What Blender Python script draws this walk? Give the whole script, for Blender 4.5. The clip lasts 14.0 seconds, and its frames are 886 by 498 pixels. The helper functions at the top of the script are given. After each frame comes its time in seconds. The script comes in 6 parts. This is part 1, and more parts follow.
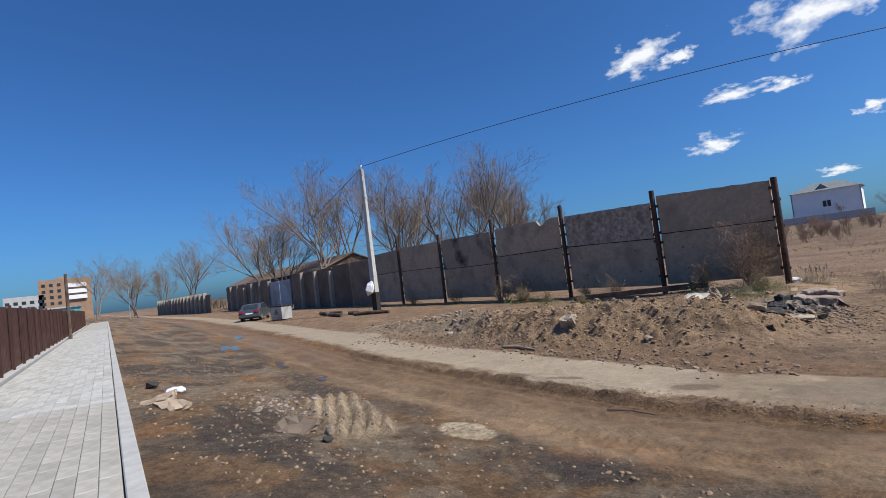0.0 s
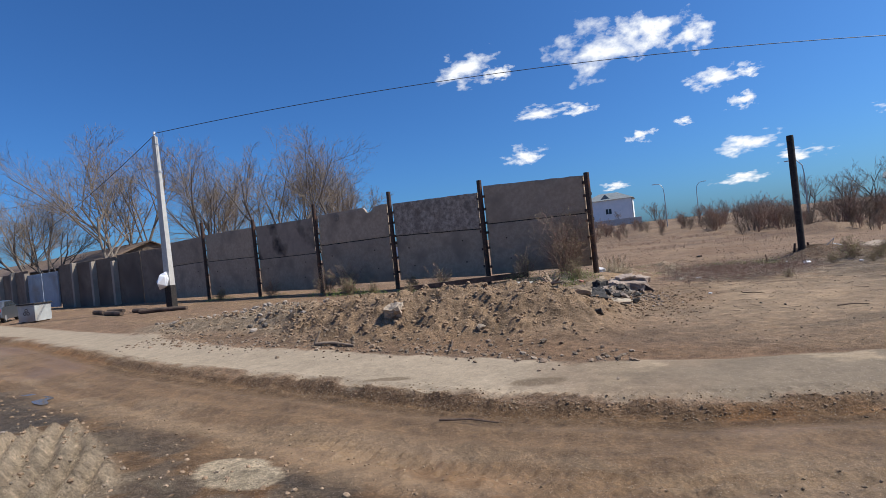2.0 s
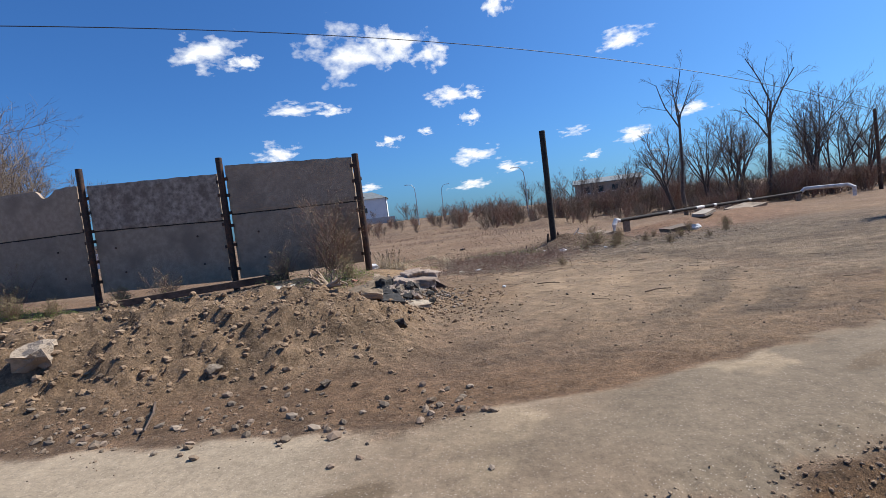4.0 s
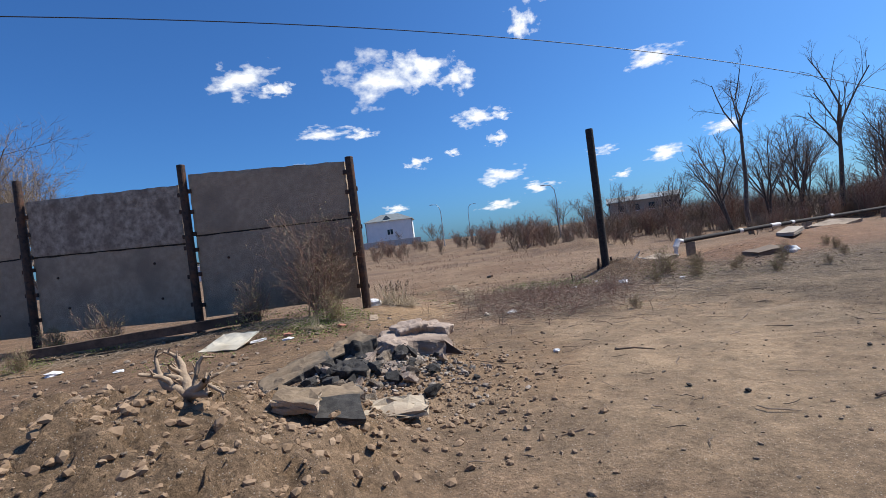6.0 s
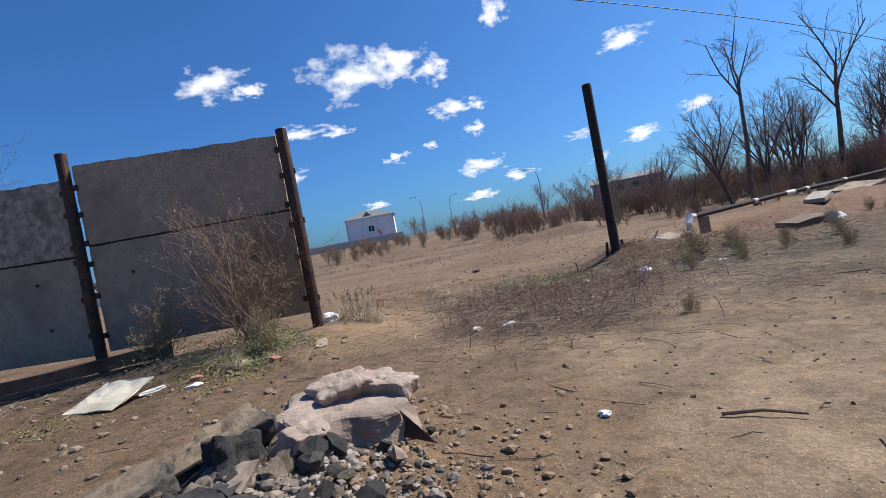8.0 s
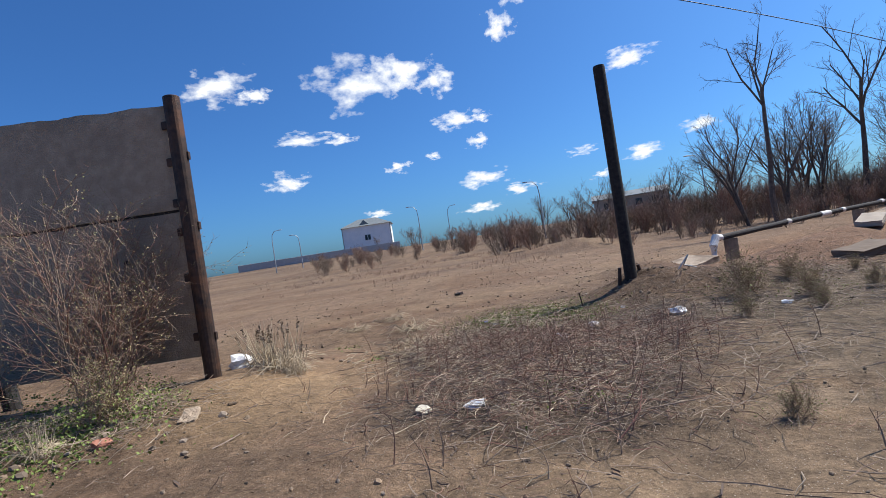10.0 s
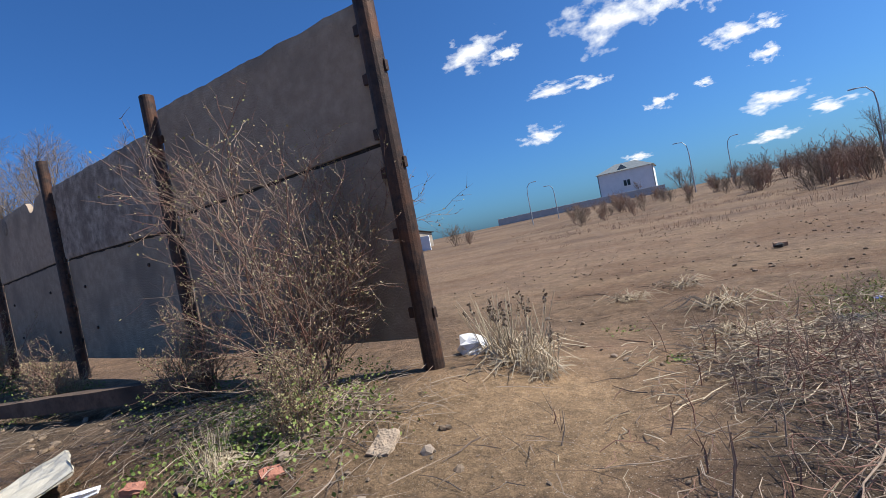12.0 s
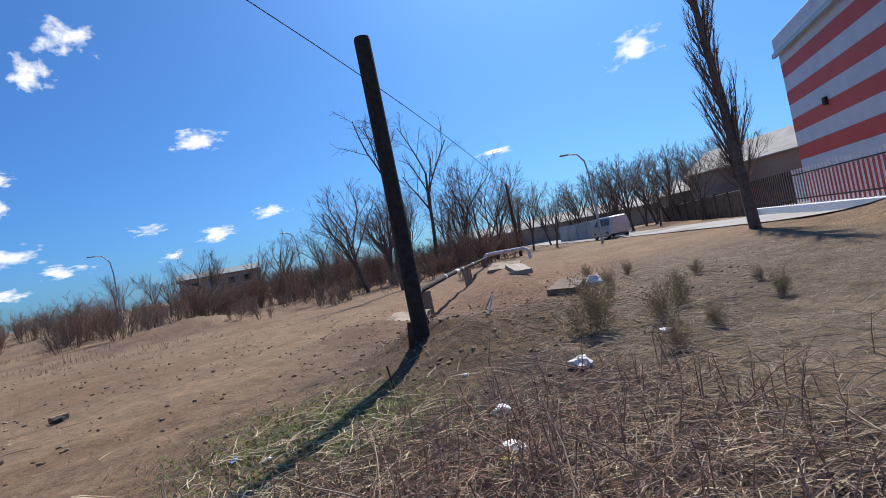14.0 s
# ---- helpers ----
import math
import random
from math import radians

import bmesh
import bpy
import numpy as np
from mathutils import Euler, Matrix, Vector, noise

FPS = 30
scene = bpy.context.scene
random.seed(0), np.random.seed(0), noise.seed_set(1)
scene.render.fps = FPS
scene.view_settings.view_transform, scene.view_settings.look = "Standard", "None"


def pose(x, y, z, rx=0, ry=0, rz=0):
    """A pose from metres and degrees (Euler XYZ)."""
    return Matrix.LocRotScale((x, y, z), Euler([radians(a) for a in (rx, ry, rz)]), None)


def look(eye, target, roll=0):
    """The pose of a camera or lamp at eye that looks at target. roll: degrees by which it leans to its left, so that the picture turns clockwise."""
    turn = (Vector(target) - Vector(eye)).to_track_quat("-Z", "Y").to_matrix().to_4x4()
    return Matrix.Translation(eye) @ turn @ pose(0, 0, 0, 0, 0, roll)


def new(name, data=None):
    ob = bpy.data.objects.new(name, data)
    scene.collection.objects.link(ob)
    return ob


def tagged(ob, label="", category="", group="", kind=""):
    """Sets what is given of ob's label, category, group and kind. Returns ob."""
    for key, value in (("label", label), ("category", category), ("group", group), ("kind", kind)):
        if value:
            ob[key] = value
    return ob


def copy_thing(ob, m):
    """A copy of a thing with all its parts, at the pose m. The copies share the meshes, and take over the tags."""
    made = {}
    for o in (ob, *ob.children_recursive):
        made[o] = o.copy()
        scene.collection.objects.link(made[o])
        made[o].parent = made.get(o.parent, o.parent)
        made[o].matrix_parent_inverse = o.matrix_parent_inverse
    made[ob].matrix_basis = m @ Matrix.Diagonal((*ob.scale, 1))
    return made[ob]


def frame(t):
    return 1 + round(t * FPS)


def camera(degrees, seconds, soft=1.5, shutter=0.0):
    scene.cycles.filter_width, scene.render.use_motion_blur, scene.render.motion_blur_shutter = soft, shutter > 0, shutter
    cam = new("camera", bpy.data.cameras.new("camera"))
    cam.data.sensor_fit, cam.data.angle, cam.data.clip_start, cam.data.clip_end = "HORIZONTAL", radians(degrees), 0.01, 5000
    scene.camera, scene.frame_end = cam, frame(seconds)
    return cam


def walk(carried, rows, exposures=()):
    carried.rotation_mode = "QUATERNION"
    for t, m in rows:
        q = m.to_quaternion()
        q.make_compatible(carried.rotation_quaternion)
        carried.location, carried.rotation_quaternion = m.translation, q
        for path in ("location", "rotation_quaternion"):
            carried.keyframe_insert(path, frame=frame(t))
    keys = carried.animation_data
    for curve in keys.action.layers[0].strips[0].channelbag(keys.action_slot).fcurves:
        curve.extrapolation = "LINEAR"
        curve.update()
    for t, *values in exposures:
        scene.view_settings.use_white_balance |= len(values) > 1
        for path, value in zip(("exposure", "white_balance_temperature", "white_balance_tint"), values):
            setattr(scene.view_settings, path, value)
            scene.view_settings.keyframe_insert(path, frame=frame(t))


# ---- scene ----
cam = camera(84.4, 14.0, soft=0.8)
PATH = [
    (0, (7.124, -22.033, 2.148), (5.538, -20.819, 2.242), -6.9),
    (0.5, (6.974, -21.724, 2.003), (5.902, -20.037, 2.07), -5.8),
    (1, (6.799, -21.537, 1.969), (5.741, -19.841, 2.023), -4.7),
    (1.5, (6.363, -21.161, 1.903), (5.33, -19.448, 1.905), -5.4),
    (2, (5.788, -20.377, 1.754), (4.7, -18.698, 1.754), -6.0),
    (2.5, (5.336, -19.712, 1.739), (4.328, -17.986, 1.797), -5.2),
    (3, (4.928, -19.197, 1.656), (4.331, -17.288, 1.651), -5.1),
    (3.5, (4.601, -18.411, 1.508), (4.336, -16.431, 1.411), -6.7),
    (3.7, (4.386, -17.942, 1.508), (4.206, -15.953, 1.393), -6.8),
    (5.8, (4.126, -13.346, 1.572), (3.892, -11.36, 1.562), -7.4),
    (6, (4.134, -12.997, 1.541), (3.853, -11.016, 1.529), -7.0),
    (6.5, (4.087, -12.243, 1.569), (3.775, -10.268, 1.548), -8.6),
    (7, (4.031, -11.377, 1.569), (3.702, -9.404, 1.553), -10.9),
    (7.5, (3.962, -10.572, 1.532), (3.652, -8.596, 1.506), -10.5),
    (8, (3.989, -9.836, 1.477), (3.765, -7.849, 1.427), -10.6),
    (8.2, (4.047, -9.512, 1.493), (3.846, -7.522, 1.457), -10.7),
    (10.3, (4.39, -6.348, 1.488), (4.151, -4.362, 1.483), -7.9),
    (10.5, (4.354, -6.057, 1.448), (3.952, -4.098, 1.449), -8.3),
    (11, (4.186, -5.329, 1.436), (3.367, -3.505, 1.482), -10.1),
    (11.5, (3.838, -4.673, 1.439), (2.832, -2.945, 1.462), -11.1),
    (12, (3.378, -4.077, 1.421), (2.201, -2.46, 1.395), -11.1),
    (12.5, (2.99, -3.32, 1.469), (1.951, -1.613, 1.404), -10.2),
    (13, (2.78, -2.68, 1.377), (2.645, -0.694, 1.186), -9.5),
    (13.5, (2.756, -2.046, 1.316), (3.277, -0.117, 1.232), -11.0),
    (13.7, (2.72, -1.93, 1.335), (3.515, -0.095, 1.28), -11.3),
    (14, (2.644, -1.791, 1.355), (3.972, -0.295, 1.382), -11.4),
]
walk(cam, [(t, look(e, q, r)) for t, e, q, r in PATH],
     exposures=[(0, 0.13), (3.5, 0.3), (8, 0.3), (12, 0.33), (14, 0.3)])


# ---- world, sun ----
SUN_AZ, SUN_EL = 30.0, 50.5
world = bpy.data.worlds.new("sky")
scene.world = world
world.use_nodes = True
nt = world.node_tree
sky = nt.nodes.new("ShaderNodeTexSky")
sky.sky_type = "NISHITA"
sky.sun_disc = False
sky.sun_elevation = radians(SUN_EL)
sky.sun_rotation = radians(90 - SUN_AZ)
sky.altitude = 300
sky.air_density = 1.0
sky.dust_density = 1.8
sky.ozone_density = 3.0
tint = nt.nodes.new("ShaderNodeMix")
tint.data_type, tint.blend_type = "RGBA", "MULTIPLY"
tint.inputs[0].default_value = 1.0
tint.inputs[7].default_value = (0.37, 0.77, 1.27, 1)
nt.links.new(sky.outputs[0], tint.inputs[6])
nt.links.new(tint.outputs[2], nt.nodes["Background"].inputs[0])
nt.nodes["Background"].inputs[1].default_value = 0.086
sun = new("sun", bpy.data.lights.new("sun", "SUN"))
sun.data.energy = 5.0
sun.data.angle = radians(0.5)
sun.data.color = (1.0, 0.95, 0.87)
_a, _e = radians(SUN_AZ), radians(SUN_EL)
sun.matrix_world = look((100 * math.cos(_a) * math.cos(_e), 100 * math.sin(_a) * math.cos(_e), 100 * math.sin(_e)), (0, 0, 0))

R = random.Random(7)


# ---- materials ----
def mat(name, c1, c2, rough=0.85, scale=3.0, bump=0.15, metal=0.0, c3=None, big=0.25, vary=0.0, spec=0.4):
    """Two-scale noise colour from c1 to c2, with stains of c3, grain bump."""
    m = bpy.data.materials.new(name)
    m.use_nodes = True
    t = m.node_tree
    b = t.nodes["Principled BSDF"]
    tc = t.nodes.new("ShaderNodeTexCoord")
    n1 = t.nodes.new("ShaderNodeTexNoise")
    n1.inputs["Scale"].default_value, n1.inputs["Detail"].default_value, n1.inputs["Roughness"].default_value = scale, 8, 0.65
    t.links.new(tc.outputs["Object"], n1.inputs["Vector"])
    ramp = t.nodes.new("ShaderNodeValToRGB")
    ramp.color_ramp.elements[0].position, ramp.color_ramp.elements[1].position = 0.36, 0.64
    ramp.color_ramp.elements[0].color, ramp.color_ramp.elements[1].color = (*c1, 1), (*c2, 1)
    t.links.new(n1.outputs["Fac"], ramp.inputs[0])
    col = ramp.outputs[0]
    if c3:
        n2 = t.nodes.new("ShaderNodeTexNoise")
        n2.inputs["Scale"].default_value, n2.inputs["Detail"].default_value = scale * big, 6
        t.links.new(tc.outputs["Object"], n2.inputs["Vector"])
        r2 = t.nodes.new("ShaderNodeValToRGB")
        r2.color_ramp.elements[0].position, r2.color_ramp.elements[1].position = 0.5, 0.68
        t.links.new(n2.outputs["Fac"], r2.inputs[0])
        mx = t.nodes.new("ShaderNodeMix")
        mx.data_type = "RGBA"
        mx.inputs[7].default_value = (*c3, 1)
        t.links.new(r2.outputs[0], mx.inputs[0])
        t.links.new(col, mx.inputs[6])
        col = mx.outputs[2]
    if vary:
        oi = t.nodes.new("ShaderNodeObjectInfo")
        mr = t.nodes.new("ShaderNodeMapRange")
        mr.inputs[3].default_value, mr.inputs[4].default_value = 1 - vary, 1 + vary
        t.links.new(oi.outputs["Random"], mr.inputs[0])
        hv = t.nodes.new("ShaderNodeHueSaturation")
        t.links.new(mr.outputs[0], hv.inputs["Value"])
        t.links.new(col, hv.inputs["Color"])
        col = hv.outputs[0]
    t.links.new(col, b.inputs["Base Color"])
    b.inputs["Roughness"].default_value, b.inputs["Metallic"].default_value = rough, metal
    b.inputs["Specular IOR Level"].default_value = spec
    if bump:
        n3 = t.nodes.new("ShaderNodeTexNoise")
        n3.inputs["Scale"].default_value, n3.inputs["Detail"].default_value = scale * 7, 6
        t.links.new(tc.outputs["Object"], n3.inputs["Vector"])
        bp = t.nodes.new("ShaderNodeBump")
        bp.inputs["Strength"].default_value, bp.inputs["Distance"].default_value = bump, 0.02
        t.links.new(n3.outputs["Fac"], bp.inputs["Height"])
        t.links.new(bp.outputs[0], b.inputs["Normal"])
    return m


def island(name, cols, rough=0.9, grain=30):
    """Colours picked per mesh island, for gravel, twigs and leaves."""
    m = bpy.data.materials.new(name)
    m.use_nodes = True
    t = m.node_tree
    b = t.nodes["Principled BSDF"]
    g = t.nodes.new("ShaderNodeNewGeometry")
    ramp = t.nodes.new("ShaderNodeValToRGB")
    el = ramp.color_ramp.elements
    for k, c in enumerate(cols):
        e = el[k] if k < 2 else el.new(1)
        e.color = (*c, 1)
    for k in range(len(cols)):
        el[k].position = k / max(1, len(cols) - 1)
    t.links.new(g.outputs["Random Per Island"], ramp.inputs[0])
    tc = t.nodes.new("ShaderNodeTexCoord")
    n = t.nodes.new("ShaderNodeTexNoise")
    n.inputs["Scale"].default_value, n.inputs["Detail"].default_value = grain, 4
    t.links.new(tc.outputs["Object"], n.inputs["Vector"])
    mr = t.nodes.new("ShaderNodeMapRange")
    mr.inputs[3].default_value, mr.inputs[4].default_value = 0.65, 1.35
    t.links.new(n.outputs["Fac"], mr.inputs[0])
    mx = t.nodes.new("ShaderNodeMix")
    mx.data_type, mx.blend_type = "RGBA", "MULTIPLY"
    mx.inputs[0].default_value = 1
    t.links.new(ramp.outputs[0], mx.inputs[6])
    t.links.new(mr.outputs[0], mx.inputs[7])
    t.links.new(mx.outputs[2], b.inputs["Base Color"])
    b.inputs["Roughness"].default_value = rough
    b.inputs["Specular IOR Level"].default_value = 0.25
    return m


def ground_material():
    m = bpy.data.materials.new("bare_earth")
    m.use_nodes = True
    t = m.node_tree
    b = t.nodes["Principled BSDF"]
    at = t.nodes.new("ShaderNodeAttribute")
    at.attribute_name = "soil"
    wet = t.nodes.new("ShaderNodeAttribute")
    wet.attribute_name = "wet"
    trod = t.nodes.new("ShaderNodeAttribute")
    trod.attribute_name = "trodden"
    tc = t.nodes.new("ShaderNodeTexCoord")
    col = at.outputs["Color"]
    grain = t.nodes.new("ShaderNodeMapRange")
    grain.inputs[3].default_value, grain.inputs[4].default_value = 1.0, 0.4
    t.links.new(trod.outputs["Fac"], grain.inputs[0])
    for scale, lo, hi in ((1.1, 0.62, 1.3), (6, 0.55, 1.42), (28, 0.55, 1.45), (110, 0.5, 1.5)):
        n = t.nodes.new("ShaderNodeTexNoise")
        n.inputs["Scale"].default_value, n.inputs["Detail"].default_value, n.inputs["Roughness"].default_value = scale, 6, 0.7
        t.links.new(tc.outputs["Object"], n.inputs["Vector"])
        mr = t.nodes.new("ShaderNodeMapRange")
        mr.inputs[1].default_value, mr.inputs[2].default_value = 0.3, 0.7
        mr.inputs[3].default_value, mr.inputs[4].default_value = lo, hi
        t.links.new(n.outputs["Fac"], mr.inputs[0])
        mx = t.nodes.new("ShaderNodeMix")
        mx.data_type, mx.blend_type = "RGBA", "MULTIPLY"
        t.links.new(grain.outputs[0], mx.inputs[0])
        t.links.new(col, mx.inputs[6])
        t.links.new(mr.outputs[0], mx.inputs[7])
        col = mx.outputs[2]
    # pale grit and dark crumbs
    for sc, thr, tone in ((38, 0.16, (0.55, 0.47, 0.38)), (26, 0.13, (0.10, 0.075, 0.055))):
        v = t.nodes.new("ShaderNodeTexVoronoi")
        v.inputs["Scale"].default_value = sc
        t.links.new(tc.outputs["Object"], v.inputs["Vector"])
        lt = t.nodes.new("ShaderNodeMath")
        lt.operation = "LESS_THAN"
        lt.inputs[1].default_value = thr
        t.links.new(v.outputs["Distance"], lt.inputs[0])
        mu = t.nodes.new("ShaderNodeMath")
        mu.operation = "MULTIPLY"
        dry = t.nodes.new("ShaderNodeMapRange")
        dry.inputs[3].default_value, dry.inputs[4].default_value = 0.7, 0.1
        t.links.new(wet.outputs["Fac"], dry.inputs[0])
        t.links.new(dry.outputs[0], mu.inputs[1])
        t.links.new(lt.outputs[0], mu.inputs[0])
        mx = t.nodes.new("ShaderNodeMix")
        mx.data_type = "RGBA"
        mx.inputs[7].default_value = (*tone, 1)
        t.links.new(mu.outputs[0], mx.inputs[0])
        t.links.new(col, mx.inputs[6])
        col = mx.outputs[2]
    t.links.new(col, b.inputs["Base Color"])
    mr = t.nodes.new("ShaderNodeMapRange")
    mr.inputs[3].default_value, mr.inputs[4].default_value = 0.95, 0.42
    t.links.new(wet.outputs["Fac"], mr.inputs[0])
    t.links.new(mr.outputs[0], b.inputs["Roughness"])
    b.inputs["Specular IOR Level"].default_value = 0.3
    n = t.nodes.new("ShaderNodeTexNoise")
    n.inputs["Scale"].default_value, n.inputs["Detail"].default_value, n.inputs["Roughness"].default_value = 26, 10, 0.8
    t.links.new(tc.outputs["Object"], n.inputs["Vector"])
    bp = t.nodes.new("ShaderNodeBump")
    bp.inputs["Strength"].default_value, bp.inputs["Distance"].default_value = 1.0, 0.075
    t.links.new(n.outputs["Fac"], bp.inputs["Height"])
    firm = t.nodes.new("ShaderNodeMapRange")
    firm.inputs[3].default_value, firm.inputs[4].default_value = 1.0, 0.22
    t.links.new(trod.outputs["Fac"], firm.inputs[0])
    t.links.new(firm.outputs[0], bp.inputs["Strength"])
    nb = t.nodes.new("ShaderNodeTexNoise")
    nb.inputs["Scale"].default_value, nb.inputs["Detail"].default_value, nb.inputs["Roughness"].default_value = 6, 4, 0.6
    t.links.new(tc.outputs["Object"], nb.inputs["Vector"])
    b2 = t.nodes.new("ShaderNodeBump")
    b2.inputs["Strength"].default_value, b2.inputs["Distance"].default_value = 0.55, 0.12
    t.links.new(nb.outputs["Fac"], b2.inputs["Height"])
    soft = t.nodes.new("ShaderNodeMapRange")
    soft.inputs[3].default_value, soft.inputs[4].default_value = 0.55, 0.12
    t.links.new(trod.outputs["Fac"], soft.inputs[0])
    t.links.new(soft.outputs[0], b2.inputs["Strength"])
    t.links.new(b2.outputs[0], bp.inputs["Normal"])
    t.links.new(bp.outputs[0], b.inputs["Normal"])
    return m


def cloud_material():
    m = bpy.data.materials.new("cloud_glow")
    m.use_nodes = True
    t = m.node_tree
    t.nodes.remove(t.nodes["Principled BSDF"])
    out = t.nodes["Material Output"]
    tc = t.nodes.new("ShaderNodeTexCoord")
    oi = t.nodes.new("ShaderNodeObjectInfo")
    ln = t.nodes.new("ShaderNodeVectorMath")
    ln.operation = "LENGTH"
    t.links.new(tc.outputs["Object"], ln.inputs[0])
    n = t.nodes.new("ShaderNodeTexNoise")
    n.noise_dimensions = "4D"
    n.inputs["Scale"].default_value, n.inputs["Detail"].default_value, n.inputs["Roughness"].default_value = 1.9, 10, 0.56
    t.links.new(tc.outputs["Object"], n.inputs["Vector"])
    wm = t.nodes.new("ShaderNodeMath")
    wm.operation = "MULTIPLY"
    wm.inputs[1].default_value = 60
    t.links.new(oi.outputs["Random"], wm.inputs[0])
    t.links.new(wm.outputs[0], n.inputs["W"])
    # density = noise * 2.2 - radius
    a = t.nodes.new("ShaderNodeMath")
    a.operation = "MULTIPLY_ADD"
    a.inputs[1].default_value, a.inputs[2].default_value = 2.9, -0.92
    t.links.new(n.outputs["Fac"], a.inputs[0])
    d = t.nodes.new("ShaderNodeMath")
    d.operation = "SUBTRACT"
    t.links.new(a.outputs[0], d.inputs[0])
    t.links.new(ln.outputs["Value"], d.inputs[1])
    mr = t.nodes.new("ShaderNodeMapRange")
    mr.inputs[1].default_value, mr.inputs[2].default_value = -0.1, 0.5
    t.links.new(d.outputs[0], mr.inputs[0])
    # sunlit white is emitted by the card itself
    em = t.nodes.new("ShaderNodeEmission")
    em.inputs[0].default_value, em.inputs[1].default_value = (0.93, 0.96, 1.0, 1), 0.92
    tr = t.nodes.new("ShaderNodeBsdfTransparent")
    mx = t.nodes.new("ShaderNodeMixShader")
    t.links.new(mr.outputs[0], mx.inputs[0])
    t.links.new(tr.outputs[0], mx.inputs[1])
    t.links.new(em.outputs[0], mx.inputs[2])
    t.links.new(mx.outputs[0], out.inputs["Surface"])
    return m


EARTH = ground_material()
CONC = mat("weathered_concrete", (0.335, 0.25, 0.175), (0.43, 0.33, 0.235), 0.9, 6.0, 1.0, c3=(0.27, 0.207, 0.15), big=0.14, vary=0.1)
CONC_ROUGH = mat("rough_cast_concrete", (0.22, 0.17, 0.13), (0.5, 0.4, 0.31), 0.9, 5.5, 1.0, c3=(0.2, 0.15, 0.115), big=0.3)
CONC_SOOT = mat("sooty_concrete", (0.26, 0.2, 0.15), (0.34, 0.265, 0.2), 0.9, 1.4, 0.6, c3=(0.025, 0.02, 0.018), big=0.45)
CONC_LT = mat("pale_concrete", (0.30, 0.235, 0.17), (0.46, 0.365, 0.275), 0.92, 9, 1.0, c3=(0.19, 0.14, 0.1), vary=0.35)
CONC_BROWN = mat("brown_concrete", (0.15, 0.11, 0.08), (0.22, 0.165, 0.12), 0.9, 1.2, 0.3, c3=(0.09, 0.065, 0.05), vary=0.15)
RUST = mat("rusty_steel", (0.035, 0.024, 0.02), (0.085, 0.05, 0.036), 0.6, 9, 0.3, 0.35, c3=(0.14, 0.06, 0.03))
PIPEBLACK = mat("tarred_steel", (0.018, 0.016, 0.016), (0.045, 0.038, 0.035), 0.85, 12, 0.5, 0.05)
ASPH = mat("broken_asphalt", (0.026, 0.024, 0.023), (0.07, 0.063, 0.056), 0.9, 14, 0.5, vary=0.3)
PINK = mat("pinkish_stone", (0.27, 0.2, 0.155), (0.42, 0.33, 0.265), 0.92, 7, 0.5, c3=(0.17, 0.125, 0.095), vary=0.12)
DUSTY = mat("dusty_broken_face", (0.16, 0.115, 0.075), (0.29, 0.215, 0.14), 0.95, 5, 0.45, c3=(0.07, 0.06, 0.05), big=0.6)
BARKSHEET = mat("dusty_pale_sheet", (0.36, 0.29, 0.21), (0.46, 0.38, 0.28), 0.9, 6, 0.4, c3=(0.27, 0.2, 0.14))
WOOD = mat("old_timber", (0.08, 0.055, 0.04), (0.16, 0.11, 0.08), 0.9, 5, 0.6, c3=(0.05, 0.036, 0.028))
DEADWOOD = mat("bleached_wood", (0.25, 0.18, 0.12), (0.4, 0.3, 0.21), 0.9, 9, 0.4)
BARK = mat("grey_bark", (0.13, 0.105, 0.085), (0.22, 0.185, 0.155), 0.95, 6, 0.5)
BARK_DK = mat("dark_bark", (0.085, 0.07, 0.06), (0.16, 0.13, 0.11), 0.95, 6, 0.5)
TWIG = island("pale_twigs", [(0.17, 0.13, 0.1), (0.25, 0.195, 0.145), (0.21, 0.155, 0.11)])
TWIG_DK = island("brown_twigs", [(0.15, 0.115, 0.09), (0.25, 0.19, 0.15), (0.2, 0.145, 0.11)])
TWIG_RED = island("reddish_twigs", [(0.22, 0.11, 0.085), (0.3, 0.18, 0.13), (0.27, 0.2, 0.15), (0.38, 0.29, 0.21)])
STEM = island("dead_stems", [(0.3, 0.235, 0.18), (0.42, 0.34, 0.26), (0.36, 0.27, 0.2)])
STRAW = island("dry_straw", [(0.42, 0.33, 0.21), (0.58, 0.48, 0.34), (0.5, 0.42, 0.3)])
LEAF = island("young_leaves", [(0.12, 0.18, 0.04), (0.22, 0.27, 0.075), (0.17, 0.215, 0.055)], 0.7)
BUD = island("buds", [(0.30, 0.27, 0.12), (0.38, 0.32, 0.18), (0.26, 0.27, 0.1)], 0.8)
PEB = island("loose_stones", [(0.19, 0.135, 0.088), (0.25, 0.185, 0.13), (0.14, 0.108, 0.08), (0.31, 0.245, 0.185), (0.22, 0.14, 0.09)])
CLOD = island("earth_clods", [(0.2, 0.132, 0.08), (0.28, 0.19, 0.12), (0.24, 0.16, 0.1), (0.33, 0.235, 0.155)])
MUDCLOD = island("mud_clods", [(0.19, 0.135, 0.085), (0.3, 0.215, 0.135), (0.24, 0.17, 0.105), (0.36, 0.27, 0.18)])
GREYCRUMB = island("grey_crumbs", [(0.18, 0.145, 0.115), (0.29, 0.24, 0.195), (0.38, 0.32, 0.265), (0.09, 0.08, 0.07)])
PAVE = mat("grey_paving", (0.31, 0.285, 0.245), (0.39, 0.36, 0.31), 0.9, 8, 0.2, c3=(0.38, 0.37, 0.34), vary=0.12)
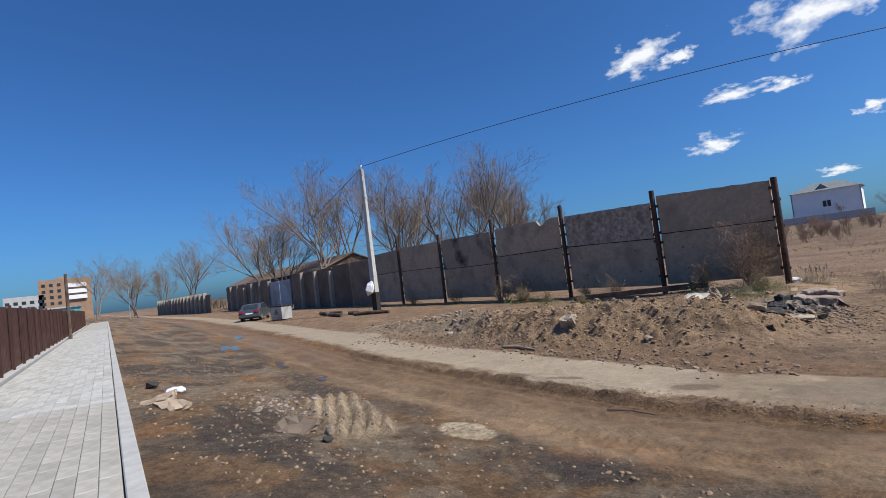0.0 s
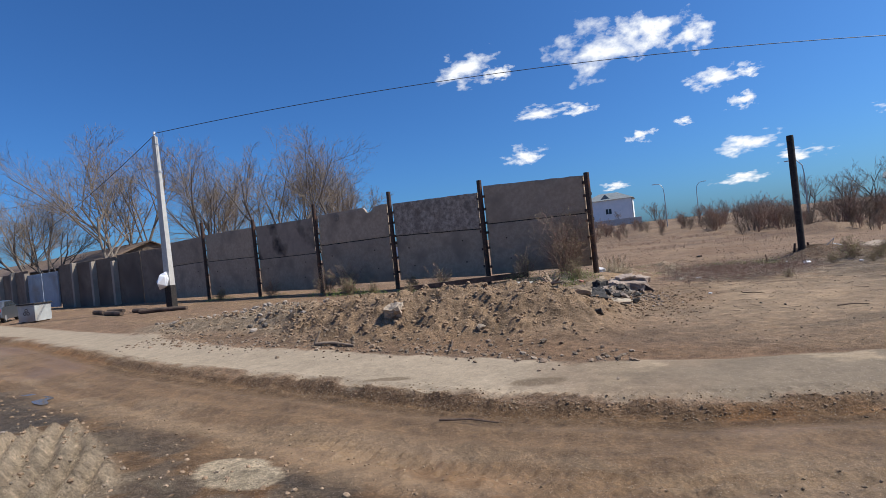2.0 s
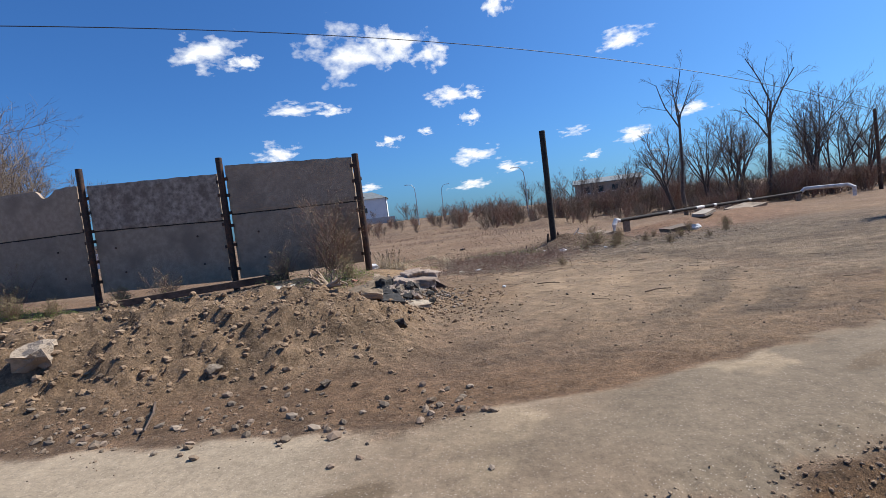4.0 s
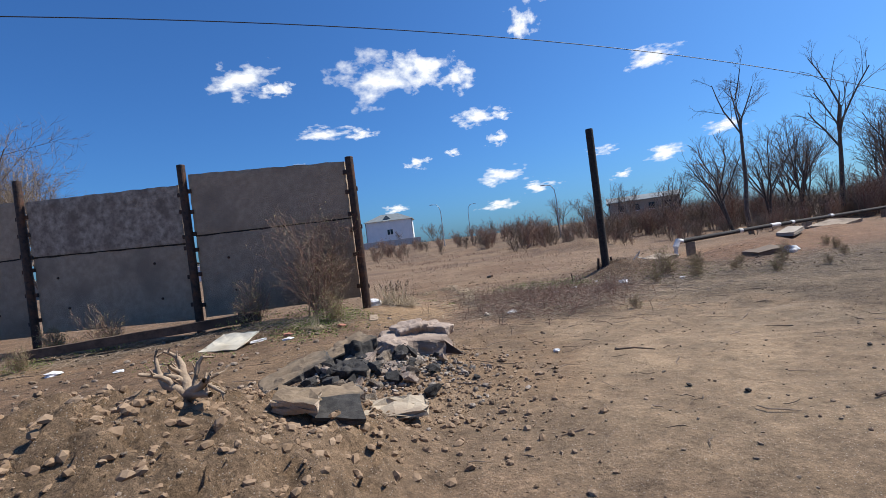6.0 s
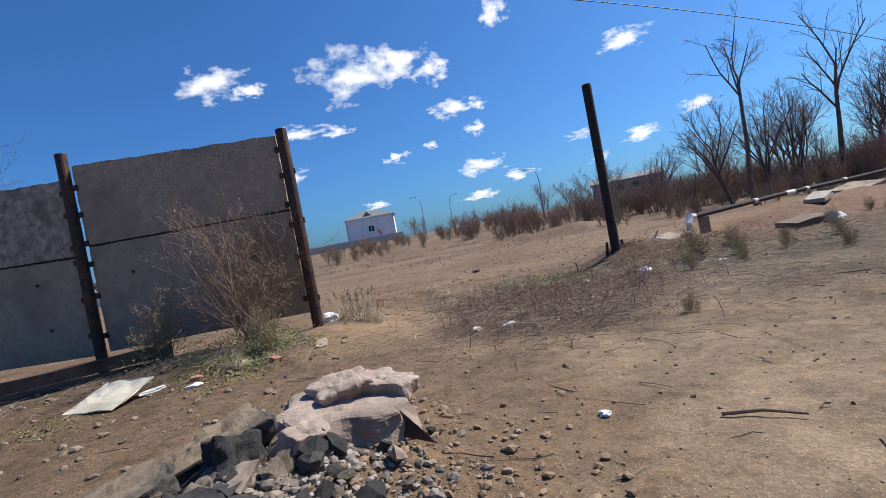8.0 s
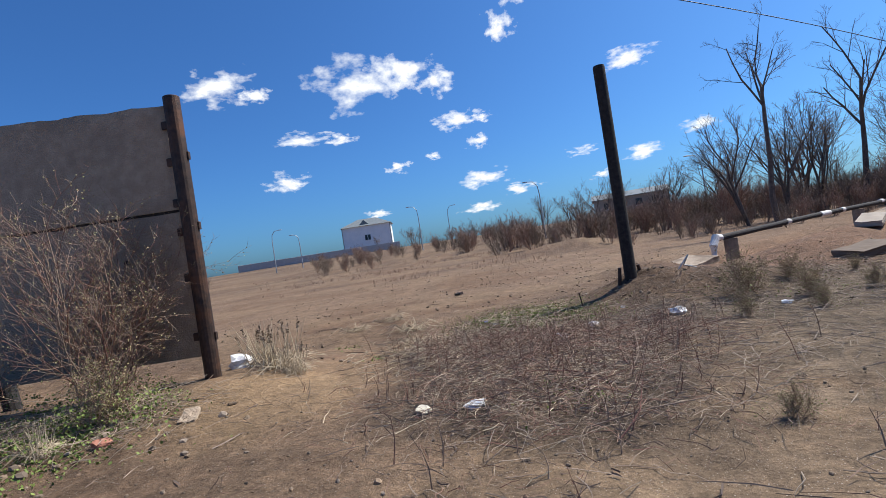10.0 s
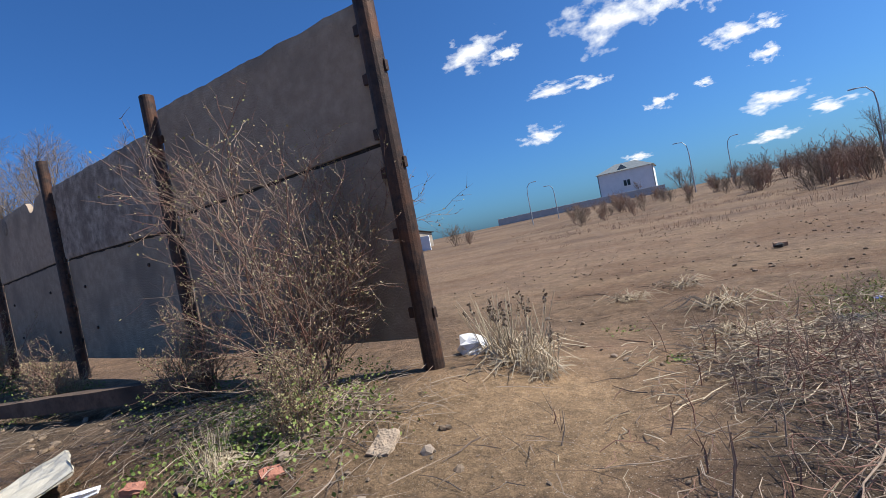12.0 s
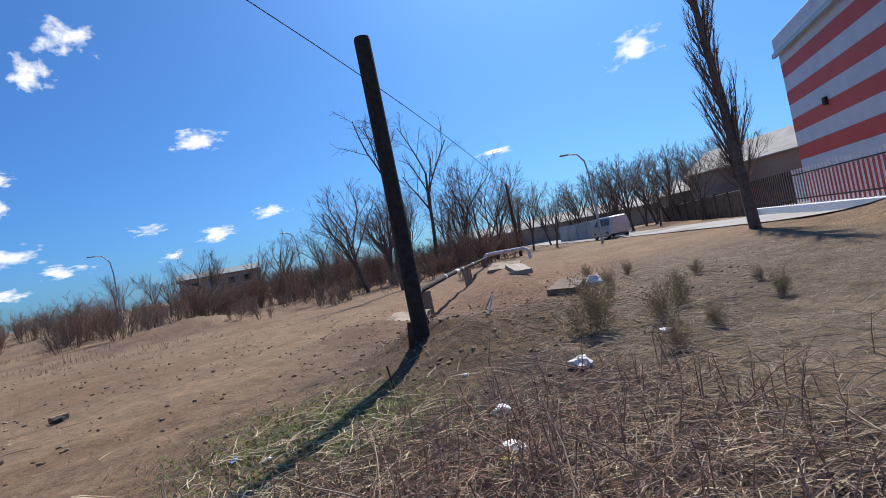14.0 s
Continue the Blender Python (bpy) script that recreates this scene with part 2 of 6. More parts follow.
KERB = mat("kerb_concrete", (0.37, 0.355, 0.33), (0.46, 0.445, 0.415), 0.9, 5, 0.2, c3=(0.36, 0.35, 0.33))
BROWNSHEET = mat("brown_sheet_metal", (0.055, 0.026, 0.02), (0.085, 0.04, 0.03), 0.5, 2, 0.05, 0.1, vary=0.1)
WHITEWALL = mat("white_render", (0.72, 0.74, 0.76), (0.8, 0.81, 0.82), 0.85, 0.6, 0.05)
ROOFGREY = mat("grey_roof_sheet", (0.16, 0.18, 0.18), (0.22, 0.24, 0.24), 0.6, 1.0, 0.05)
GLASS = mat("dark_window_glass", (0.02, 0.025, 0.03), (0.04, 0.05, 0.06), 0.12, 0.5, 0)
REDPAINT = mat("red_cladding", (0.50, 0.055, 0.035), (0.58, 0.075, 0.05), 0.6, 0.8, 0.05)
WHITECLAD = mat("pale_grey_cladding", (0.50, 0.52, 0.58), (0.58, 0.60, 0.65), 0.6, 0.8, 0.05)
BRICKWALL = mat("brown_brickwork", (0.27, 0.17, 0.11), (0.34, 0.22, 0.145), 0.9, 0.4, 0.1)
REDBRICK = mat("red_brick", (0.36, 0.15, 0.1), (0.45, 0.21, 0.145), 0.9, 14, 0.4)
GREYWALL = mat("grey_panel_wall", (0.36, 0.36, 0.36), (0.46, 0.46, 0.45), 0.9, 0.3, 0.1)
OLDWALL = mat("stained_plaster", (0.30, 0.25, 0.20), (0.42, 0.36, 0.29), 0.9, 0.6, 0.1, c3=(0.2, 0.165, 0.135))
SLATE = mat("old_slate_roof", (0.30, 0.29, 0.27), (0.42, 0.40, 0.37), 0.9, 1.0, 0.2, c3=(0.18, 0.165, 0.15))
TEAL = mat("teal_sheet", (0.16, 0.42, 0.45), (0.2, 0.5, 0.52), 0.6, 0.5, 0)
BLUEGREY = mat("blue_grey_paint", (0.26, 0.31, 0.37), (0.33, 0.38, 0.44), 0.55, 1.5, 0.1, c3=(0.2, 0.2, 0.2))
SILVER = mat("silver_car_paint", (0.42, 0.43, 0.45), (0.46, 0.47, 0.49), 0.3, 0.5, 0, 0.6)
DARKCAR = mat("dark_grey_car_paint", (0.1, 0.11, 0.125), (0.14, 0.15, 0.165), 0.3, 0.5, 0, 0.5)
TYRE = mat("black_rubber", (0.015, 0.015, 0.015), (0.03, 0.03, 0.03), 0.85, 9, 0.1)
REDLENS = mat("red_lens", (0.35, 0.02, 0.02), (0.4, 0.03, 0.03), 0.25, 1, 0)
WHITEPL = mat("white_plastic", (0.75, 0.75, 0.76), (0.85, 0.85, 0.86), 0.5, 6, 0.3, c3=(0.6, 0.58, 0.55))
CARD = mat("dirty_cardboard", (0.58, 0.52, 0.40), (0.72, 0.66, 0.53), 0.9, 5, 0.3, c3=(0.42, 0.36, 0.26))
YELLOW = mat("yellow_print", (0.75, 0.6, 0.05), (0.8, 0.66, 0.1), 0.6, 9, 0)
BLUE = mat("blue_print", (0.2, 0.25, 0.6), (0.3, 0.36, 0.7), 0.6, 9, 0)
WRAP = mat("white_pipe_wrap", (0.68, 0.66, 0.62), (0.8, 0.78, 0.75), 0.8, 9, 0.6, c3=(0.5, 0.46, 0.4))
GALV = mat("galvanised_steel", (0.34, 0.35, 0.36), (0.44, 0.45, 0.46), 0.5, 4, 0.05, 0.5)
WATER = mat("muddy_water", (0.10, 0.075, 0.05), (0.12, 0.09, 0.06), 0.04, 1, 0, spec=0.6)
CABLE = mat("black_cable", (0.015, 0.015, 0.016), (0.025, 0.025, 0.025), 0.6, 5, 0)
CLOUD = cloud_material()


# ---- mesh tools ----
class Mesh:
    """Collects vertices and faces of one mesh."""

    def __init__(self):
        self.v, self.f = [], []

    def tube(self, pts, radii, sides=5, cap=True):
        base = len(self.v)
        up = Vector((0.13, 0.21, 0.97))
        for k, p in enumerate(pts):
            d = (pts[min(k + 1, len(pts) - 1)] - pts[max(k - 1, 0)])
            d = d.normalized() if d.length > 1e-9 else Vector((0, 0, 1))
            a = d.cross(up)
            if a.length < 0.05:
                a = d.cross(Vector((1, 0, 0)))
            a.normalize()
            b = d.cross(a)
            for s in range(sides):
                w = 2 * math.pi * s / sides
                self.v.append(p + (a * math.cos(w) + b * math.sin(w)) * radii[k])
        for k in range(len(pts) - 1):
            for s in range(sides):
                i, j = base + k * sides + s, base + k * sides + (s + 1) % sides
                self.f.append((i, i + sides, j + sides, j))
        if cap:
            self.f.append(tuple(base + s for s in range(sides)))
            e = base + (len(pts) - 1) * sides
            self.f.append(tuple(e + sides - 1 - s for s in range(sides)))

    def box(self, lo, hi, m=None, bev=0.0):
        base = len(self.v)
        x0, y0, z0 = lo
        x1, y1, z1 = hi
        if not bev:
            c = [(x0, y0, z0), (x1, y0, z0), (x1, y1, z0), (x0, y1, z0), (x0, y0, z1), (x1, y0, z1), (x1, y1, z1), (x0, y1, z1)]
            fs = [(0, 3, 2, 1), (4, 5, 6, 7), (0, 1, 5, 4), (1, 2, 6, 5), (2, 3, 7, 6), (3, 0, 4, 7)]
        else:
            b = bev
            c = [(x0, y0, z0), (x1, y0, z0), (x1, y1, z0), (x0, y1, z0), (x0, y0, z1 - b), (x1, y0, z1 - b), (x1, y1, z1 - b), (x0, y1, z1 - b),
                 (x0 + b, y0 + b, z1), (x1 - b, y0 + b, z1), (x1 - b, y1 - b, z1), (x0 + b, y1 - b, z1)]
            fs = [(0, 3, 2, 1), (0, 1, 5, 4), (1, 2, 6, 5), (2, 3, 7, 6), (3, 0, 4, 7), (8, 9, 10, 11), (4, 5, 9, 8), (5, 6, 10, 9), (6, 7, 11, 10), (7, 4, 8, 11)]
        for p in c:
            self.v.append(m @ Vector(p) if m else Vector(p))
        self.f += [tuple(base + k for k in q) for q in fs]

    def rock(self, p, size, flat=0.7, rnd=R, squash=None):
        base = len(self.v)
        turn = Euler((rnd.uniform(-0.4, 0.4), rnd.uniform(-0.4, 0.4), rnd.uniform(0, 6.28))).to_matrix()
        sx, sy, sz = size * rnd.uniform(0.7, 1.3), size * rnd.uniform(0.7, 1.1), size * flat * rnd.uniform(0.7, 1.1)
        for x, y, z in ICO_V:
            q = rnd.uniform(0.72, 1.15)
            self.v.append(Vector(p) + turn @ Vector((x * sx * q, y * sy * q, z * sz * q)))
        self.f += [tuple(base + k for k in q) for q in ICO_F]

    def leaf(self, p, size, rnd=R):
        base = len(self.v)
        a = Vector((rnd.uniform(-1, 1), rnd.uniform(-1, 1), rnd.uniform(-0.4, 1))).normalized() * size
        b = a.cross(Vector((rnd.uniform(-1, 1), rnd.uniform(-1, 1), rnd.uniform(-1, 1)))).normalized() * size * 0.4
        p = Vector(p)
        self.v += [p, p + a * 0.5 + b, p + a, p + a * 0.5 - b]
        self.f.append((base, base + 1, base + 2, base + 3))

    def data(self, name, material, smooth=False):
        me = bpy.data.meshes.new(name)
        me.from_pydata([tuple(v) for v in self.v], [], self.f)
        me.materials.append(material)
        if smooth:
            me.polygons.foreach_set("use_smooth", [True] * len(me.polygons))
        me.update()
        return me


_bm = bmesh.new()
bmesh.ops.create_icosphere(_bm, subdivisions=1, radius=1)
ICO_V = [tuple(v.co) for v in _bm.verts]
ICO_F = [tuple(v.index for v in f.verts) for f in _bm.faces]
_bm.free()


def part(name, mesh, material, parent, label="", smooth=False, m=None):
    me = mesh.data(name, material, smooth) if isinstance(mesh, Mesh) else mesh
    ob = new(name, me)
    ob.parent = parent
    if m is not None:
        ob.matrix_local = m
    if label:
        tagged(ob, label)
    return ob


def thing(name, label, category, group="", kind="", m=None):
    ob = new(name)
    ob.empty_display_size = 0.2
    if m is not None:
        ob.matrix_world = m
    return tagged(ob, label, category, group, kind)


def single(name, mesh, material, label, category, group="", kind="", smooth=False, m=None):
    ob = new(name, mesh.data(name, material, smooth))
    if m is not None:
        ob.matrix_world = m
    return tagged(ob, label, category, group, kind)


def T(x, y, z=0.0, turn=0.0, s=1.0):
    return Matrix.Translation((x, y, z)) @ Matrix.Rotation(radians(turn), 4, "Z") @ Matrix.Diagonal((s, s, s, 1))


# ---- ground ----
def hash2(i, j, seed):
    h = np.sin(i * 127.1 + j * 311.7 + seed * 74.7) * 43758.5453
    return h - np.floor(h)


def vnoise(x, y, seed=0):
    i, j = np.floor(x), np.floor(y)
    u, v = x - i, y - j
    u, v = u * u * (3 - 2 * u), v * v * (3 - 2 * v)
    a, b = hash2(i, j, seed), hash2(i + 1, j, seed)
    c, d = hash2(i, j + 1, seed), hash2(i + 1, j + 1, seed)
    return (a * (1 - u) + b * u) * (1 - v) + (c * (1 - u) + d * u) * v


def fbm(x, y, seed=0, octaves=4):
    t, a, n = 0.0, 0.5, 0.0
    for k in range(octaves):
        t = t + a * vnoise(x * 2 ** k, y * 2 ** k, seed + k * 13)
        n += a
        a *= 0.55
    return t / n


def sstep(a, b, x):
    t = np.clip((x - a) / (b - a), 0, 1)
    return t * t * (3 - 2 * t)


def road_y(x):
    return np.interp(x, [-200, -60, -30, -14, -5, 3, 5, 7, 9.5, 14, 22, 40, 80], [-5, -9, -11.3, -12.9, -14.1, -14.25, -13.9, -13.1, -11.9, -9.3, -4, 8, 30])


def pave_y(x):
    return -21.61 - 0.043 * (x - 1.88)


def along(x, y, ax, ay, bx, by):
    """Distance along and across the line from a to b."""
    l = math.hypot(bx - ax, by - ay)
    ux, uy = (bx - ax) / l, (by - ay) / l
    return (x - ax) * ux + (y - ay) * uy, (y - ay) * ux - (x - ax) * uy, l


def blob(x, y, cx, cy, rx, ry, turn=0.0):
    c, s = math.cos(radians(turn)), math.sin(radians(turn))
    dx, dy = x - cx, y - cy
    return np.exp(-(((dx * c + dy * s) / rx) ** 2 + ((-dx * s + dy * c) / ry) ** 2))


def heap_h(x, y):
    prof = np.interp(x, [-16, -11, -8, -5, -2, 0, 1.6, 2.6, 3.5], [0.0, 0.28, 0.5, 0.66, 0.82, 0.95, 0.9, 0.5, 0.0])
    crest = -10.9 + 0.5 * np.sin(x * 0.7)
    side = np.where(y < crest, 1.15, 1.9)
    return prof * np.exp(-np.abs((y - crest) / side) ** 2.2)


def gz(x, y):
    x, y = np.asarray(x, float), np.asarray(y, float)
    far = np.hypot(x, y + 8)
    near = np.exp(-(far / 45) ** 2)
    z = -0.12 + 0.10 * (fbm(x * 0.22, y * 0.22, 3) - 0.5)
    z = z + near * (0.07 * (fbm(x * 1.1, y * 1.1, 5) - 0.5) + 0.035 * (fbm(x * 4.3, y * 4.3, 9) - 0.5))
    ry = road_y(x)
    dr = y - ry
    road = sstep(1.15, 0.7, np.abs(dr))
    z = z * (1 - 0.75 * road) - 0.05 * road
    # bank from the pavement down to the track
    py = pave_y(x)
    bank = sstep(3.6, 0.0, y - py)
    z = z + 0.50 * bank * (0.9 + 0.2 * fbm(x * 0.6, y * 0.6, 21))
    # muddy track with ruts
    mud = sstep(0.0, 0.5, -0.95 - dr) * sstep(3.9, 3.0, -dr)
    z = z - 0.06 * mud * (1 - bank)
    wob = 0.12 * (fbm(x * 0.9, y * 0.0, 31) - 0.5)
    rough = 0.3 + 1.2 * fbm(x * 2.1, y * 2.1, 33)
    ragged = sstep(0.46, 0.6, fbm(x * 5.0, y * 5.0, 35, 3))
    z = z + near * 0.04 * ragged * np.exp(-((dr + 1.0 + wob) / 0.14) ** 2) * sstep(12, 9, np.abs(x)) + near * 0.055 * ragged * np.exp(-((dr + 2.75 + wob * 2) / 0.1) ** 2) * sstep(1.0, 2.0, x) * sstep(12, 10, x)
    for off, hgt, wid in ((-1.05, 0.045, 0.06), (-1.22, -0.05, 0.065), (-0.8, 0.02, 0.07), (-1.7, 0.025, 0.1), (-2.15, 0.03, 0.12), (-2.6, -0.05, 0.16)):
        z = z + near * hgt * rough * np.exp(-((dr - off + wob) / wid) ** 2)
    tread = np.exp(-((dr + 0.72 + wob * 0.5) / 0.16) ** 4) * sstep(2.0, 3.0, x) * sstep(14, 10, x)
    z = z - 0.01 * tread + 0.014 * tread * np.sign(np.sin(2 * np.pi * (x / 0.16 + 0.4 * np.abs(dr + 0.72) / 0.16)))
    tread2 = np.exp(-((dr + 2.55 + wob) / 0.17) ** 4) * sstep(0.5, 1.5, x) * sstep(9, 7, x)
    z = z + 0.014 * tread2 * np.sign(np.sin(2 * np.pi * (x / 0.15 + 0.4 * np.abs(dr + 2.55) / 0.16)))
    # ribbed crawler print
    s, a, l = along(x, y, -2.6, -18.0, 0.7, -18.8)
    rib = sstep(0.0, 0.25, s) * sstep(l, l - 0.25, s) * sstep(0.55, 0.42, np.abs(a))
    z = z + rib * (0.06 + 0.075 * np.sin(2 * np.pi * (a + 0.22 * s + 0.04 * np.sin(2.1 * s)) / 0.24))
    # heap of spoil
    h = heap_h(x, y)
    z = z + h * (0.82 + 0.36 * fbm(x * 1.3, y * 1.3, 41)) + 0.22 * sstep(0.05, 0.3, h) * (fbm(x * 3.0, y * 3.0, 43, 5) - 0.5) + 0.10 * sstep(0.05, 0.3, h) * sstep(0.52, 0.66, fbm(x * 4.5, y * 4.5, 45, 3))
    # rubble, post mounds, trench banks
    z = z + 0.30 * blob(x, y, 2.1, -6.7, 1.25, 0.95, 40) * (0.7 + 0.6 * fbm(x * 2.5, y * 2.5, 47))
    z = z + 0.24 * blob(x, y, 0.1, 0.1, 1.3, 1.3) + 0.10 * blob(x, y, -3, -1, 2.5, 1.2) + 0.2 * blob(x, y, -2.0, -1.5, 2.6, 1.1)
    z = z + 0.45 * blob(x, y, 7.6, 4.4, 1.1, 1.0) * (0.6 + 0.8 * fbm(x * 1.8, y * 1.8, 53)) + 0.35 * blob(x, y, 8.8, 3.2, 1.2, 0.8)
    z = z + 0.3 * blob(x, y, 8.6, 8.2, 1.8, 1.0, 20)
    s, a, l = along(x, y, 11.0, 7.0, 23.0, 17.0)
    z = z + 0.42 * sstep(-1, 2, s) * sstep(l + 2, l - 2, s) * np.exp(-((a + 0.9) / 1.1) ** 2) * (0.7 + 0.6 * fbm(x * 0.9, y * 0.9, 57))
    z = z - 0.45 * sstep(-1, 1, s) * sstep(l + 2, l, s) * np.exp(-((a - 1.7) / 0.6) ** 2)
    z = z + 0.75 * blob(x, y, 9.5, 30, 3.6, 2.6) * (0.5 + fbm(x * 0.7, y * 0.7, 59)) + 0.25 * blob(x, y, 16, 34, 6, 3)
    z = z + 0.7 * blob(x, y, 22, -1.5, 5, 1.3, 30)
    # the plain climbs gently to the north
    z = z + 3.9 * sstep(25, 170, y) * sstep(-400, -60, -np.abs(x)) + 0.25 * sstep(60, 250, far) * (fbm(x * 0.02, y * 0.02, 61) - 0.5) * 4
    return z


def g(x, y):
    return float(gz(x, y))


def axis(lo, hi, fine, spans):
    """Grid lines: fine inside the spans, growing outwards to the horizon."""
    pts, p, step = [], lo, fine
    while p < hi:
        pts.append(p)
        p += fine
    out, p, step = [], lo, fine
    while p > -3000:
        step *= 1.085
        p -= step
        out.append(p)
    far, p, step = [], pts[-1], fine
    while p < 3000:
        step *= 1.085
        p += step
        far.append(p)
    return np.array(out[::-1] + pts + far)


def build_ground():
    xs, ys = axis(-4.5, 9.0, 0.055, None), axis(-20.5, 4.8, 0.055, None)
    X, Y = np.meshgrid(xs, ys, indexing="ij")
    Z = gz(X, Y)
    nx, ny = len(xs), len(ys)
    co = np.stack([X, Y, Z], -1).reshape(-1, 3)
    idx = np.arange(nx * ny).reshape(nx, ny)
    q = np.stack([idx[:-1, :-1], idx[1:, :-1], idx[1:, 1:], idx[:-1, 1:]], -1).reshape(-1, 4)
    me = bpy.data.meshes.new("ground")
    me.vertices.add(len(co))
    me.vertices.foreach_set("co", co.ravel())
    me.loops.add(q.size)
    me.loops.foreach_set("vertex_index", q.ravel().astype(np.int32))
    me.polygons.add(len(q))
    me.polygons.foreach_set("loop_start", np.arange(0, q.size, 4, dtype=np.int32))
    me.update(calc_edges=True)
    me.polygons.foreach_set("use_smooth", np.ones(len(q), bool))
    # soil kinds
    C = lambda *c: np.array(c)[None, None, :]
    n1, n2, n3 = fbm(X * 0.35, Y * 0.35, 71), fbm(X * 1.6, Y * 1.6, 73), fbm(X * 0.11, Y * 0.11, 79)
    col = np.zeros((nx, ny, 3)) + C(0.315, 0.21, 0.14)

    def lay(c, w):
        nonlocal col
        col = col * (1 - w[..., None]) + C(*c) * w[..., None]

    lay((0.355, 0.245, 0.155), sstep(0.45, 0.62, n1) * 0.8)
    lay((0.27, 0.185, 0.125), sstep(0.52, 0.68, n2) * 0.6)
    lay((0.265, 0.185, 0.13), sstep(0.5, 4, Y) * 0.6)
    lay((0.2, 0.142, 0.098), sstep(22, 55, Y) * 0.85)
    lay((0.15, 0.1, 0.07), sstep(0.48, 0.58, fbm(X * 0.12, Y * 0.3, 93)) * sstep(14, 30, Y) * 0.8)
    lay((0.23, 0.145, 0.09), sstep(0.5, 0.6, fbm(X * 0.28, Y * 0.5, 87)) * sstep(1, 5, Y) * 0.75)
    lay((0.33, 0.235, 0.155), sstep(0.52, 0.62, fbm(X * 0.22, Y * 0.4, 89)) * sstep(1, 5, Y) * 0.6)
    dr = Y - road_y(X)
    # dry yard beside the rubble
    yard = blob(X, Y, 6.0, -6.5, 3.6, 4.0) * 1.3
    lay((0.38, 0.285, 0.195), np.clip(yard, 0, 0.9))
    lay((0.25, 0.165, 0.1), sstep(0.3, 0.7, blob(X, Y, 3.9, -6.0, 1.3, 2.6, 10) + 0.5 * (n2 - 0.5)) * 0.75)
    lay((0.26, 0.19, 0.13), sstep(0.48, 0.58, n2) * np.clip(yard, 0, 1) * 0.6)
    # spoil, bank and track
    lay((0.4, 0.285, 0.19), sstep(0.03, 0.2, heap_h(X, Y)) * 0.9)
    lay((0.4, 0.33, 0.25), sstep(0.03, 0.2, heap_h(X, Y)) * sstep(-3.5, -6.5, X) * 0.7)
    lay((0.40, 0.24, 0.13), sstep(-13.6, -12.8, Y) * sstep(-11.5, -12.6, Y) * sstep(-6, 8, X) * 0.45)
    bank = sstep(-0.9, -1.3, dr)
    lay((0.285, 0.18, 0.1), bank)
    lay((0.36, 0.19, 0.085), bank * sstep(0.48, 0.56, n1) * 0.85)
    lay((0.2, 0.155, 0.115), bank * sstep(0.5, 0.57, n2) * sstep(-1.4, -3.0, dr) * 0.85)
    lay((0.115, 0.098, 0.085), bank * sstep(0.5, 0.57, fbm(X * 0.55, Y * 0.8, 83)) * sstep(-2.9, -3.6, dr) * 0.85)
    lay((0.34, 0.275, 0.2), bank * sstep(0.55, 0.6, fbm(X * 1.3, Y * 1.9, 95)) * sstep(-3.2, -4.0, dr) * 0.8)
    lay((0.27, 0.175, 0.098), sstep(-1.25, -1.5, dr) * sstep(-3.4, -2.8, dr) * 0.92)
    lay((0.2, 0.132, 0.078), sstep(-1.2, -1.35, dr) * sstep(-1.95, -1.6, dr + 0.3 * (n2 - 0.5)) * 0.4)
    lay((0.36, 0.26, 0.165), sstep(0.5, 0.56, fbm(X * 0.5, dr * 2.2, 97)) * sstep(-2.0, -2.3, dr) * sstep(-3.4, -2.9, dr) * 0.6)
    strip = sstep(1.0, 0.72, np.abs(dr + 0.05 + 0.7 * (n2 - 0.5)))
    lay((0.42, 0.355, 0.275), strip * sstep(5.5, 2.5, X + 2 * (n2 - 0.5)))
    lay((0.25, 0.205, 0.155), strip * sstep(2.5, 5.5, X + 2 * (n2 - 0.5)))
    lay((0.42, 0.34, 0.245), strip * sstep(3, 5, X) * sstep(0.56, 0.62, fbm(X * 1.2, Y * 1.2, 85)) * 0.9)
    for cx, cy, rx, ry, tn in ((3.2, -14.5, 0.42, 0.2, 25), (1.0, -14.85, 0.4, 0.13, 25), (7.5, -12.8, 0.5, 0.12, 30)):
        lay((0.19, 0.145, 0.1), sstep(0.4, 0.6, blob(X, Y, cx, cy, rx, ry, tn) + 0.3 * (n2 - 0.5)) * 0.85)
    lay((0.8, 0.66, 0.48), sstep(0.4, 0.46, blob(X, Y, 1.45, -17.66, 0.62, 0.34, -8) + 0.2 * (n2 - 0.5)))
    s, a, l = along(X, Y, -2.6, -18.0, 0.7, -18.8)
    lay((0.68, 0.56, 0.42), sstep(0.0, 0.3, s) * sstep(l, l - 0.3, s) * sstep(0.6, 0.4, np.abs(a)) * 0.85)
    # damp wheel marks across the yard
    for ax, ay, bx, by in ((6.3, -10.6, 9.8, -6.2), (7.4, -10.9, 9.2, -8.4)):
        s, a, l = along(X, Y, ax, ay, bx, by)
        lay((0.2, 0.15, 0.105), sstep(0, 0.6, s) * sstep(l, l - 1, s) * sstep(0.3, 0.2, np.abs(a + 0.25 * np.sin(s))) * 0.75)
    lay((0.165, 0.112, 0.075), sstep(0.15, 0.55, blob(X, Y, 12, 4.5, 7.5, 4.8, 20) + 0.35 * (n2 - 0.5)) * 0.88)
    lay((0.22, 0.165, 0.115), sstep(0.2, 0.6, blob(X, Y, 11.5, -0.5, 4.5, 2.6, 20) + 0.4 * (n2 - 0.5)) * 0.75)
    lay((0.215, 0.165, 0.118), sstep(0.25, 0.6, blob(X, Y, 14, -2.5, 6.5, 6.5, 30) + 0.4 * (n2 - 0.5)) * 0.8)
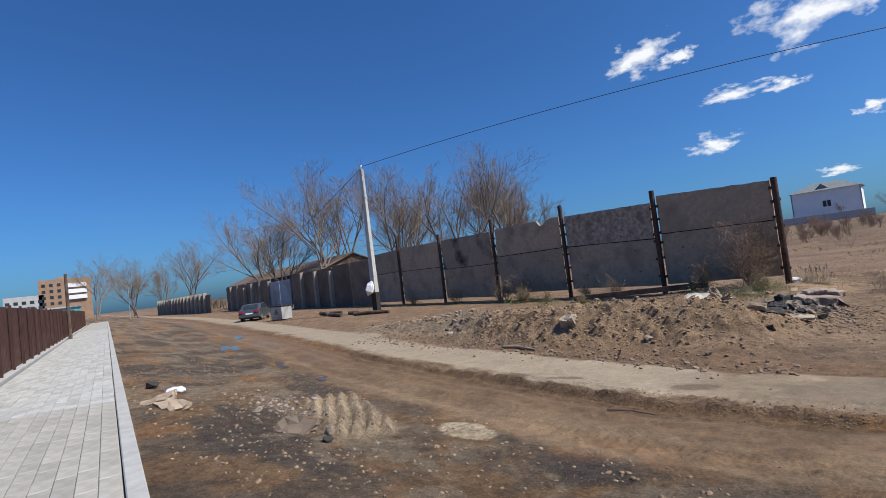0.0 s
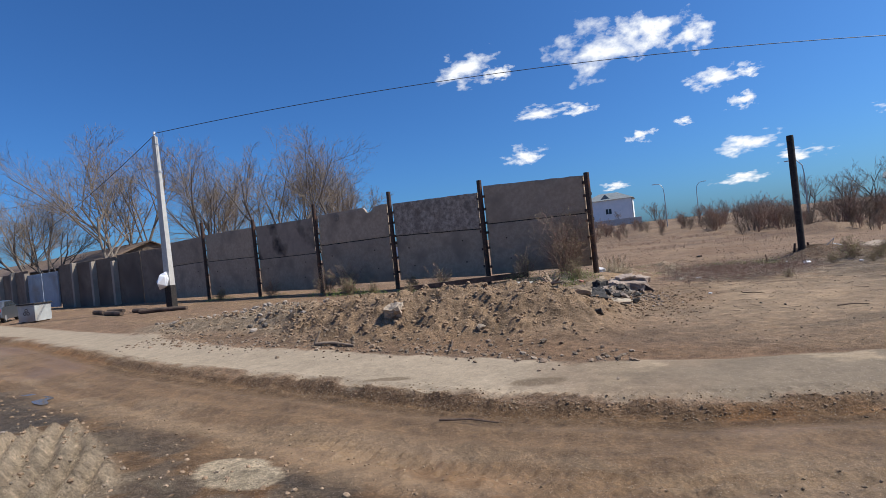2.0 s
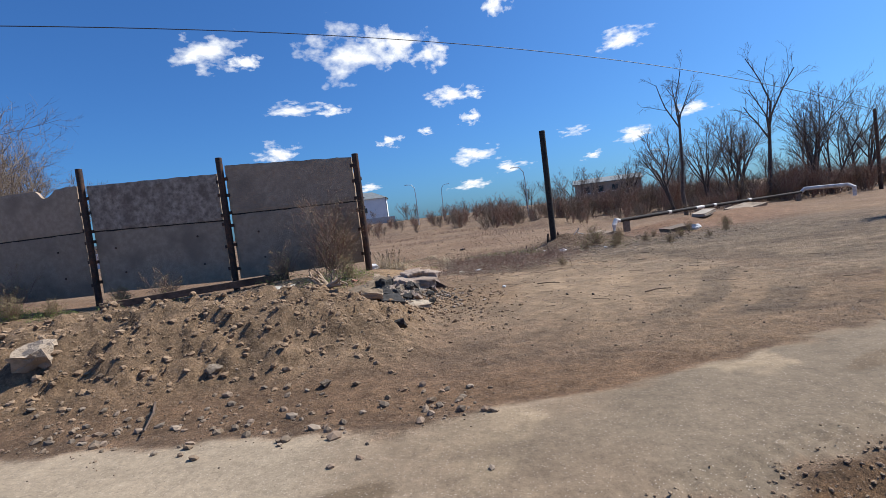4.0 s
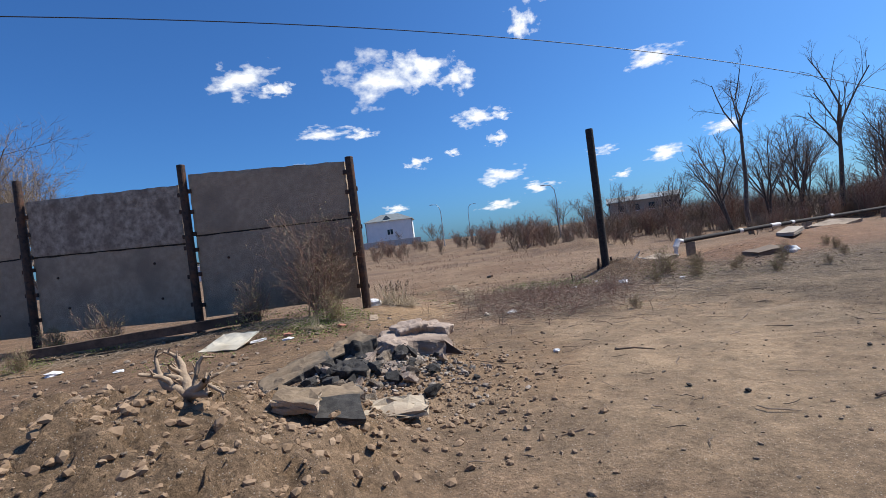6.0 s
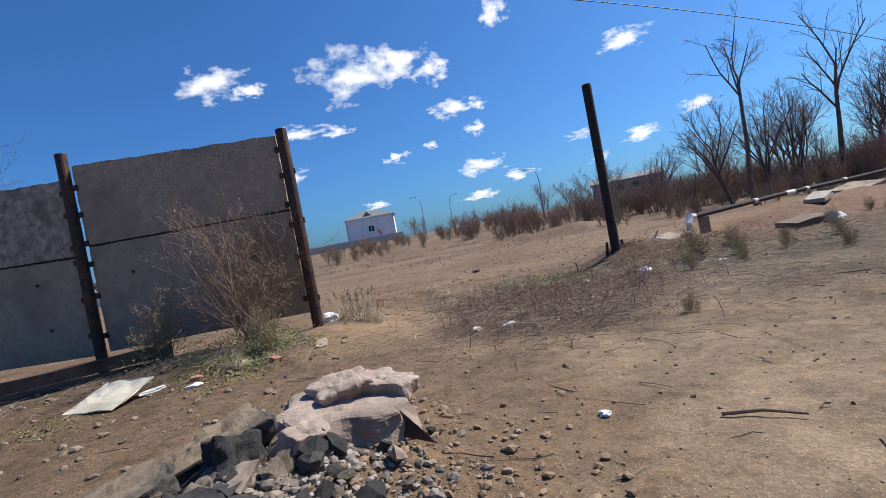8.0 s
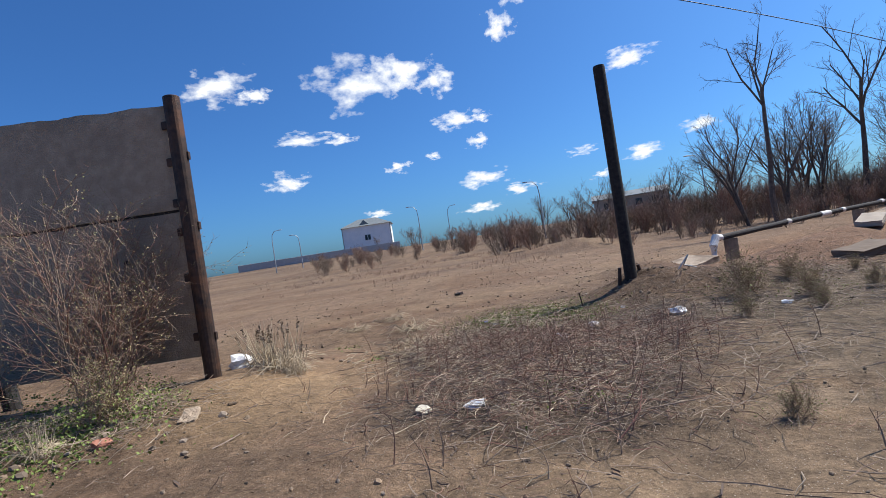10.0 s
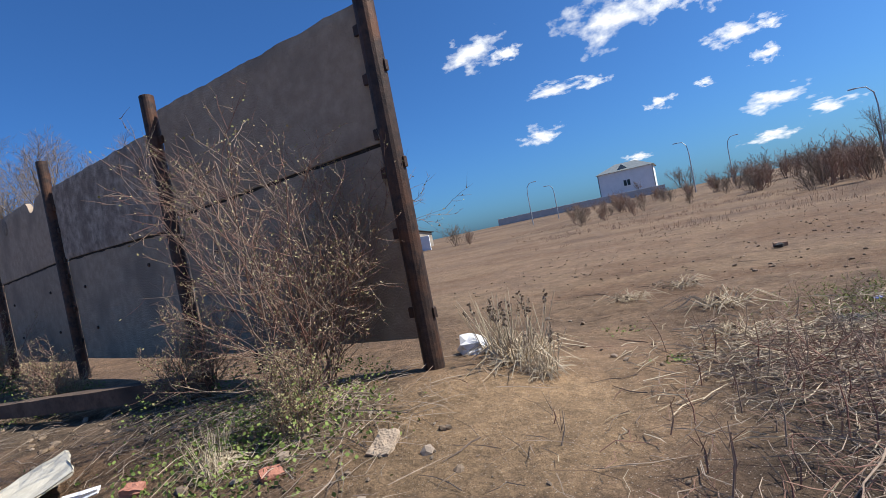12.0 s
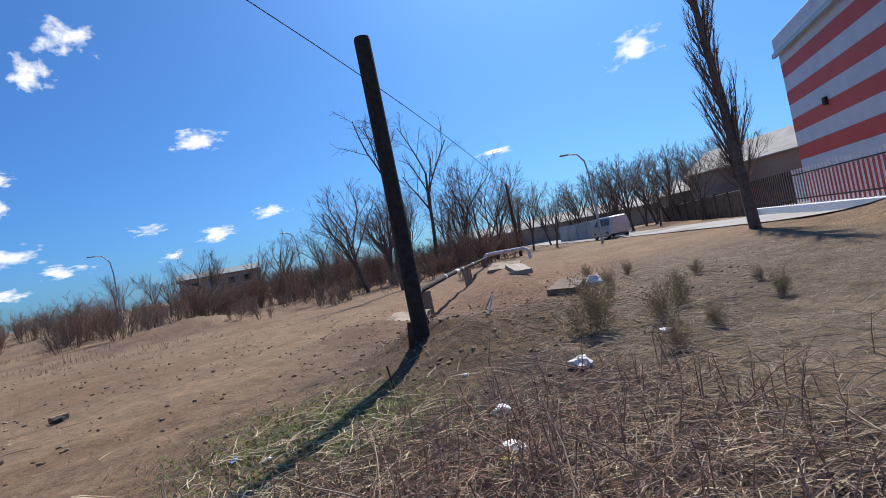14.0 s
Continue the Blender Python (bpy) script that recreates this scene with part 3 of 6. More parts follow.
    lay((0.36, 0.28, 0.2), sstep(0.5, 0.56, fbm(X * 0.7, Y * 1.1, 99)) * sstep(0.2, 0.5, blob(X, Y, 13, -2.5, 7, 6.5, 30)) * 0.7)
    # litter of twigs, leaf mould, sandy path by the post
    brush = np.clip(blob(X, Y, 4.7, -1.4, 1.9, 2.2, 20) + blob(X, Y, 5.9, 1.2, 2.2, 1.2, 30) + blob(X, Y, 3.7, 1.4, 1.3, 0.9, 40), 0, 1)
    lay((0.14, 0.105, 0.078), sstep(0.3, 0.7, brush + 0.35 * (n2 - 0.5)) * 0.85)
    under = np.clip(blob(X, Y, -1.6, -1.2, 2.2, 1.0) + 0.8 * blob(X, Y, -7, -2.2, 3.5, 1.6) + 0.9 * blob(X, Y, 8.6, 1.2, 1.7, 1.1), 0, 1)
    lay((0.24, 0.19, 0.14), sstep(0.3, 0.7, under + 0.4 * (n2 - 0.5)) * 0.75)
    lay((0.42, 0.295, 0.18), sstep(0.3, 0.7, blob(X, Y, 1.3, -0.9, 1.3, 1.6, 0) + 0.3 * (n2 - 0.5)) * 0.85)
    lay((0.27, 0.16, 0.105), sstep(0.2, 0.7, blob(X, Y, 16, 10.5, 10, 4.0, 40)) * 0.85)
    lay((0.24, 0.16, 0.11), sstep(0.2, 0.7, blob(X, Y, 26, 24, 16, 10, 30)) * 0.7)
    lay((0.26, 0.165, 0.115), sstep(0.3, 0.8, blob(X, Y, 22, -1.5, 6, 1.8, 30)) * 0.8)
    lay((0.50, 0.47, 0.43), sstep(0.5, 0.9, blob(X, Y, 2.1, -6.7, 1.1, 0.9, 40) + 0.2 * (n2 - 0.5)) * 0.6)
    lay((0.23, 0.18, 0.135), sstep(0.3, 0.7, blob(X, Y, 17, 2.5, 9, 3.5, 25)) * 0.6)
    wet = sstep(-1.35, -1.6, dr) * sstep(-3.4, -2.8, dr) * (0.55 + 0.45 * sstep(0.45, 0.6, n1))
    col = np.clip(col * C(0.735, 0.685, 0.615), 0, 0.58)
    at = me.color_attributes.new("soil", "FLOAT_COLOR", "POINT")
    rgba = np.concatenate([col, np.ones((nx, ny, 1))], -1).reshape(-1, 4)
    at.data.foreach_set("color", rgba.ravel().astype(np.float32))
    wa = me.attributes.new("wet", "FLOAT", "POINT")
    wa.data.foreach_set("value", wet.ravel().astype(np.float32))
    trod = np.clip(strip * 0.95 + wet * 0.8 + 0.6 * np.clip(yard, 0, 1) + 0.45 * sstep(2, 6, Y) + 0.5 * blob(X, Y, 1.5, 0.5, 1.6, 2.5), 0, 1)
    ta = me.attributes.new("trodden", "FLOAT", "POINT")
    ta.data.foreach_set("value", trod.ravel().astype(np.float32))
    me.materials.append(EARTH)
    return tagged(new("ground", me), "uneven bare brown earth with ruts and spoil", "ground", kind="structure")


build_ground()


# ---- concrete fence ----
POSTS = [(0.0, 4.29), (-5.03, 4.79), (-10.5, 5.08), (-16.25, 5.2), (-22.1, 5.0), (-27.95, 5.45)]


def fence_post(x, top, y=0.0):
    z0 = g(x, y) - 0.3
    t = thing("fence_post", "rusty dark steel pipe post carrying concrete fence slabs", "fence post", "fence posts", m=T(x, y, 0))
    b = Mesh()
    b.tube([Vector((0, 0, z0)), Vector((0, 0, top - 0.01)), Vector((0, 0, top))], [0.115, 0.115, 0.105], 18)
    part("pipe", b, RUST, t, smooth=False)
    for k, z in enumerate((0.75, 1.6, 2.35, 2.75, 3.4, 3.95)):
        for s in (-1, 1):
            if x == 0 and s == 1 and k % 2:
                continue
            c = Mesh()
            zz = z + R.uniform(-0.06, 0.06)
            e = 0.135 if (x == 0 and s == 1) else 0.22
            c.box((min(s * 0.09, s * e), 0.0, zz - 0.06), (max(s * 0.09, s * e), 0.05, zz + 0.06), bev=0.01)
            part("bracket", c, RUST, t)
    return t


def slab(x0, x1, z00, z01, z10, z11, material, label, notch=None, y=0.06, thick=0.14):
    """An upright slab between x0 > x1, bottom edge z00..z01, top edge z10..z11, with crumbled edges."""
    nx, nz = 46, 16
    m = Mesh()
    seed = R.random() * 50
    grid = {}
    for side in (0, 1):
        for i in range(nx + 1):
            for k in range(nz + 1):
                u, w = i / nx, k / nz
                x = x0 + (x1 - x0) * u
                lo, hi = z00 + (z01 - z00) * u, z10 + (z11 - z10) * u
                hi += 0.025 * (noise.noise((x * 2.3, seed, 0)) + 0.6 * noise.noise((x * 8, seed, 4)))
                if notch:
                    hi -= notch(x)
                z = lo + (hi - lo) * w
                if i in (0, nx):
                    x += 0.02 * noise.noise((z * 5, seed, 9))
                yy = y + side * thick + 0.008 * noise.noise((x * 0.9, z * 0.9, seed + side))
                if k in (0, nz) or i in (0, nx):
                    yy += (0.012 if side == 0 else -0.012)
                grid[side, i, k] = len(m.v)
                m.v.append(Vector((x, yy, z)))
    for i in range(nx):
        for k in range(nz):
            a, b, c, d = (grid[0, i, k], grid[0, i + 1, k], grid[0, i + 1, k + 1], grid[0, i, k + 1])
            m.f.append((d, c, b, a))
            a, b, c, d = (grid[1, i, k], grid[1, i + 1, k], grid[1, i + 1, k + 1], grid[1, i, k + 1])
            m.f.append((a, b, c, d))
    for i in range(nx):
        m.f.append((grid[0, i, 0], grid[0, i + 1, 0], grid[1, i + 1, 0], grid[1, i, 0]))
        m.f.append((grid[1, i, nz], grid[1, i + 1, nz], grid[0, i + 1, nz], grid[0, i, nz]))
    for k in range(nz):
        m.f.append((grid[0, 0, k + 1], grid[0, 0, k], grid[1, 0, k], grid[1, 0, k + 1]))
        m.f.append((grid[0, nx, k], grid[0, nx, k + 1], grid[1, nx, k + 1], grid[1, nx, k]))
    return single("concrete_slab", m, material, label, "concrete slab", "fence slabs")


for px, pt in POSTS:
    fence_post(px, pt)
# bay: right x, left x, bottom right/left, seam right/left, top right/left
BAYS = [(-0.16, -4.87, 0.42, 0.32, 2.62, 2.7, 4.2, 4.5), (-5.2, -10.32, 0.28, 0.36, 2.52, 2.7, 4.24, 4.42), (-10.72, -16.0, 0.3, 0.32, 2.72, 2.7, 4.48, 4.5),
        (-16.5, -21.9, 0.12, 0.2, 2.3, 2.32, 4.42, 4.5), (-22.35, -27.75, 0.15, 0.15, 2.55, 2.6, 4.5, 4.55), (-28.2, -32.9, 0.1, 0.1, 2.65, 2.6, 4.5, 4.42)]


def broken(x):
    d = 0.0
    if -12.9 < x < -11.2:
        d = 0.22 * max(0.0, 1 - abs(x + 12.05) / 0.4) ** 0.6 + 0.12 * (x > -12.3) * max(0, (-11.2 - x))
    return d


for k, (xr, xl, b0, b1, s0, s1, t0, t1) in enumerate(BAYS):
    sooty = k == 3
    slab(xr, xl, b0, b1, s0 - 0.022, s1 - 0.022, CONC, "grey weathered concrete slab with rusty bolt holes", y=0.06)
    slab(xr, xl, s0 + 0.022, s1 + 0.022, t0, t1, CONC_SOOT if sooty else (CONC_ROUGH if k == 1 else CONC),
         "soot-blackened grey concrete slab on the fence" if sooty else ("grey concrete slab with a broken top edge" if k == 2 else "rough grey concrete slab with crumbled top edge"),
         broken if k == 2 else None, y=0.035 if k != 1 else 0.02)
    # added near-black strip: closes the seam and draws its shadow line
    m = Mesh()
    pts, rad = [], []
    for i in range(25):
        u = i / 24
        pts.append(Vector((xr + (xl - xr) * u, 0.125, s0 + (s1 - s0) * u + R.uniform(-0.012, 0.012))))
        rad.append(R.uniform(0.05, 0.06))
    m.tube(pts, rad, 6)
    single("seam_shade_strip", m, PIPEBLACK, "dark strip added to draw the shadow line between concrete slabs", "strip", "packing strips")
    # bolt holes with rust
    for u, w in ((0.2, 0.35), (0.2, 0.75), (0.8, 0.3), (0.82, 0.72)):
        x = xr + (xl - xr) * (u + R.uniform(-0.03, 0.03))
        z = b0 + (s0 - b0) * (w + R.uniform(-0.05, 0.05))
        m = Mesh()
        m.tube([Vector((0, 0.02, 0)), Vector((0, -0.02, 0))], [0.045, 0.03], 7)
        single("anchor_bolt", m, RUST, "rusty anchor bolt in a concrete slab", "bolt", "slab bolts", m=T(x, 0.05, z))
# round hole of knocked-out concrete in the broken slab
m = Mesh()
m.tube([Vector((-14.5, 0.045, 4.2)), Vector((-14.5, 0.015, 4.2))], [0.26, 0.2], 11)
single("patch", m, CONC_LT, "pale broken spot in a concrete slab", "patch")

# short dark stub beneath the first slab
m = Mesh()
m.tube([Vector((-3.9, 0.5, -0.2)), Vector((-4.02, 0.5, 0.5))], [0.13, 0.13], 12)
single("pipe_stub", m, PIPEBLACK, "short dark steel pipe stub under a slab", "pipe")

# lone post in the field, with two prop timbers at its foot
t = thing("lone_post", "tall tarred black steel pipe standing alone in a mound", "post", m=T(7.17, 4.17, 0))
m = Mesh()
m.tube([Vector((0, 0, -0.3)), Vector((-0.01, 0, 2.3)), Vector((-0.02, 0, 4.83)), Vector((-0.02, 0, 4.87))], [0.13, 0.125, 0.125, 0.118], 20)
part("pipe", m, PIPEBLACK, t)
for dx, dy in ((-0.28, -0.05), (0.25, 0.1)):
    m = Mesh()
    m.tube([Vector((dx, dy, g(7.17 + dx, 4.17 + dy) - 0.1)), Vector((dx * 0.8, dy, g(7.17, 4.17) + 0.24))], [0.042, 0.038], 8)
    part("stake", m, RUST, t, "rusty steel stake at the foot")

# ---- older fence, gate and yard further along ----
for k in range(13):
    x0 = -33.3 - k * 4.15
    m = Mesh()
    top = 4.25 + 0.1 * R.uniform(-1, 1) - 0.012 * k * 2
    m.box((x0 - 4.0, 0.05, -0.4), (x0, 0.2, top), bev=0.02)
    if k in (5, 6):
        t = thing("sheet_gate", "blue-grey painted steel gate leaf", "gate", "gate leaves")
        gm = Mesh()
        gm.box((x0 - 4.0, -0.1, 0.0), (x0, 0.0, 3.6), bev=0.02)
        part("leaf", gm, BLUEGREY, t)
        for z in (0.5, 1.8, 3.2):
            rm = Mesh()
            rm.box((x0 - 3.95, -0.15, z), (x0 - 0.05, -0.1, z + 0.08))
            part("rail", rm, BLUEGREY, t)
        continue
    single("old_fence_slab", m, CONC_BROWN, "brown stained concrete fence slab", "concrete slab", "old fence slabs")
    p = Mesh()
    p.box((x0 - 0.18, -0.35, -0.4), (x0 + 0.22, 0.05, top + R.uniform(-0.6, 0.15)), bev=0.03)
    if k >= 2:
        single("fence_pillar", p, OLDWALL, "pale stained concrete fence pillar", "pillar", "fence pillars")
for k in range(16):
    x0 = -88.5 - k * 4.2
    m = Mesh()
    m.box((x0 - 3.4, -2.5, -0.4), (x0, -2.3, 3.2), bev=0.02)
    single("old_fence_slab", m, CONC_BROWN, "brown stained concrete fence slab", "concrete slab", "old fence slabs")
    m = Mesh()
    m.box((x0 - 4.0, -2.9, -0.4), (x0 - 3.4, -2.3, 3.6), bev=0.04)
    single("fence_pillar", m, OLDWALL, "pale stained concrete fence pillar", "pillar", "fence pillars")


def shed(name, x0, x1, y0, y1, h, ridge, wall, roof, label, cat, m=None, axis_x=True):
    t = thing(name, label, cat, m=m)
    b = Mesh()
    b.box((x0, y0, -1.0), (x1, y1, h))
    part("wall", b, wall, t)
    r = Mesh()
    o = 0.4
    if axis_x:
        ym = (y0 + y1) / 2
        prof = [(y0 - o, h), (ym, h + ridge), (y1 + o, h)]
        for a, c in ((0, 1), (1, 2)):
            base = len(r.v)
            for x in (x0 - o, x1 + o):
                for q in (a, c):
                    r.v.append(Vector((x, prof[q][0], prof[q][1])))
                    r.v.append(Vector((x, prof[q][0], prof[q][1] + 0.15)))
            i = base
            r.f += [(i + 1, i + 3, i + 7, i + 5), (i, i + 4, i + 6, i + 2), (i, i + 1, i + 5, i + 4), (i + 2, i + 6, i + 7, i + 3), (i, i + 2, i + 3, i + 1), (i + 4, i + 5, i + 7, i + 6)]
        for x in (x0 + 0.02, x1 - 0.02):
            gb = Mesh()
            gb.v += [Vector((x, y0, h)), Vector((x, y1, h)), Vector((x, ym, h + ridge * 0.98))]
            gb.f.append((0, 1, 2))
            part("gable", gb, wall, t)
    part("roof", r, roof, t)
    return t


shed("long_shed", -118, -62, 8, 18, 4.6, 2.2, CONC_BROWN, mat("brown_roof", (0.13, 0.09, 0.065), (0.2, 0.14, 0.1), 0.9, 0.6, 0.1), "long brown shed with a low pitched roof behind the fence", "shed")

# ---- concrete pole, its cable and bag ----
PX, PY = -24.5, -4.5
t = thing("utility_pole", "tapered grey concrete utility pole with a dark tarred foot", "utility pole", m=T(PX, PY, 0, 20))
m = Mesh()
zt, zb = 10.4, g(PX, PY) - 0.3
for a, b2, w0, w1 in ((1.3, zt, 0.2, 0.11),):
    base = len(m.v)
    for z, w in ((a, w0), (b2, w1)):
        for sx, sy in ((-1, -1), (1, -1), (1, 1), (-1, 1)):
            m.v.append(Vector((sx * w, sy * w, z)))
    for s in range(4):
        m.f.append((base + s, base + (s + 1) % 4, base + 4 + (s + 1) % 4, base + 4 + s))
    m.f.append((base + 4, base + 5, base + 6, base + 7))
part("shaft", m, mat("pole_concrete", (0.42, 0.40, 0.37), (0.52, 0.50, 0.46), 0.9, 3, 0.2), t)
m = Mesh()
m.box((-0.215, -0.215, zb), (0.215, 0.215, 1.3))
part("foot", m, PIPEBLACK, t, "dark tarred foot")
m = Mesh()
m.box((-0.16, -0.16, 8.2), (0.16, 0.16, 8.3))
part("steel_band", m, GALV, t)
m = Mesh()
m.box((-0.14, -0.14, 9.9), (0.14, 0.14, 9.98))
part("steel_band", m, GALV, t)
m = Mesh()
m.tube([Vector((0, 0, 10.4)), Vector((0, 0, 10.6))], [0.05, 0.05], 8)
m.tube([Vector((0, 0, 10.55)), Vector((0, 0, 10.7))], [0.08, 0.06], 8)
part("insulator", m, WHITEPL, t)
m = Mesh()
m.rock((-24.55, -4.85, 1.65), 0.42, 1.35)
single("plastic_bag", m, WHITEPL, "tattered white plastic bag tied to the pole", "plastic bag")

WP = Vector((38.0, 27.5, 0))
t = thing("timber_pole", "dark weathered timber utility pole", "utility pole")
m = Mesh()
m.tube([Vector((WP.x, WP.y, g(WP.x, WP.y) - 0.4)), Vector((WP.x - 0.1, WP.y, 6.7))], [0.16, 0.12], 10)
part("shaft", m, WOOD, t)


def cable(a, b, sag, r=0.02):
    pts = []
    for k in range(41):
        u = k / 40
        p = a.lerp(b, u)
        p.z -= sag * 4 * u * (1 - u)
        pts.append(p)
    m = Mesh()
    m.tube(pts, [r] * 41, 5)
    return single("overhead_cable", m, CABLE, "thin black overhead cable between poles", "cable", "cables")


cable(Vector((PX, PY, 10.6)), Vector((37.9, 27.5, 6.6)), -2.3)
cable(Vector((PX, PY, 10.5)), Vector((-95, 8, 8.6)), 0.8)

# ---- pavement and brown fence ----
PZ = 0.5
th = math.atan(-0.043)
PM = Matrix.Translation((1.88, -21.61, PZ)) @ Matrix.Rotation(th, 4, "Z")
pav = tagged(new("pavement"), "pale grey concrete block pavement with a kerb", "pavement", kind="structure")
pav.matrix_world = PM
m = Mesh()
m.box((-110, -2.72, -0.6), (14, -0.18, -0.025))
part("bedding", m, mat("sand_bedding", (0.35, 0.33, 0.29), (0.42, 0.40, 0.36), 0.95, 6, 0.2), pav)
for k in range(62):
    m = Mesh()
    x0 = 13 - k * 2.0
    dz = R.uniform(-0.012, 0.006)
    m.box((x0 - 1.99, -0.17, -0.5), (x0, 0.0, 0.02 + dz), bev=0.012)
    part("kerb_stone", m, KERB, pav)
STONE = Mesh()
STONE.box((-0.193, -0.093, -0.06), (0.193, 0.093, 0.0), bev=0.008)
STONE_ME = STONE.data("paving_stone", PAVE)
rest = Mesh()
count = 0
for c in range(13):
    y = -0.285 - c * 0.19
    off = R.uniform(0, 0.39)
    k = 0
    while True:
        x = 12 - off - k * 0.392
        k += 1
        if x < -58:
            break
        dz = R.uniform(-0.004, 0.003)
        if -6.2 < x < 2.8 and count < 300:
            part("paving_stone", STONE_ME, PAVE, pav, m=Matrix.Translation((x, y, dz)))
            count += 1
        else:
            rest.box((x - 0.193, y - 0.093, -0.06), (x + 0.193, y + 0.093, dz))
o = part("paving_field", rest, island("grey_paving_field", [(0.36, 0.345, 0.315), (0.42, 0.405, 0.37), (0.48, 0.465, 0.43)], 0.9, 8), pav)
tagged(o, kind="stuff")
m = Mesh()
m.box((-110, -2.72, -0.05), (-58, -0.18, 0.0))
part("far_paving", m, PAVE, pav)

FENCE = thing("sheet_fence", "dark brown corrugated sheet-metal fence on a low plinth", "fence", m=PM)
for k in range(33):
    x0 = -7.0 - k * 2.5
    m = Mesh()
    n = 40
    for i in range(n + 1):
        x = x0 - 2.5 * i / n
        y = -2.98 + (0.02 if (i // 2) % 2 else -0.02)
        m.v += [Vector((x, y, 0.12)), Vector((x, y, 2.25))]
    m.f += [(2 * i, 2 * i + 1, 2 * i + 3, 2 * i + 2) for i in range(n)]
    base = len(m.v)
    for v in list(m.v):
        m.v.append(v + Vector((0, -0.012, 0)))
    m.f += [(base + 2 * i + 2, base + 2 * i + 3, base + 2 * i + 1, base + 2 * i) for i in range(n)]
    part("sheet_panel", m, BROWNSHEET, FENCE)
    m = Mesh()
    m.box((x0 - 0.04, -2.92, -0.1), (x0 + 0.04, -2.84, 2.3))
    part("post", m, BROWNSHEET, FENCE)
m = Mesh()
m.box((-92, -3.05, -0.3), (-6.9, -2.75, 0.1), bev=0.02)
part("plinth", m, KERB, FENCE, "grey concrete plinth")
t = thing("timber_pole", "dark weathered timber utility pole", "utility pole", m=PM)
m = Mesh()
m.tube([Vector((-42, -2.55, -0.2)), Vector((-42, -2.55, 5.0))], [0.13, 0.1], 8)
part("shaft", m, WOOD, t)

# ---- vehicles and bin ----
def wheel(parent, x, y, r=0.31, w=0.2):
    wt = Mesh()
    wt.tube([Vector((x, y - w / 2, r)), Vector((x, y - w / 2 + 0.03, r)), Vector((x, y + w / 2 - 0.03, r)), Vector((x, y + w / 2, r))], [r - 0.03, r, r, r - 0.03], 20)
    wo = part("wheel", wt, TYRE, parent)
    rm = Mesh()
    rm.tube([Vector((x, y - w / 2 - 0.006, r)), Vector((x, y + w / 2 + 0.006, r))], [r * 0.6, r * 0.6], 14)
    part("rim", rm, GALV, wo)


def vehicle(name, label, side, glass, L, W, m):
    """A car from its side outline: list of (x, z); glass: side windows as quads."""
    t = thing(name, label, "car" if name != "van" else "van", m=m)
    b = Mesh()
    n = len(side)
    for y, s in ((-W / 2, 0.93), (-W / 2 + 0.09, 1.0), (W / 2 - 0.09, 1.0), (W / 2, 0.93)):
        cx = L / 2
        for x, z in side:
            inner = 0.16 if z > 0.95 else 0.0
            yy = y - math.copysign(inner * (z - 0.95) * 1.2, y)
            b.v.append(Vector((cx + (x - cx) * (1 if s == 1 else 0.985), yy, 0.45 + (z - 0.45) * (1 if s == 1 else 0.97))))
    for k in range(3):
        for i in range(n):
            j = (i + 1) % n
            b.f.append((k * n + i, k * n + j, (k + 1) * n + j, (k + 1) * n + i))
    b.f.append(tuple(range(n - 1, -1, -1)))
    b.f.append(tuple(3 * n + i for i in range(n)))
    part("body", b, SILVER if name == "van" else DARKCAR, t, smooth=False)
    for q in glass:
        for sgn in (-1, 1):
            gm = Mesh()
            for x, z in q:
                gm.v.append(Vector((x, sgn * (W / 2 - 0.16 * max(0, z - 0.95) * 1.2 + 0.006), z)))
            gm.f.append((0, 1, 2, 3))
            part("side_window", gm, GLASS, t)
    return t


car_side = [(0.0, 0.35), (0.05, 0.75), (0.1, 0.98), (0.55, 1.02), (0.95, 1.36), (2.3, 1.4), (3.0, 1.0), (4.0, 0.85), (4.1, 0.6), (4.1, 0.3), (3.5, 0.22), (0.6, 0.22)]
CAR = vehicle("car", "dark grey saloon car parked by the old fence", car_side, [[(0.75, 1.02), (1.02, 1.3), (1.6, 1.33), (1.6, 1.02)], [(1.66, 1.02), (1.66, 1.33), (2.25, 1.33), (2.8, 1.02)]], 4.1, 1.65, T(-37.6, -9.9, g(-38, -9.5), 150, 1.08))
for x in (0.75, 3.3):
    for y in (-0.72, 0.72):
        wheel(CAR, x, y)
m = Mesh()
m.v += [Vector((0.53, -0.6, 1.03)), Vector((0.53, 0.6, 1.03)), Vector((0.9, 0.52, 1.335)), Vector((0.9, -0.52, 1.335))]
for v in m.v:
    v.x -= 0.03
    v.z += 0.012
m.f.append((0, 3, 2, 1))
part("rear_window", m, GLASS, CAR)
for y in (-0.62, 0.62):
    m = Mesh()
    m.box((-0.02, y - 0.16, 0.72), (0.06, y + 0.16, 0.9))
    part("tail_light", m, REDLENS, CAR, "red tail light")
m = Mesh()
m.box((-0.06, -0.8, 0.4), (0.05, 0.8, 0.56), bev=0.02)
part("bumper", m, DARKCAR, CAR)
m = Mesh()
m.box((-0.025, -0.26, 0.6), (0.04, 0.26, 0.71))
part("number_plate", m, WHITEPL, CAR)

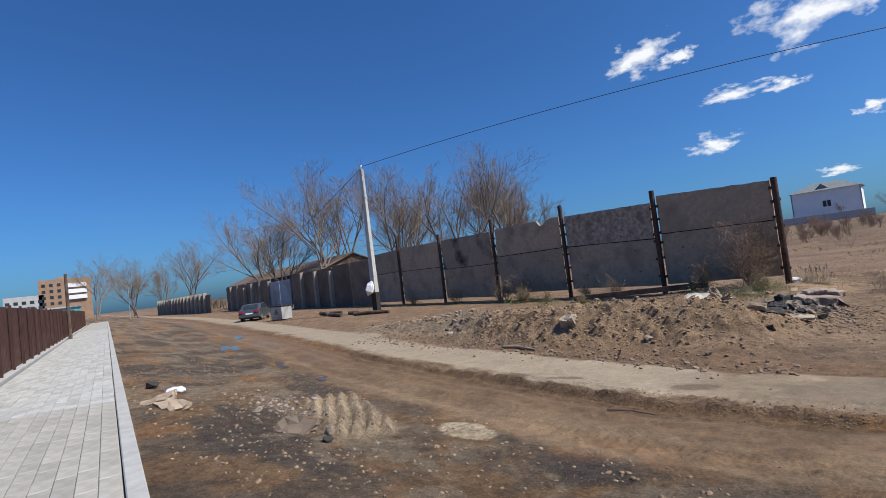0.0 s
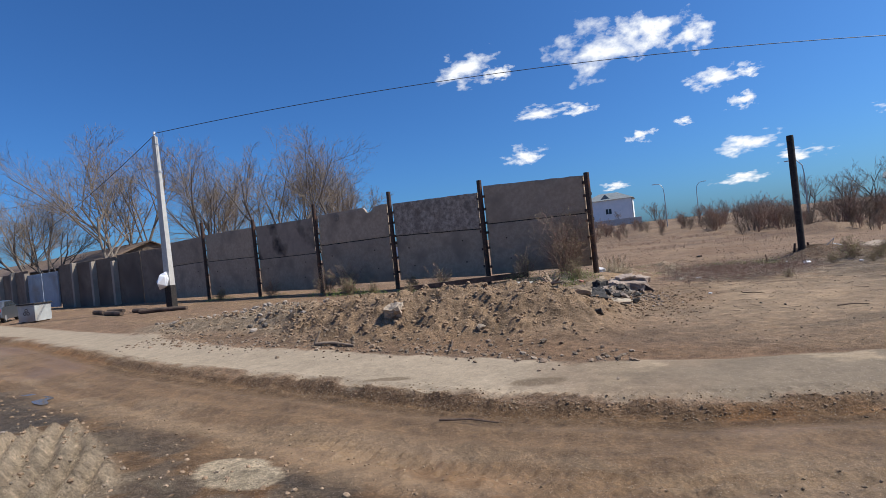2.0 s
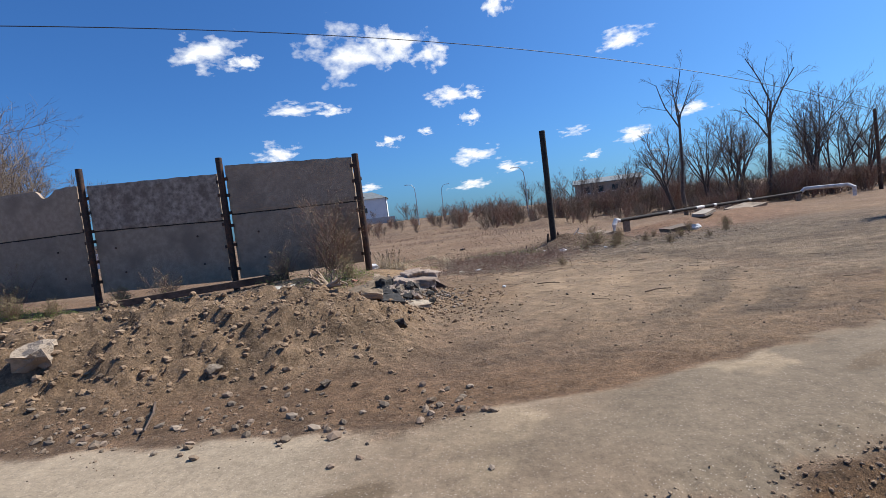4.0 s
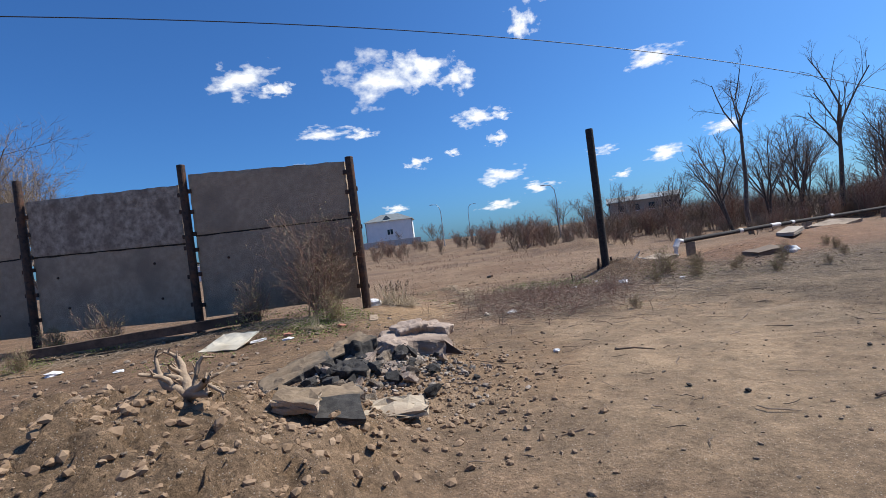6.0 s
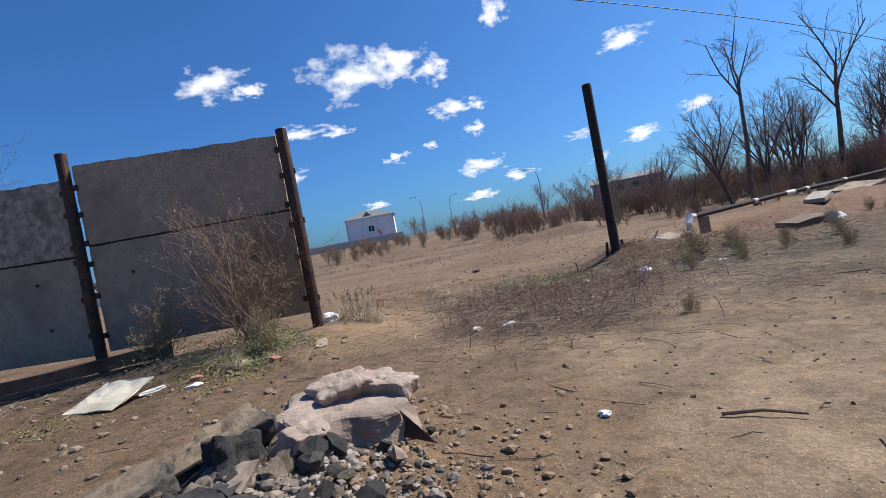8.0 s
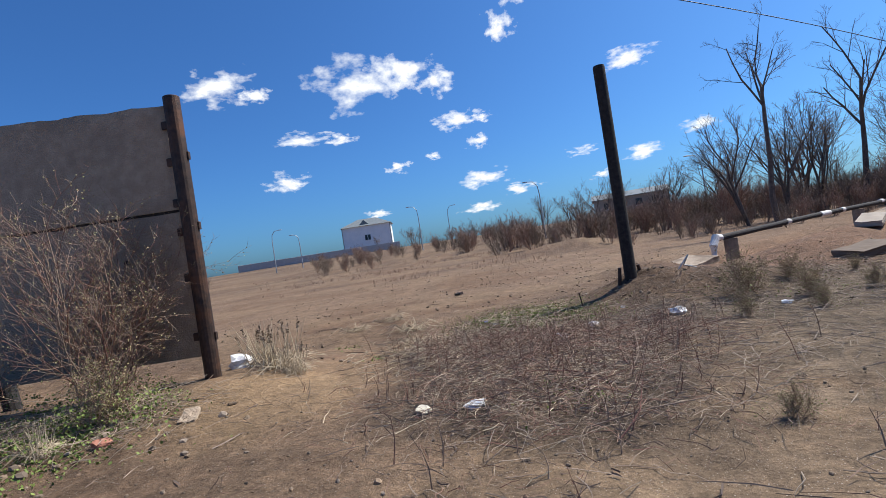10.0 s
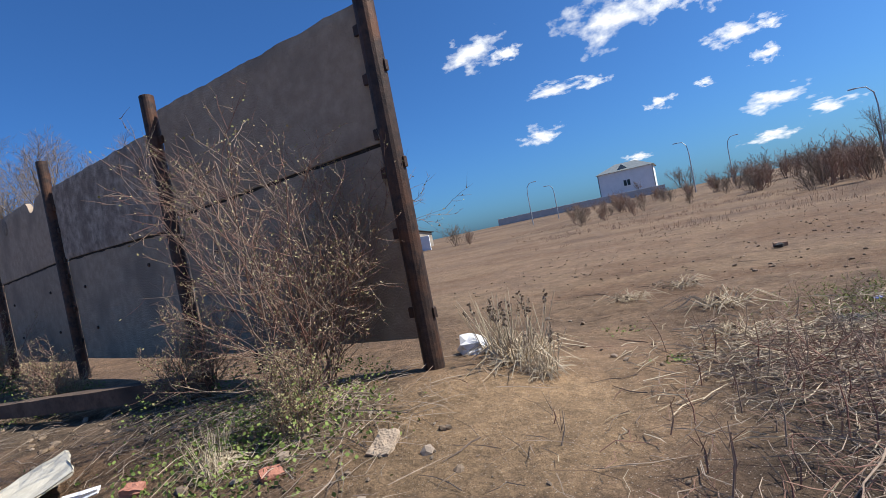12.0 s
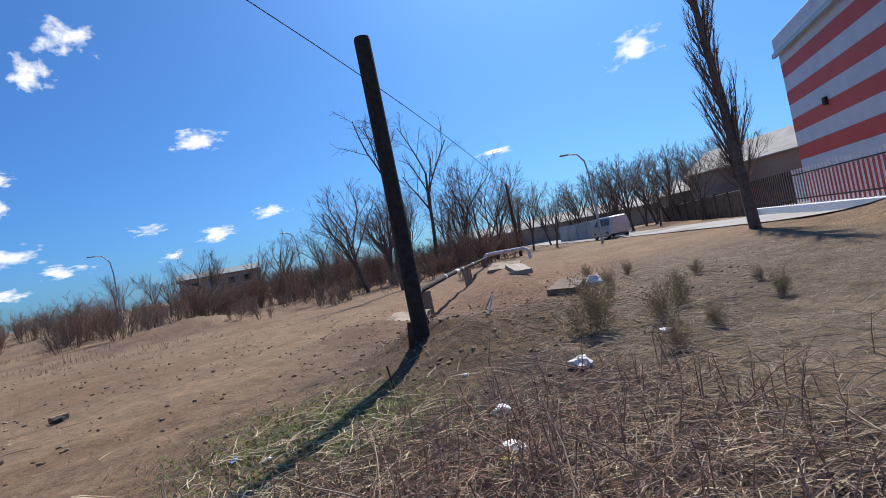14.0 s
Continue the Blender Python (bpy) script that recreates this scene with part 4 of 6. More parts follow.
van_side = [(0.0, 0.4), (0.0, 1.1), (0.12, 1.85), (0.4, 1.93), (3.4, 1.95), (3.9, 1.75), (4.45, 1.12), (4.95, 0.95), (5.05, 0.6), (5.0, 0.3), (4.2, 0.25), (0.5, 0.25)]
VAN = vehicle("van", "silver minivan parked on the far road", van_side, [[(0.3, 1.2), (0.35, 1.75), (1.6, 1.8), (1.6, 1.2)], [(1.7, 1.2), (1.7, 1.8), (2.9, 1.8), (2.9, 1.2)], [(3.0, 1.2), (3.0, 1.8), (3.55, 1.7), (4.1, 1.2)]], 5.05, 1.85, T(42.3, 19.6, g(42.3, 19.6) + 0.05, 50))
for x in (0.95, 4.1):
    for y in (-0.82, 0.82):
        wheel(VAN, x, y, 0.34)
m = Mesh()
m.v += [Vector((3.95, -0.66, 1.74)), Vector((4.47, -0.78, 1.16)), Vector((4.47, 0.78, 1.16)), Vector((3.95, 0.66, 1.74))]
for v in m.v:
    v.x += 0.03
m.f.append((0, 1, 2, 3))
part("windscreen", m, GLASS, VAN)
for y in (-0.7, 0.7):
    m = Mesh()
    m.box((4.9, y - 0.16, 0.75), (5.06, y + 0.16, 0.92))
    part("headlight", m, GLASS, VAN)

BIN = thing("waste_bin", "grey steel waste container with a painted mark and dark lid", "waste bin", m=T(-33.0, -8.6, g(-33, -8.6), 25))
m = Mesh()
m.box((-0.6, -0.55, 0.08), (0.6, 0.55, 1.12), bev=0.03)
part("body", m, mat("bin_grey", (0.33, 0.34, 0.33), (0.42, 0.43, 0.41), 0.6, 3, 0.1, c3=(0.28, 0.22, 0.17)), BIN)
m = Mesh()
m.box((-0.66, -0.61, 1.12), (0.66, 0.61, 1.2), bev=0.02)
part("lid", m, PIPEBLACK, BIN, "dark rusty lid")
for dx, dz in ((0, 0.78), (-0.12, 0.58), (0.12, 0.58)):
    m = Mesh()
    pts = [Vector((dx + 0.09 * math.cos(a * math.pi / 6), -0.555, dz + 0.09 * math.sin(a * math.pi / 6))) for a in range(13)]
    m.tube(pts, [0.02] * 13, 4)
    part("painted_ring", m, PIPEBLACK, BIN)
for dx in (-0.45, 0.45):
    for dy in (-0.4, 0.4):
        m = Mesh()
        m.box((dx - 0.06, dy - 0.06, 0), (dx + 0.06, dy + 0.06, 0.1))
        part("foot", m, RUST, BIN)
for a in range(5):
    m = Mesh()
    x, y = -31 + a * 1.7, -6.4 + R.uniform(-0.5, 0.5)
    L = R.uniform(1.2, 3.2)
    m.tube([Vector((0, 0, 0.12)), Vector((L / 2, 0.05, 0.13)), Vector((L, 0, 0.12))], [0.14, 0.13, 0.11], 9)
    single("log", m, WOOD, "weathered dark log lying on the ground", "log", "logs by the fence", m=T(x, y, g(x, y), R.uniform(-25, 25)))


# ---- buildings ----
def windows(t, x0, x1, y, z0, nx, nz, dz, w, h, face=-1, material=GLASS):
    for i in range(nx):
        for k in range(nz):
            x = x0 + (x1 - x0) * (i + 0.5) / nx
            z = z0 + k * dz
            m = Mesh()
            m.box((x - w / 2, y - 0.05, z), (x + w / 2, y + 0.05, z + h))
            wo = part("window", m, material, t)
            f = Mesh()
            f.box((x - w / 2 - 0.1, y - 0.12, z - 0.12), (x + w / 2 + 0.1, y + 0.08, z - 0.002))
            part("sill", f, WHITEWALL, wo)


H0 = g(-36, 150)
t = thing("white_house", "two-storey white rendered house with a grey hipped roof", "house", m=T(-36.6, 152, H0 - 0.4, 9))
m = Mesh()
m.box((-7.7, -5, -1), (7.7, 8, 8.9))
part("wall", m, WHITEWALL, t)
m = Mesh()
e = 0.6
c = [(-7.7 - e, -5 - e, 8.9), (7.7 + e, -5 - e, 8.9), (7.7 + e, 8 + e, 8.9), (-7.7 - e, 8 + e, 8.9), (-3, 1.5, 11.6), (3, 1.5, 11.6)]
m.v += [Vector(p) for p in c]
m.f += [(0, 1, 5, 4), (1, 2, 5), (2, 3, 4, 5), (3, 0, 4), (3, 2, 1, 0)]
part("roof", m, ROOFGREY, t)
m = Mesh()
m.v += [Vector(p) for p in ((-2.2, -4.2, 9.3), (1.0, -4.2, 9.3), (-0.6, -4.2, 10.9), (-2.2, 1, 9.3), (1.0, 1, 9.3), (-0.6, 1, 10.9))]
m.f += [(0, 1, 2), (0, 2, 5, 3), (1, 4, 5, 2), (3, 5, 4)]
part("dormer", m, ROOFGREY, t)
m = Mesh()
m.box((-0.7, -5.06, 4.2), (1.1, -4.95, 5.9))
w = part("window", m, GLASS, t)
f = Mesh()
f.box((-0.9, -5.15, 4.05), (1.3, -4.98, 4.2))
f.box((0.13, -5.1, 4.2), (0.27, -5.03, 5.9))
part("frame", f, WHITEWALL, w)
for yy in (-2.5, 1.5, 5.5):
    for zz in (1.8, 5.0):
        m = Mesh()
        m.box((-7.76, yy - 0.6, zz), (-7.66, yy + 0.6, zz + 1.5))
        part("window", m, GLASS, t)
m = Mesh()
m.tube([Vector((7.75, -5.05, 0)), Vector((7.75, -5.05, 8.9))], [0.12, 0.12], 6)
part("downpipe", m, ROOFGREY, t)
m = Mesh()
m.tube([Vector((-7.75, -5.05, 0)), Vector((-7.75, -5.05, 8.9))], [0.12, 0.12], 6)
part("downpipe", m, ROOFGREY, t)


def wall_line(name, ax, ay, bx, by, h, n, material, label):
    for k in range(n):
        p = Vector((ax + (bx - ax) * k / n, ay + (by - ay) * k / n, 0))
        q = Vector((ax + (bx - ax) * (k + 1) / n, ay + (by - ay) * (k + 1) / n, 0))
        L = (q - p).length
        m = Mesh()
        m.box((0.04, -0.1, -0.6), (L - 0.04, 0.1, h), bev=0.03)
        m.box((-0.12, -0.16, -0.6), (0.12, 0.16, h + 0.1))
        single(name, m, material, label, "wall", "yard wall sections", m=T(p.x, p.y, g(p.x, p.y), math.degrees(math.atan2(q.y - p.y, q.x - p.x))))


wall_line("yard_wall", -70, 128, -24, 139, 2.0, 14, GREYWALL, "grey concrete yard wall before the white house")
wall_line("pale_wall", -74, 61, -49, 64.5, 2.6, 8, WHITEWALL, "pale whitish concrete wall across the field")
shed("dark_shed", -90, -60, 70, 80, 3.4, 0.8, OLDWALL, PIPEBLACK, "low shed with a dark roof behind the pale wall", "shed", m=T(0, 0, g(-70, 72) - 0.2))
t = shed("low_house", -7, 7, -4, 4, 4.6, 1.2, OLDWALL, ROOFGREY, "two-storey plastered house with a dark roof among trees", "house", m=T(33, 98, g(33, 98) - 0.4, -12))
windows(t, -6, 6, -4.02, 2.6, 4, 1, 2.6, 1.2, 1.3)
t = shed("long_barn", -16, 16, -5, 5, 2.9, 1.7, OLDWALL, SLATE, "long plastered barn with a pale slate roof", "barn", m=T(76.7, 49.8, g(76, 50) - 0.2, -55))
t = shed("garage_house", -7, 7, -4, 4, 4.4, 2.4, OLDWALL, SLATE, "plastered building with a pale slate roof behind a fence", "house", m=T(60, 11.6, 0, 70))
t = shed("small_house", -6, 6, -4, 4, 3.2, 2.0, OLDWALL, SLATE, "small plastered house with a pale slate roof", "house", m=T(72, 22, 0, 60))

# striped hall
wx, wy = Vector((38.4, 5.4, 0)), Vector((-0.866, -0.5, 0))
t = thing("striped_hall", "large hall clad in red and pale grey horizontal stripes", "building", m=Matrix.Translation(wx) @ Matrix.Rotation(math.atan2(wy.y, wy.x), 4, "Z"))
z, k = -0.5, 0
edges = [-0.5, 1.9, 2.75, 3.55, 4.4, 5.2, 6.05, 6.85, 7.7, 8.5, 9.3]
for k in range(len(edges) - 1):
    m = Mesh()
    m.box((0, 0, edges[k]), (17, 18, edges[k + 1] - 0.012))
    part("cladding_band", m, REDPAINT if k % 2 == 0 else WHITECLAD, t, "red cladding band" if k % 2 == 0 else "pale grey cladding band")
m = Mesh()
m.box((-0.15, -0.15, 9.3), (17.1, 18.1, 10.2), bev=0.05)
part("parapet", m, WHITECLAD, t)
m = Mesh()
m.box((-0.05, -0.35, 9.0), (17, -0.15, 9.25))
part("gutter", m, GALV, t)
m = Mesh()
m.box((4.6, -0.15, 5.0), (4.9, 0.0, 5.4))
part("wall_lamp", m, PIPEBLACK, t)
PK = thing("picket_fence", "white and rusty steel picket fence on a white plinth", "fence", m=Matrix.Translation((34.2, 5.6, 0)) @ Matrix.Rotation(math.atan2(-0.5, -0.866), 4, "Z"))
m = Mesh()
m.box((-6, -0.15, -0.6), (13, 0.15, 0.35), bev=0.03)
part("plinth", m, WHITEWALL, PK)
for k in range(52):
    m = Mesh()
    x = -5.8 + k * 0.36
    m.box((x, -0.02, 0.35), (x + 0.07, 0.02, 2.1))
    part("picket", m, WHITEWALL if x > 1.5 else RUST, PK)
m = Mesh()
for zz in (0.6, 1.8):
    m.box((-6, -0.05, zz), (13, -0.02, zz + 0.06))
part("rail", m, RUST, PK)
wall_line("board_fence", 70, 28, 40, 9, 1.9, 9, WOOD, "dark brown timber fence section by the far road")
wall_line("grey_fence", 60, 38, 46, 21, 2.0, 6, BLUEGREY, "grey-blue metal fence section by the far road")
# far road
rd = Mesh()
N = 60
for k in range(N + 1):
    u = k / N
    p = Vector((18, -12, 0)).lerp(Vector((36, 10, 0)), min(1, u * 2)) if u < 0.5 else Vector((36, 10, 0)).lerp(Vector((80, 62, 0)), u * 2 - 1)
    d = (Vector((18, 22, 0)) if u < 0.5 else Vector((44, 52, 0))).normalized()
    nrm = Vector((d.y, -d.x, 0))
    for w in (-2.4, 2.4):
        q = p + nrm * w
        rd.v.append(Vector((q.x, q.y, max(g(p.x, p.y), g(q.x, q.y)) + 0.05)))
rd.f += [(2 * k, 2 * k + 1, 2 * k + 3, 2 * k + 2) for k in range(N)]
single("far_road", rd, mat("worn_asphalt", (0.26, 0.245, 0.23), (0.36, 0.34, 0.32), 0.9, 0.8, 0.2, c3=(0.2, 0.18, 0.16)), "worn pale grey asphalt road", "road", kind="structure")

# apartment blocks in the distance
t = thing("apartment_block", "brown brick apartment block with white balconies", "building", m=T(-300, -24, 0, 0))
m = Mesh()
m.box((-40, -11, -1), (0, 10, 21.5))
part("wall", m, BRICKWALL, t)
for zz in (11, 14, 17):
    m = Mesh()
    m.box((0, 0, zz), (1.2, 8, zz + 2.0))
    part("balcony", m, WHITEWALL, t, "white balcony")
m = Mesh()
m.box((-20, -4, 21.5), (-14, -1, 23.5))
part("roof_hatch", m, BRICKWALL, t)
for zz in (3, 6, 9, 12, 15, 18):
    for yy in (-9, -6, -3):
        m = Mesh()
        m.box((0, yy - 0.7, zz), (0.08, yy + 0.7, zz + 1.5))
        part("window", m, GLASS, t)
t = thing("shop", "low shop with a teal sheet-metal front", "shop", m=T(-205, -23, 0))
m = Mesh()
m.box((-10, -7, 0), (0, 3, 5.5))
part("wall", m, TEAL, t)
m = Mesh()
m.box((-10.5, -7.5, 5.5), (0.5, 3.5, 6.0))
part("roof", m, GREYWALL, t)
for y0, y1, top in ((-48, -33, 14.5), (-78, -52, 19)):
    t = thing("apartment_block", "grey panel apartment block with rows of windows", "building", m=T(-300, 0, 0))
    m = Mesh()
    m.box((-12, y0, -1), (0, y1, top))
    part("wall", m, GREYWALL, t)
    n = int((y1 - y0) / 3)
    for k in range(n):
        for zz in np.arange(2.0, top - 2, 2.9):
            m = Mesh()
            yy = y0 + (k + 0.5) * (y1 - y0) / n
            m.box((0, yy - 0.8, zz), (0.08, yy + 0.8, zz + 1.5))
            part("window", m, GLASS, t)


# ---- street lamps ----
def street_lamp(x, y, h, turn):
    t = thing("street_lamp", "slim grey street lamp with a curved arm", "street lamp", "street lamps", m=T(x, y, g(x, y), turn))
    m = Mesh()
    pts = [Vector((0, 0, -0.3)), Vector((0, 0, h * 0.75)), Vector((0.15, 0, h * 0.9)), Vector((0.7, 0, h * 0.985)), Vector((1.6, 0, h))]
    m.tube(pts, [0.11, 0.08, 0.07, 0.06, 0.05], 8)
    part("pole", m, GALV, t)
    m = Mesh()
    m.box((1.5, -0.14, h - 0.08), (2.2, 0.14, h + 0.06), bev=0.04)
    part("lamp_head", m, GALV, t)


for x, y, h, tn in ((11.8, 66, 8.5, 180), (-10, 90, 9, 180), (-40, 88, 8.5, 10), (-36, 92, 7.2, 170), (34.7, 66, 8.5, 180), (-6, 112, 9, 0), (39.3, 19.8, 7.6, 150), (-150, -10, 9, 90)):
    street_lamp(x, y, h, tn)


# ---- trees and shrubs ----
def grow(wood, twig, p, d, L, r, lev, rnd, o):
    n = 4 if lev < 2 else 3
    pts, rad = [p.copy()], [r]
    d = d.normalized()
    for k in range(n):
        j = Vector((rnd.gauss(0, 1), rnd.gauss(0, 1), rnd.gauss(0, 0.6))) * o["wander"]
        d = (d + j + Vector((0, 0, o["lift"]))).normalized()
        p = p + d * (L / n)
        pts.append(p)
        rad.append(r * (1 - (0.55 if lev < o["levels"] else 0.8) * (k + 1) / n))
    (wood if lev < o["split"] else twig).tube(pts, rad, 7 if lev == 0 else (5 if lev == 1 else 3), cap=False)
    if lev >= o["levels"]:
        return
    kids = o["kids"][lev]
    for k in range(kids):
        u = o["from"][lev] + (1 - o["from"][lev]) * (k + rnd.random()) / kids
        f = u * n
        i = min(int(f), n - 1)
        q = pts[i].lerp(pts[i + 1], f - i)
        dd = (pts[i + 1] - pts[i]).normalized()
        side = dd.cross(Vector((rnd.gauss(0, 1), rnd.gauss(0, 1), rnd.gauss(0, 1)))).normalized()
        a = radians(o["angle"][lev] * rnd.uniform(0.6, 1.35))
        grow(wood, twig, q, dd * math.cos(a) + side * math.sin(a), L * o["ratio"][lev] * rnd.uniform(0.65, 1.2) * (1.15 - 0.45 * u), max(rad[i] * o["rk"][lev], o["rmin"]), lev + 1, rnd, o)


VASE = dict(rk=(0.62, 0.5, 0.45, 0.45), wander=0.11, lift=0.05, levels=4, split=2, kids=(6, 7, 7, 6), **{"from": (0.42, 0.3, 0.25, 0.2)}, angle=(30, 34, 40, 42), ratio=(0.85, 0.62, 0.55, 0.5), rmin=0.0085)
AIRY = dict(VASE, kids=(5, 5, 5, 4), angle=(22, 30, 36, 40), lift=0.06, rmin=0.01)
SCRAG = dict(rk=(0.6, 0.5, 0.5, 0.5), wander=0.11, lift=0.04, levels=4, split=3, kids=(5, 5, 4, 4), **{"from": (0.5, 0.3, 0.25, 0.2)}, angle=(34, 42, 45, 45), ratio=(0.62, 0.55, 0.5, 0.5), rmin=0.009)
POPLAR = dict(rk=(0.22, 0.45, 0.5), wander=0.04, lift=0.12, levels=3, split=2, kids=(60, 7, 6), **{"from": (0.12, 0.1, 0.15)}, angle=(20, 16, 20), ratio=(0.2, 0.5, 0.5), rmin=0.009)
SHRUB = dict(rk=(0.6, 0.6, 0.6), wander=0.12, lift=0.05, levels=3, split=1, kids=(5, 4, 4), **{"from": (0.15, 0.2, 0.2)}, angle=(32, 36, 40), ratio=(0.55, 0.55, 0.5), rmin=0.008)
THIN = dict(SCRAG, kids=(4, 5, 5, 4), ratio=(0.56, 0.5, 0.5, 0.5), lift=0.04, wander=0.1, **{"from": (0.84, 0.2, 0.25, 0.2)}, angle=(30, 48, 48, 45))


def tree(name, label, o, h, r, seed, bark, twigm, stems=1, lean=0.0, cat="tree", group="trees", m=None):
    rnd = random.Random(seed)
    wood, twig = Mesh(), Mesh()
    trunk_l = h * (0.5 if o in (VASE, AIRY) else (0.95 if o is POPLAR else (0.62 if o is SCRAG else (0.56 if o is THIN else 0.6))))
    for s in range(stems):
        a = rnd.uniform(0, 6.28)
        d = Vector((lean + 0.32 * (stems > 1) * math.cos(a), 0.32 * (stems > 1) * math.sin(a), 1))
        grow(wood, twig, Vector((0.12 * math.cos(a) * (stems > 1), 0.12 * math.sin(a) * (stems > 1), -0.2)), d, trunk_l * rnd.uniform(0.8, 1.1), r * (1 if stems == 1 else 0.7), 0, rnd, o)
    t = thing(name, label, cat, group, m=m)
    part("trunk" if cat == "tree" else "branchwork", wood, bark, t)
    part("crown", twig, twigm, t)
    return t


def place(src, x, y, turn, s, sink=0.0):
    return copy_thing(src, T(x, y, g(x, y) - sink, turn, s))


B1 = tree("bare_tree", "leafless spreading elm with pale brown twigs", VASE, 16, 0.24, 11, BARK, TWIG, stems=2, m=T(-60, 7, 0, 0, 1.38))
B2 = tree("bare_tree", "leafless spreading elm with pale brown twigs", VASE, 16, 0.2, 12, BARK, TWIG, stems=3, m=T(-44, 19, 0, 60, 1.36))
B3 = tree("bare_tree", "leafless spreading elm with pale brown twigs", VASE, 15, 0.2, 15, BARK, TWIG, stems=3, m=T(-41, 26, 0, 120, 1.36))
for src, x, y, tn, s in ((B2, -66, 13, 200, 1.0), (B3, -74, 6, 40, 0.75), (B1, -90, 9, 77, 0.8), (B1, -100, 12, 190, 0.7), (B2, -52, 16, 300, 0.75), (B3, -48, 30, 10, 0.8),
                         (B1, -56, 22, 120, 0.7), (B3, -62, 26, 33, 0.75), (B3, -46, 34, 77, 0.8), (B2, -130, 2, 5, 0.75), (B1, -150, -8, 95, 0.6), (B3, -165, 0, 210, 0.7), (B2, -185, -6, 10, 0.8), (B1, -190, -16, 10, 0.9)):
    place(src, x, y, tn, s * 1.28)

S1 = tree("scraggy_tree", "tall thin dead-looking tree with crooked bare limbs", THIN, 13.6, 0.17, 21, BARK_DK, TWIG_DK, lean=-0.04, m=T(19.5, 21.2, g(19.5, 21.2)))
S2 = tree("scraggy_tree", "tall bare tree with crooked dark limbs", SCRAG, 14, 0.22, 23, BARK_DK, TWIG_DK, lean=0.05, m=T(31.2, 31.6, g(31.2, 31.6)))
S3 = tree("bare_tree", "leafless dark-barked tree with many upright twigs", AIRY, 9, 0.2, 27, BARK_DK, TWIG_DK, stems=2, m=T(25, 30, g(25, 30)))
S4 = tree("bare_tree", "leafless dark-barked tree with many upright twigs", AIRY, 10, 0.17, 29, BARK_DK, TWIG_DK, stems=3, m=T(39, 38, g(39, 38)))
rnd = random.Random(5)
for x, y, k, s in ((21, 27, 0, 0.75), (28.5, 31.5, 1, 0.9), (31, 39, 0, 1.0), (36, 33, 1, 1.0), (41, 33, 0, 1.05), (44, 40, 1, 1.1), (47, 34, 0, 0.95), (51, 38, 1, 1.0), (55, 35, 0, 0.9), (36, 29, 1, 0.75),
                   (26, 42, 1, 0.8), (22, 44, 0, 0.7), (19, 52, 1, 0.7), (24, 58, 0, 0.7), (30, 52, 1, 0.8), (37, 48, 0, 0.95), (43, 52, 1, 0.9), (50, 47, 0, 0.9), (57, 44, 1, 0.9), (16, 62, 0, 0.55),
                   (12, 72, 1, 0.55), (18, 75, 0, 0.6), (25, 72, 1, 0.7), (6, 82, 0, 0.55), (0, 88, 1, 0.5), (-6, 98, 0, 0.5), (-13, 104, 1, 0.5), (45, 27, 0, 0.8), (50, 26, 1, 0.8), (57, 28, 0, 0.75),
                   (62, 30, 1, 0.7), (66, 27, 0, 0.75), (54, 21, 1, 0.7), (60, 19, 0, 0.75), (49, 15.5, 1, 0.8), (52, 12.5, 0, 0.85), (-31, 142, 0, 0.5), (-22, 146, 1, 0.55), (-18, 130, 0, 0.5)):
    place((S3, S4)[k], x + rnd.uniform(-1, 1), y + rnd.uniform(-1, 1), rnd.uniform(0, 360), s * (1.25 if x < 40 else 1.0) * rnd.uniform(0.75, 1.1))
for k in range(14):
    az, d = radians(17 + 1.25 * k), rnd.uniform(56, 72)
    x, y = 2.6 + d * math.cos(az), -1.8 + d * math.sin(az)
    place((S3, S4)[k % 2], x, y, rnd.uniform(0, 360), rnd.uniform(0.85, 1.15))
P1 = tree("poplar", "tall narrow leafless poplar beside the far road", POPLAR, 15.0, 0.24, 31, BARK_DK, TWIG_DK, m=T(26.0, 4.9, g(26, 4.9)))

H1 = tree("shrub", "bare reddish-brown shrub on the rough ground", SHRUB, 3.2, 0.026, 41, TWIG_RED, TWIG_RED, stems=9, cat="shrub", group="field shrubs", m=T(14, 45, g(14, 45)))
H2 = tree("shrub", "bare grey-brown shrub on the rough ground", SHRUB, 2.6, 0.024, 43, TWIG_DK, TWIG, stems=9, cat="shrub", group="field shrubs", m=T(9, 50, g(9, 50)))
H3 = tree("shrub", "bare pale brown shrub on the rough ground", SHRUB, 3.0, 0.024, 45, TWIG, TWIG, stems=9, cat="shrub", group="field shrubs", m=T(0, 55, g(0, 55)))
for k in range(240):
    u = rnd.random()
    az = radians(rnd.uniform(40, 112))
    d = rnd.uniform(40, 62) if math.degrees(az) < 88 else rnd.uniform(55, 110)
    x, y = 3 + d * math.cos(az), -2 + d * math.sin(az)
    place((H1, H1, H2, H3)[k % 4], x, y, rnd.uniform(0, 360), rnd.uniform(0.9, 1.7) * (1.0 if math.degrees(az) < 95 else 0.75))
for x, y, s in ((-40, 59, 1.7), (-38, 60, 1.2), (-60, 58, 1.5), (-36, 57, 0.9), (-52, 59, 0.8), (-13, 78, 1.2), (-20, 84, 1.1), (12, 27, 0.5), (9, 31, 0.5), (14, 30, 0.6), (17, 24, 0.5), (21, 22, 0.7), (19, 19.5, 0.55), (24, 24, 0.8), (27, 25, 0.8), (30, 27, 0.9), (15.5, 22, 0.5), (33, 27, 0.9), (22.5, 19.5, 0.5)):
    place((H1, H2, H3)[int(x * 7) % 3], x, y, rnd.uniform(0, 360), s)
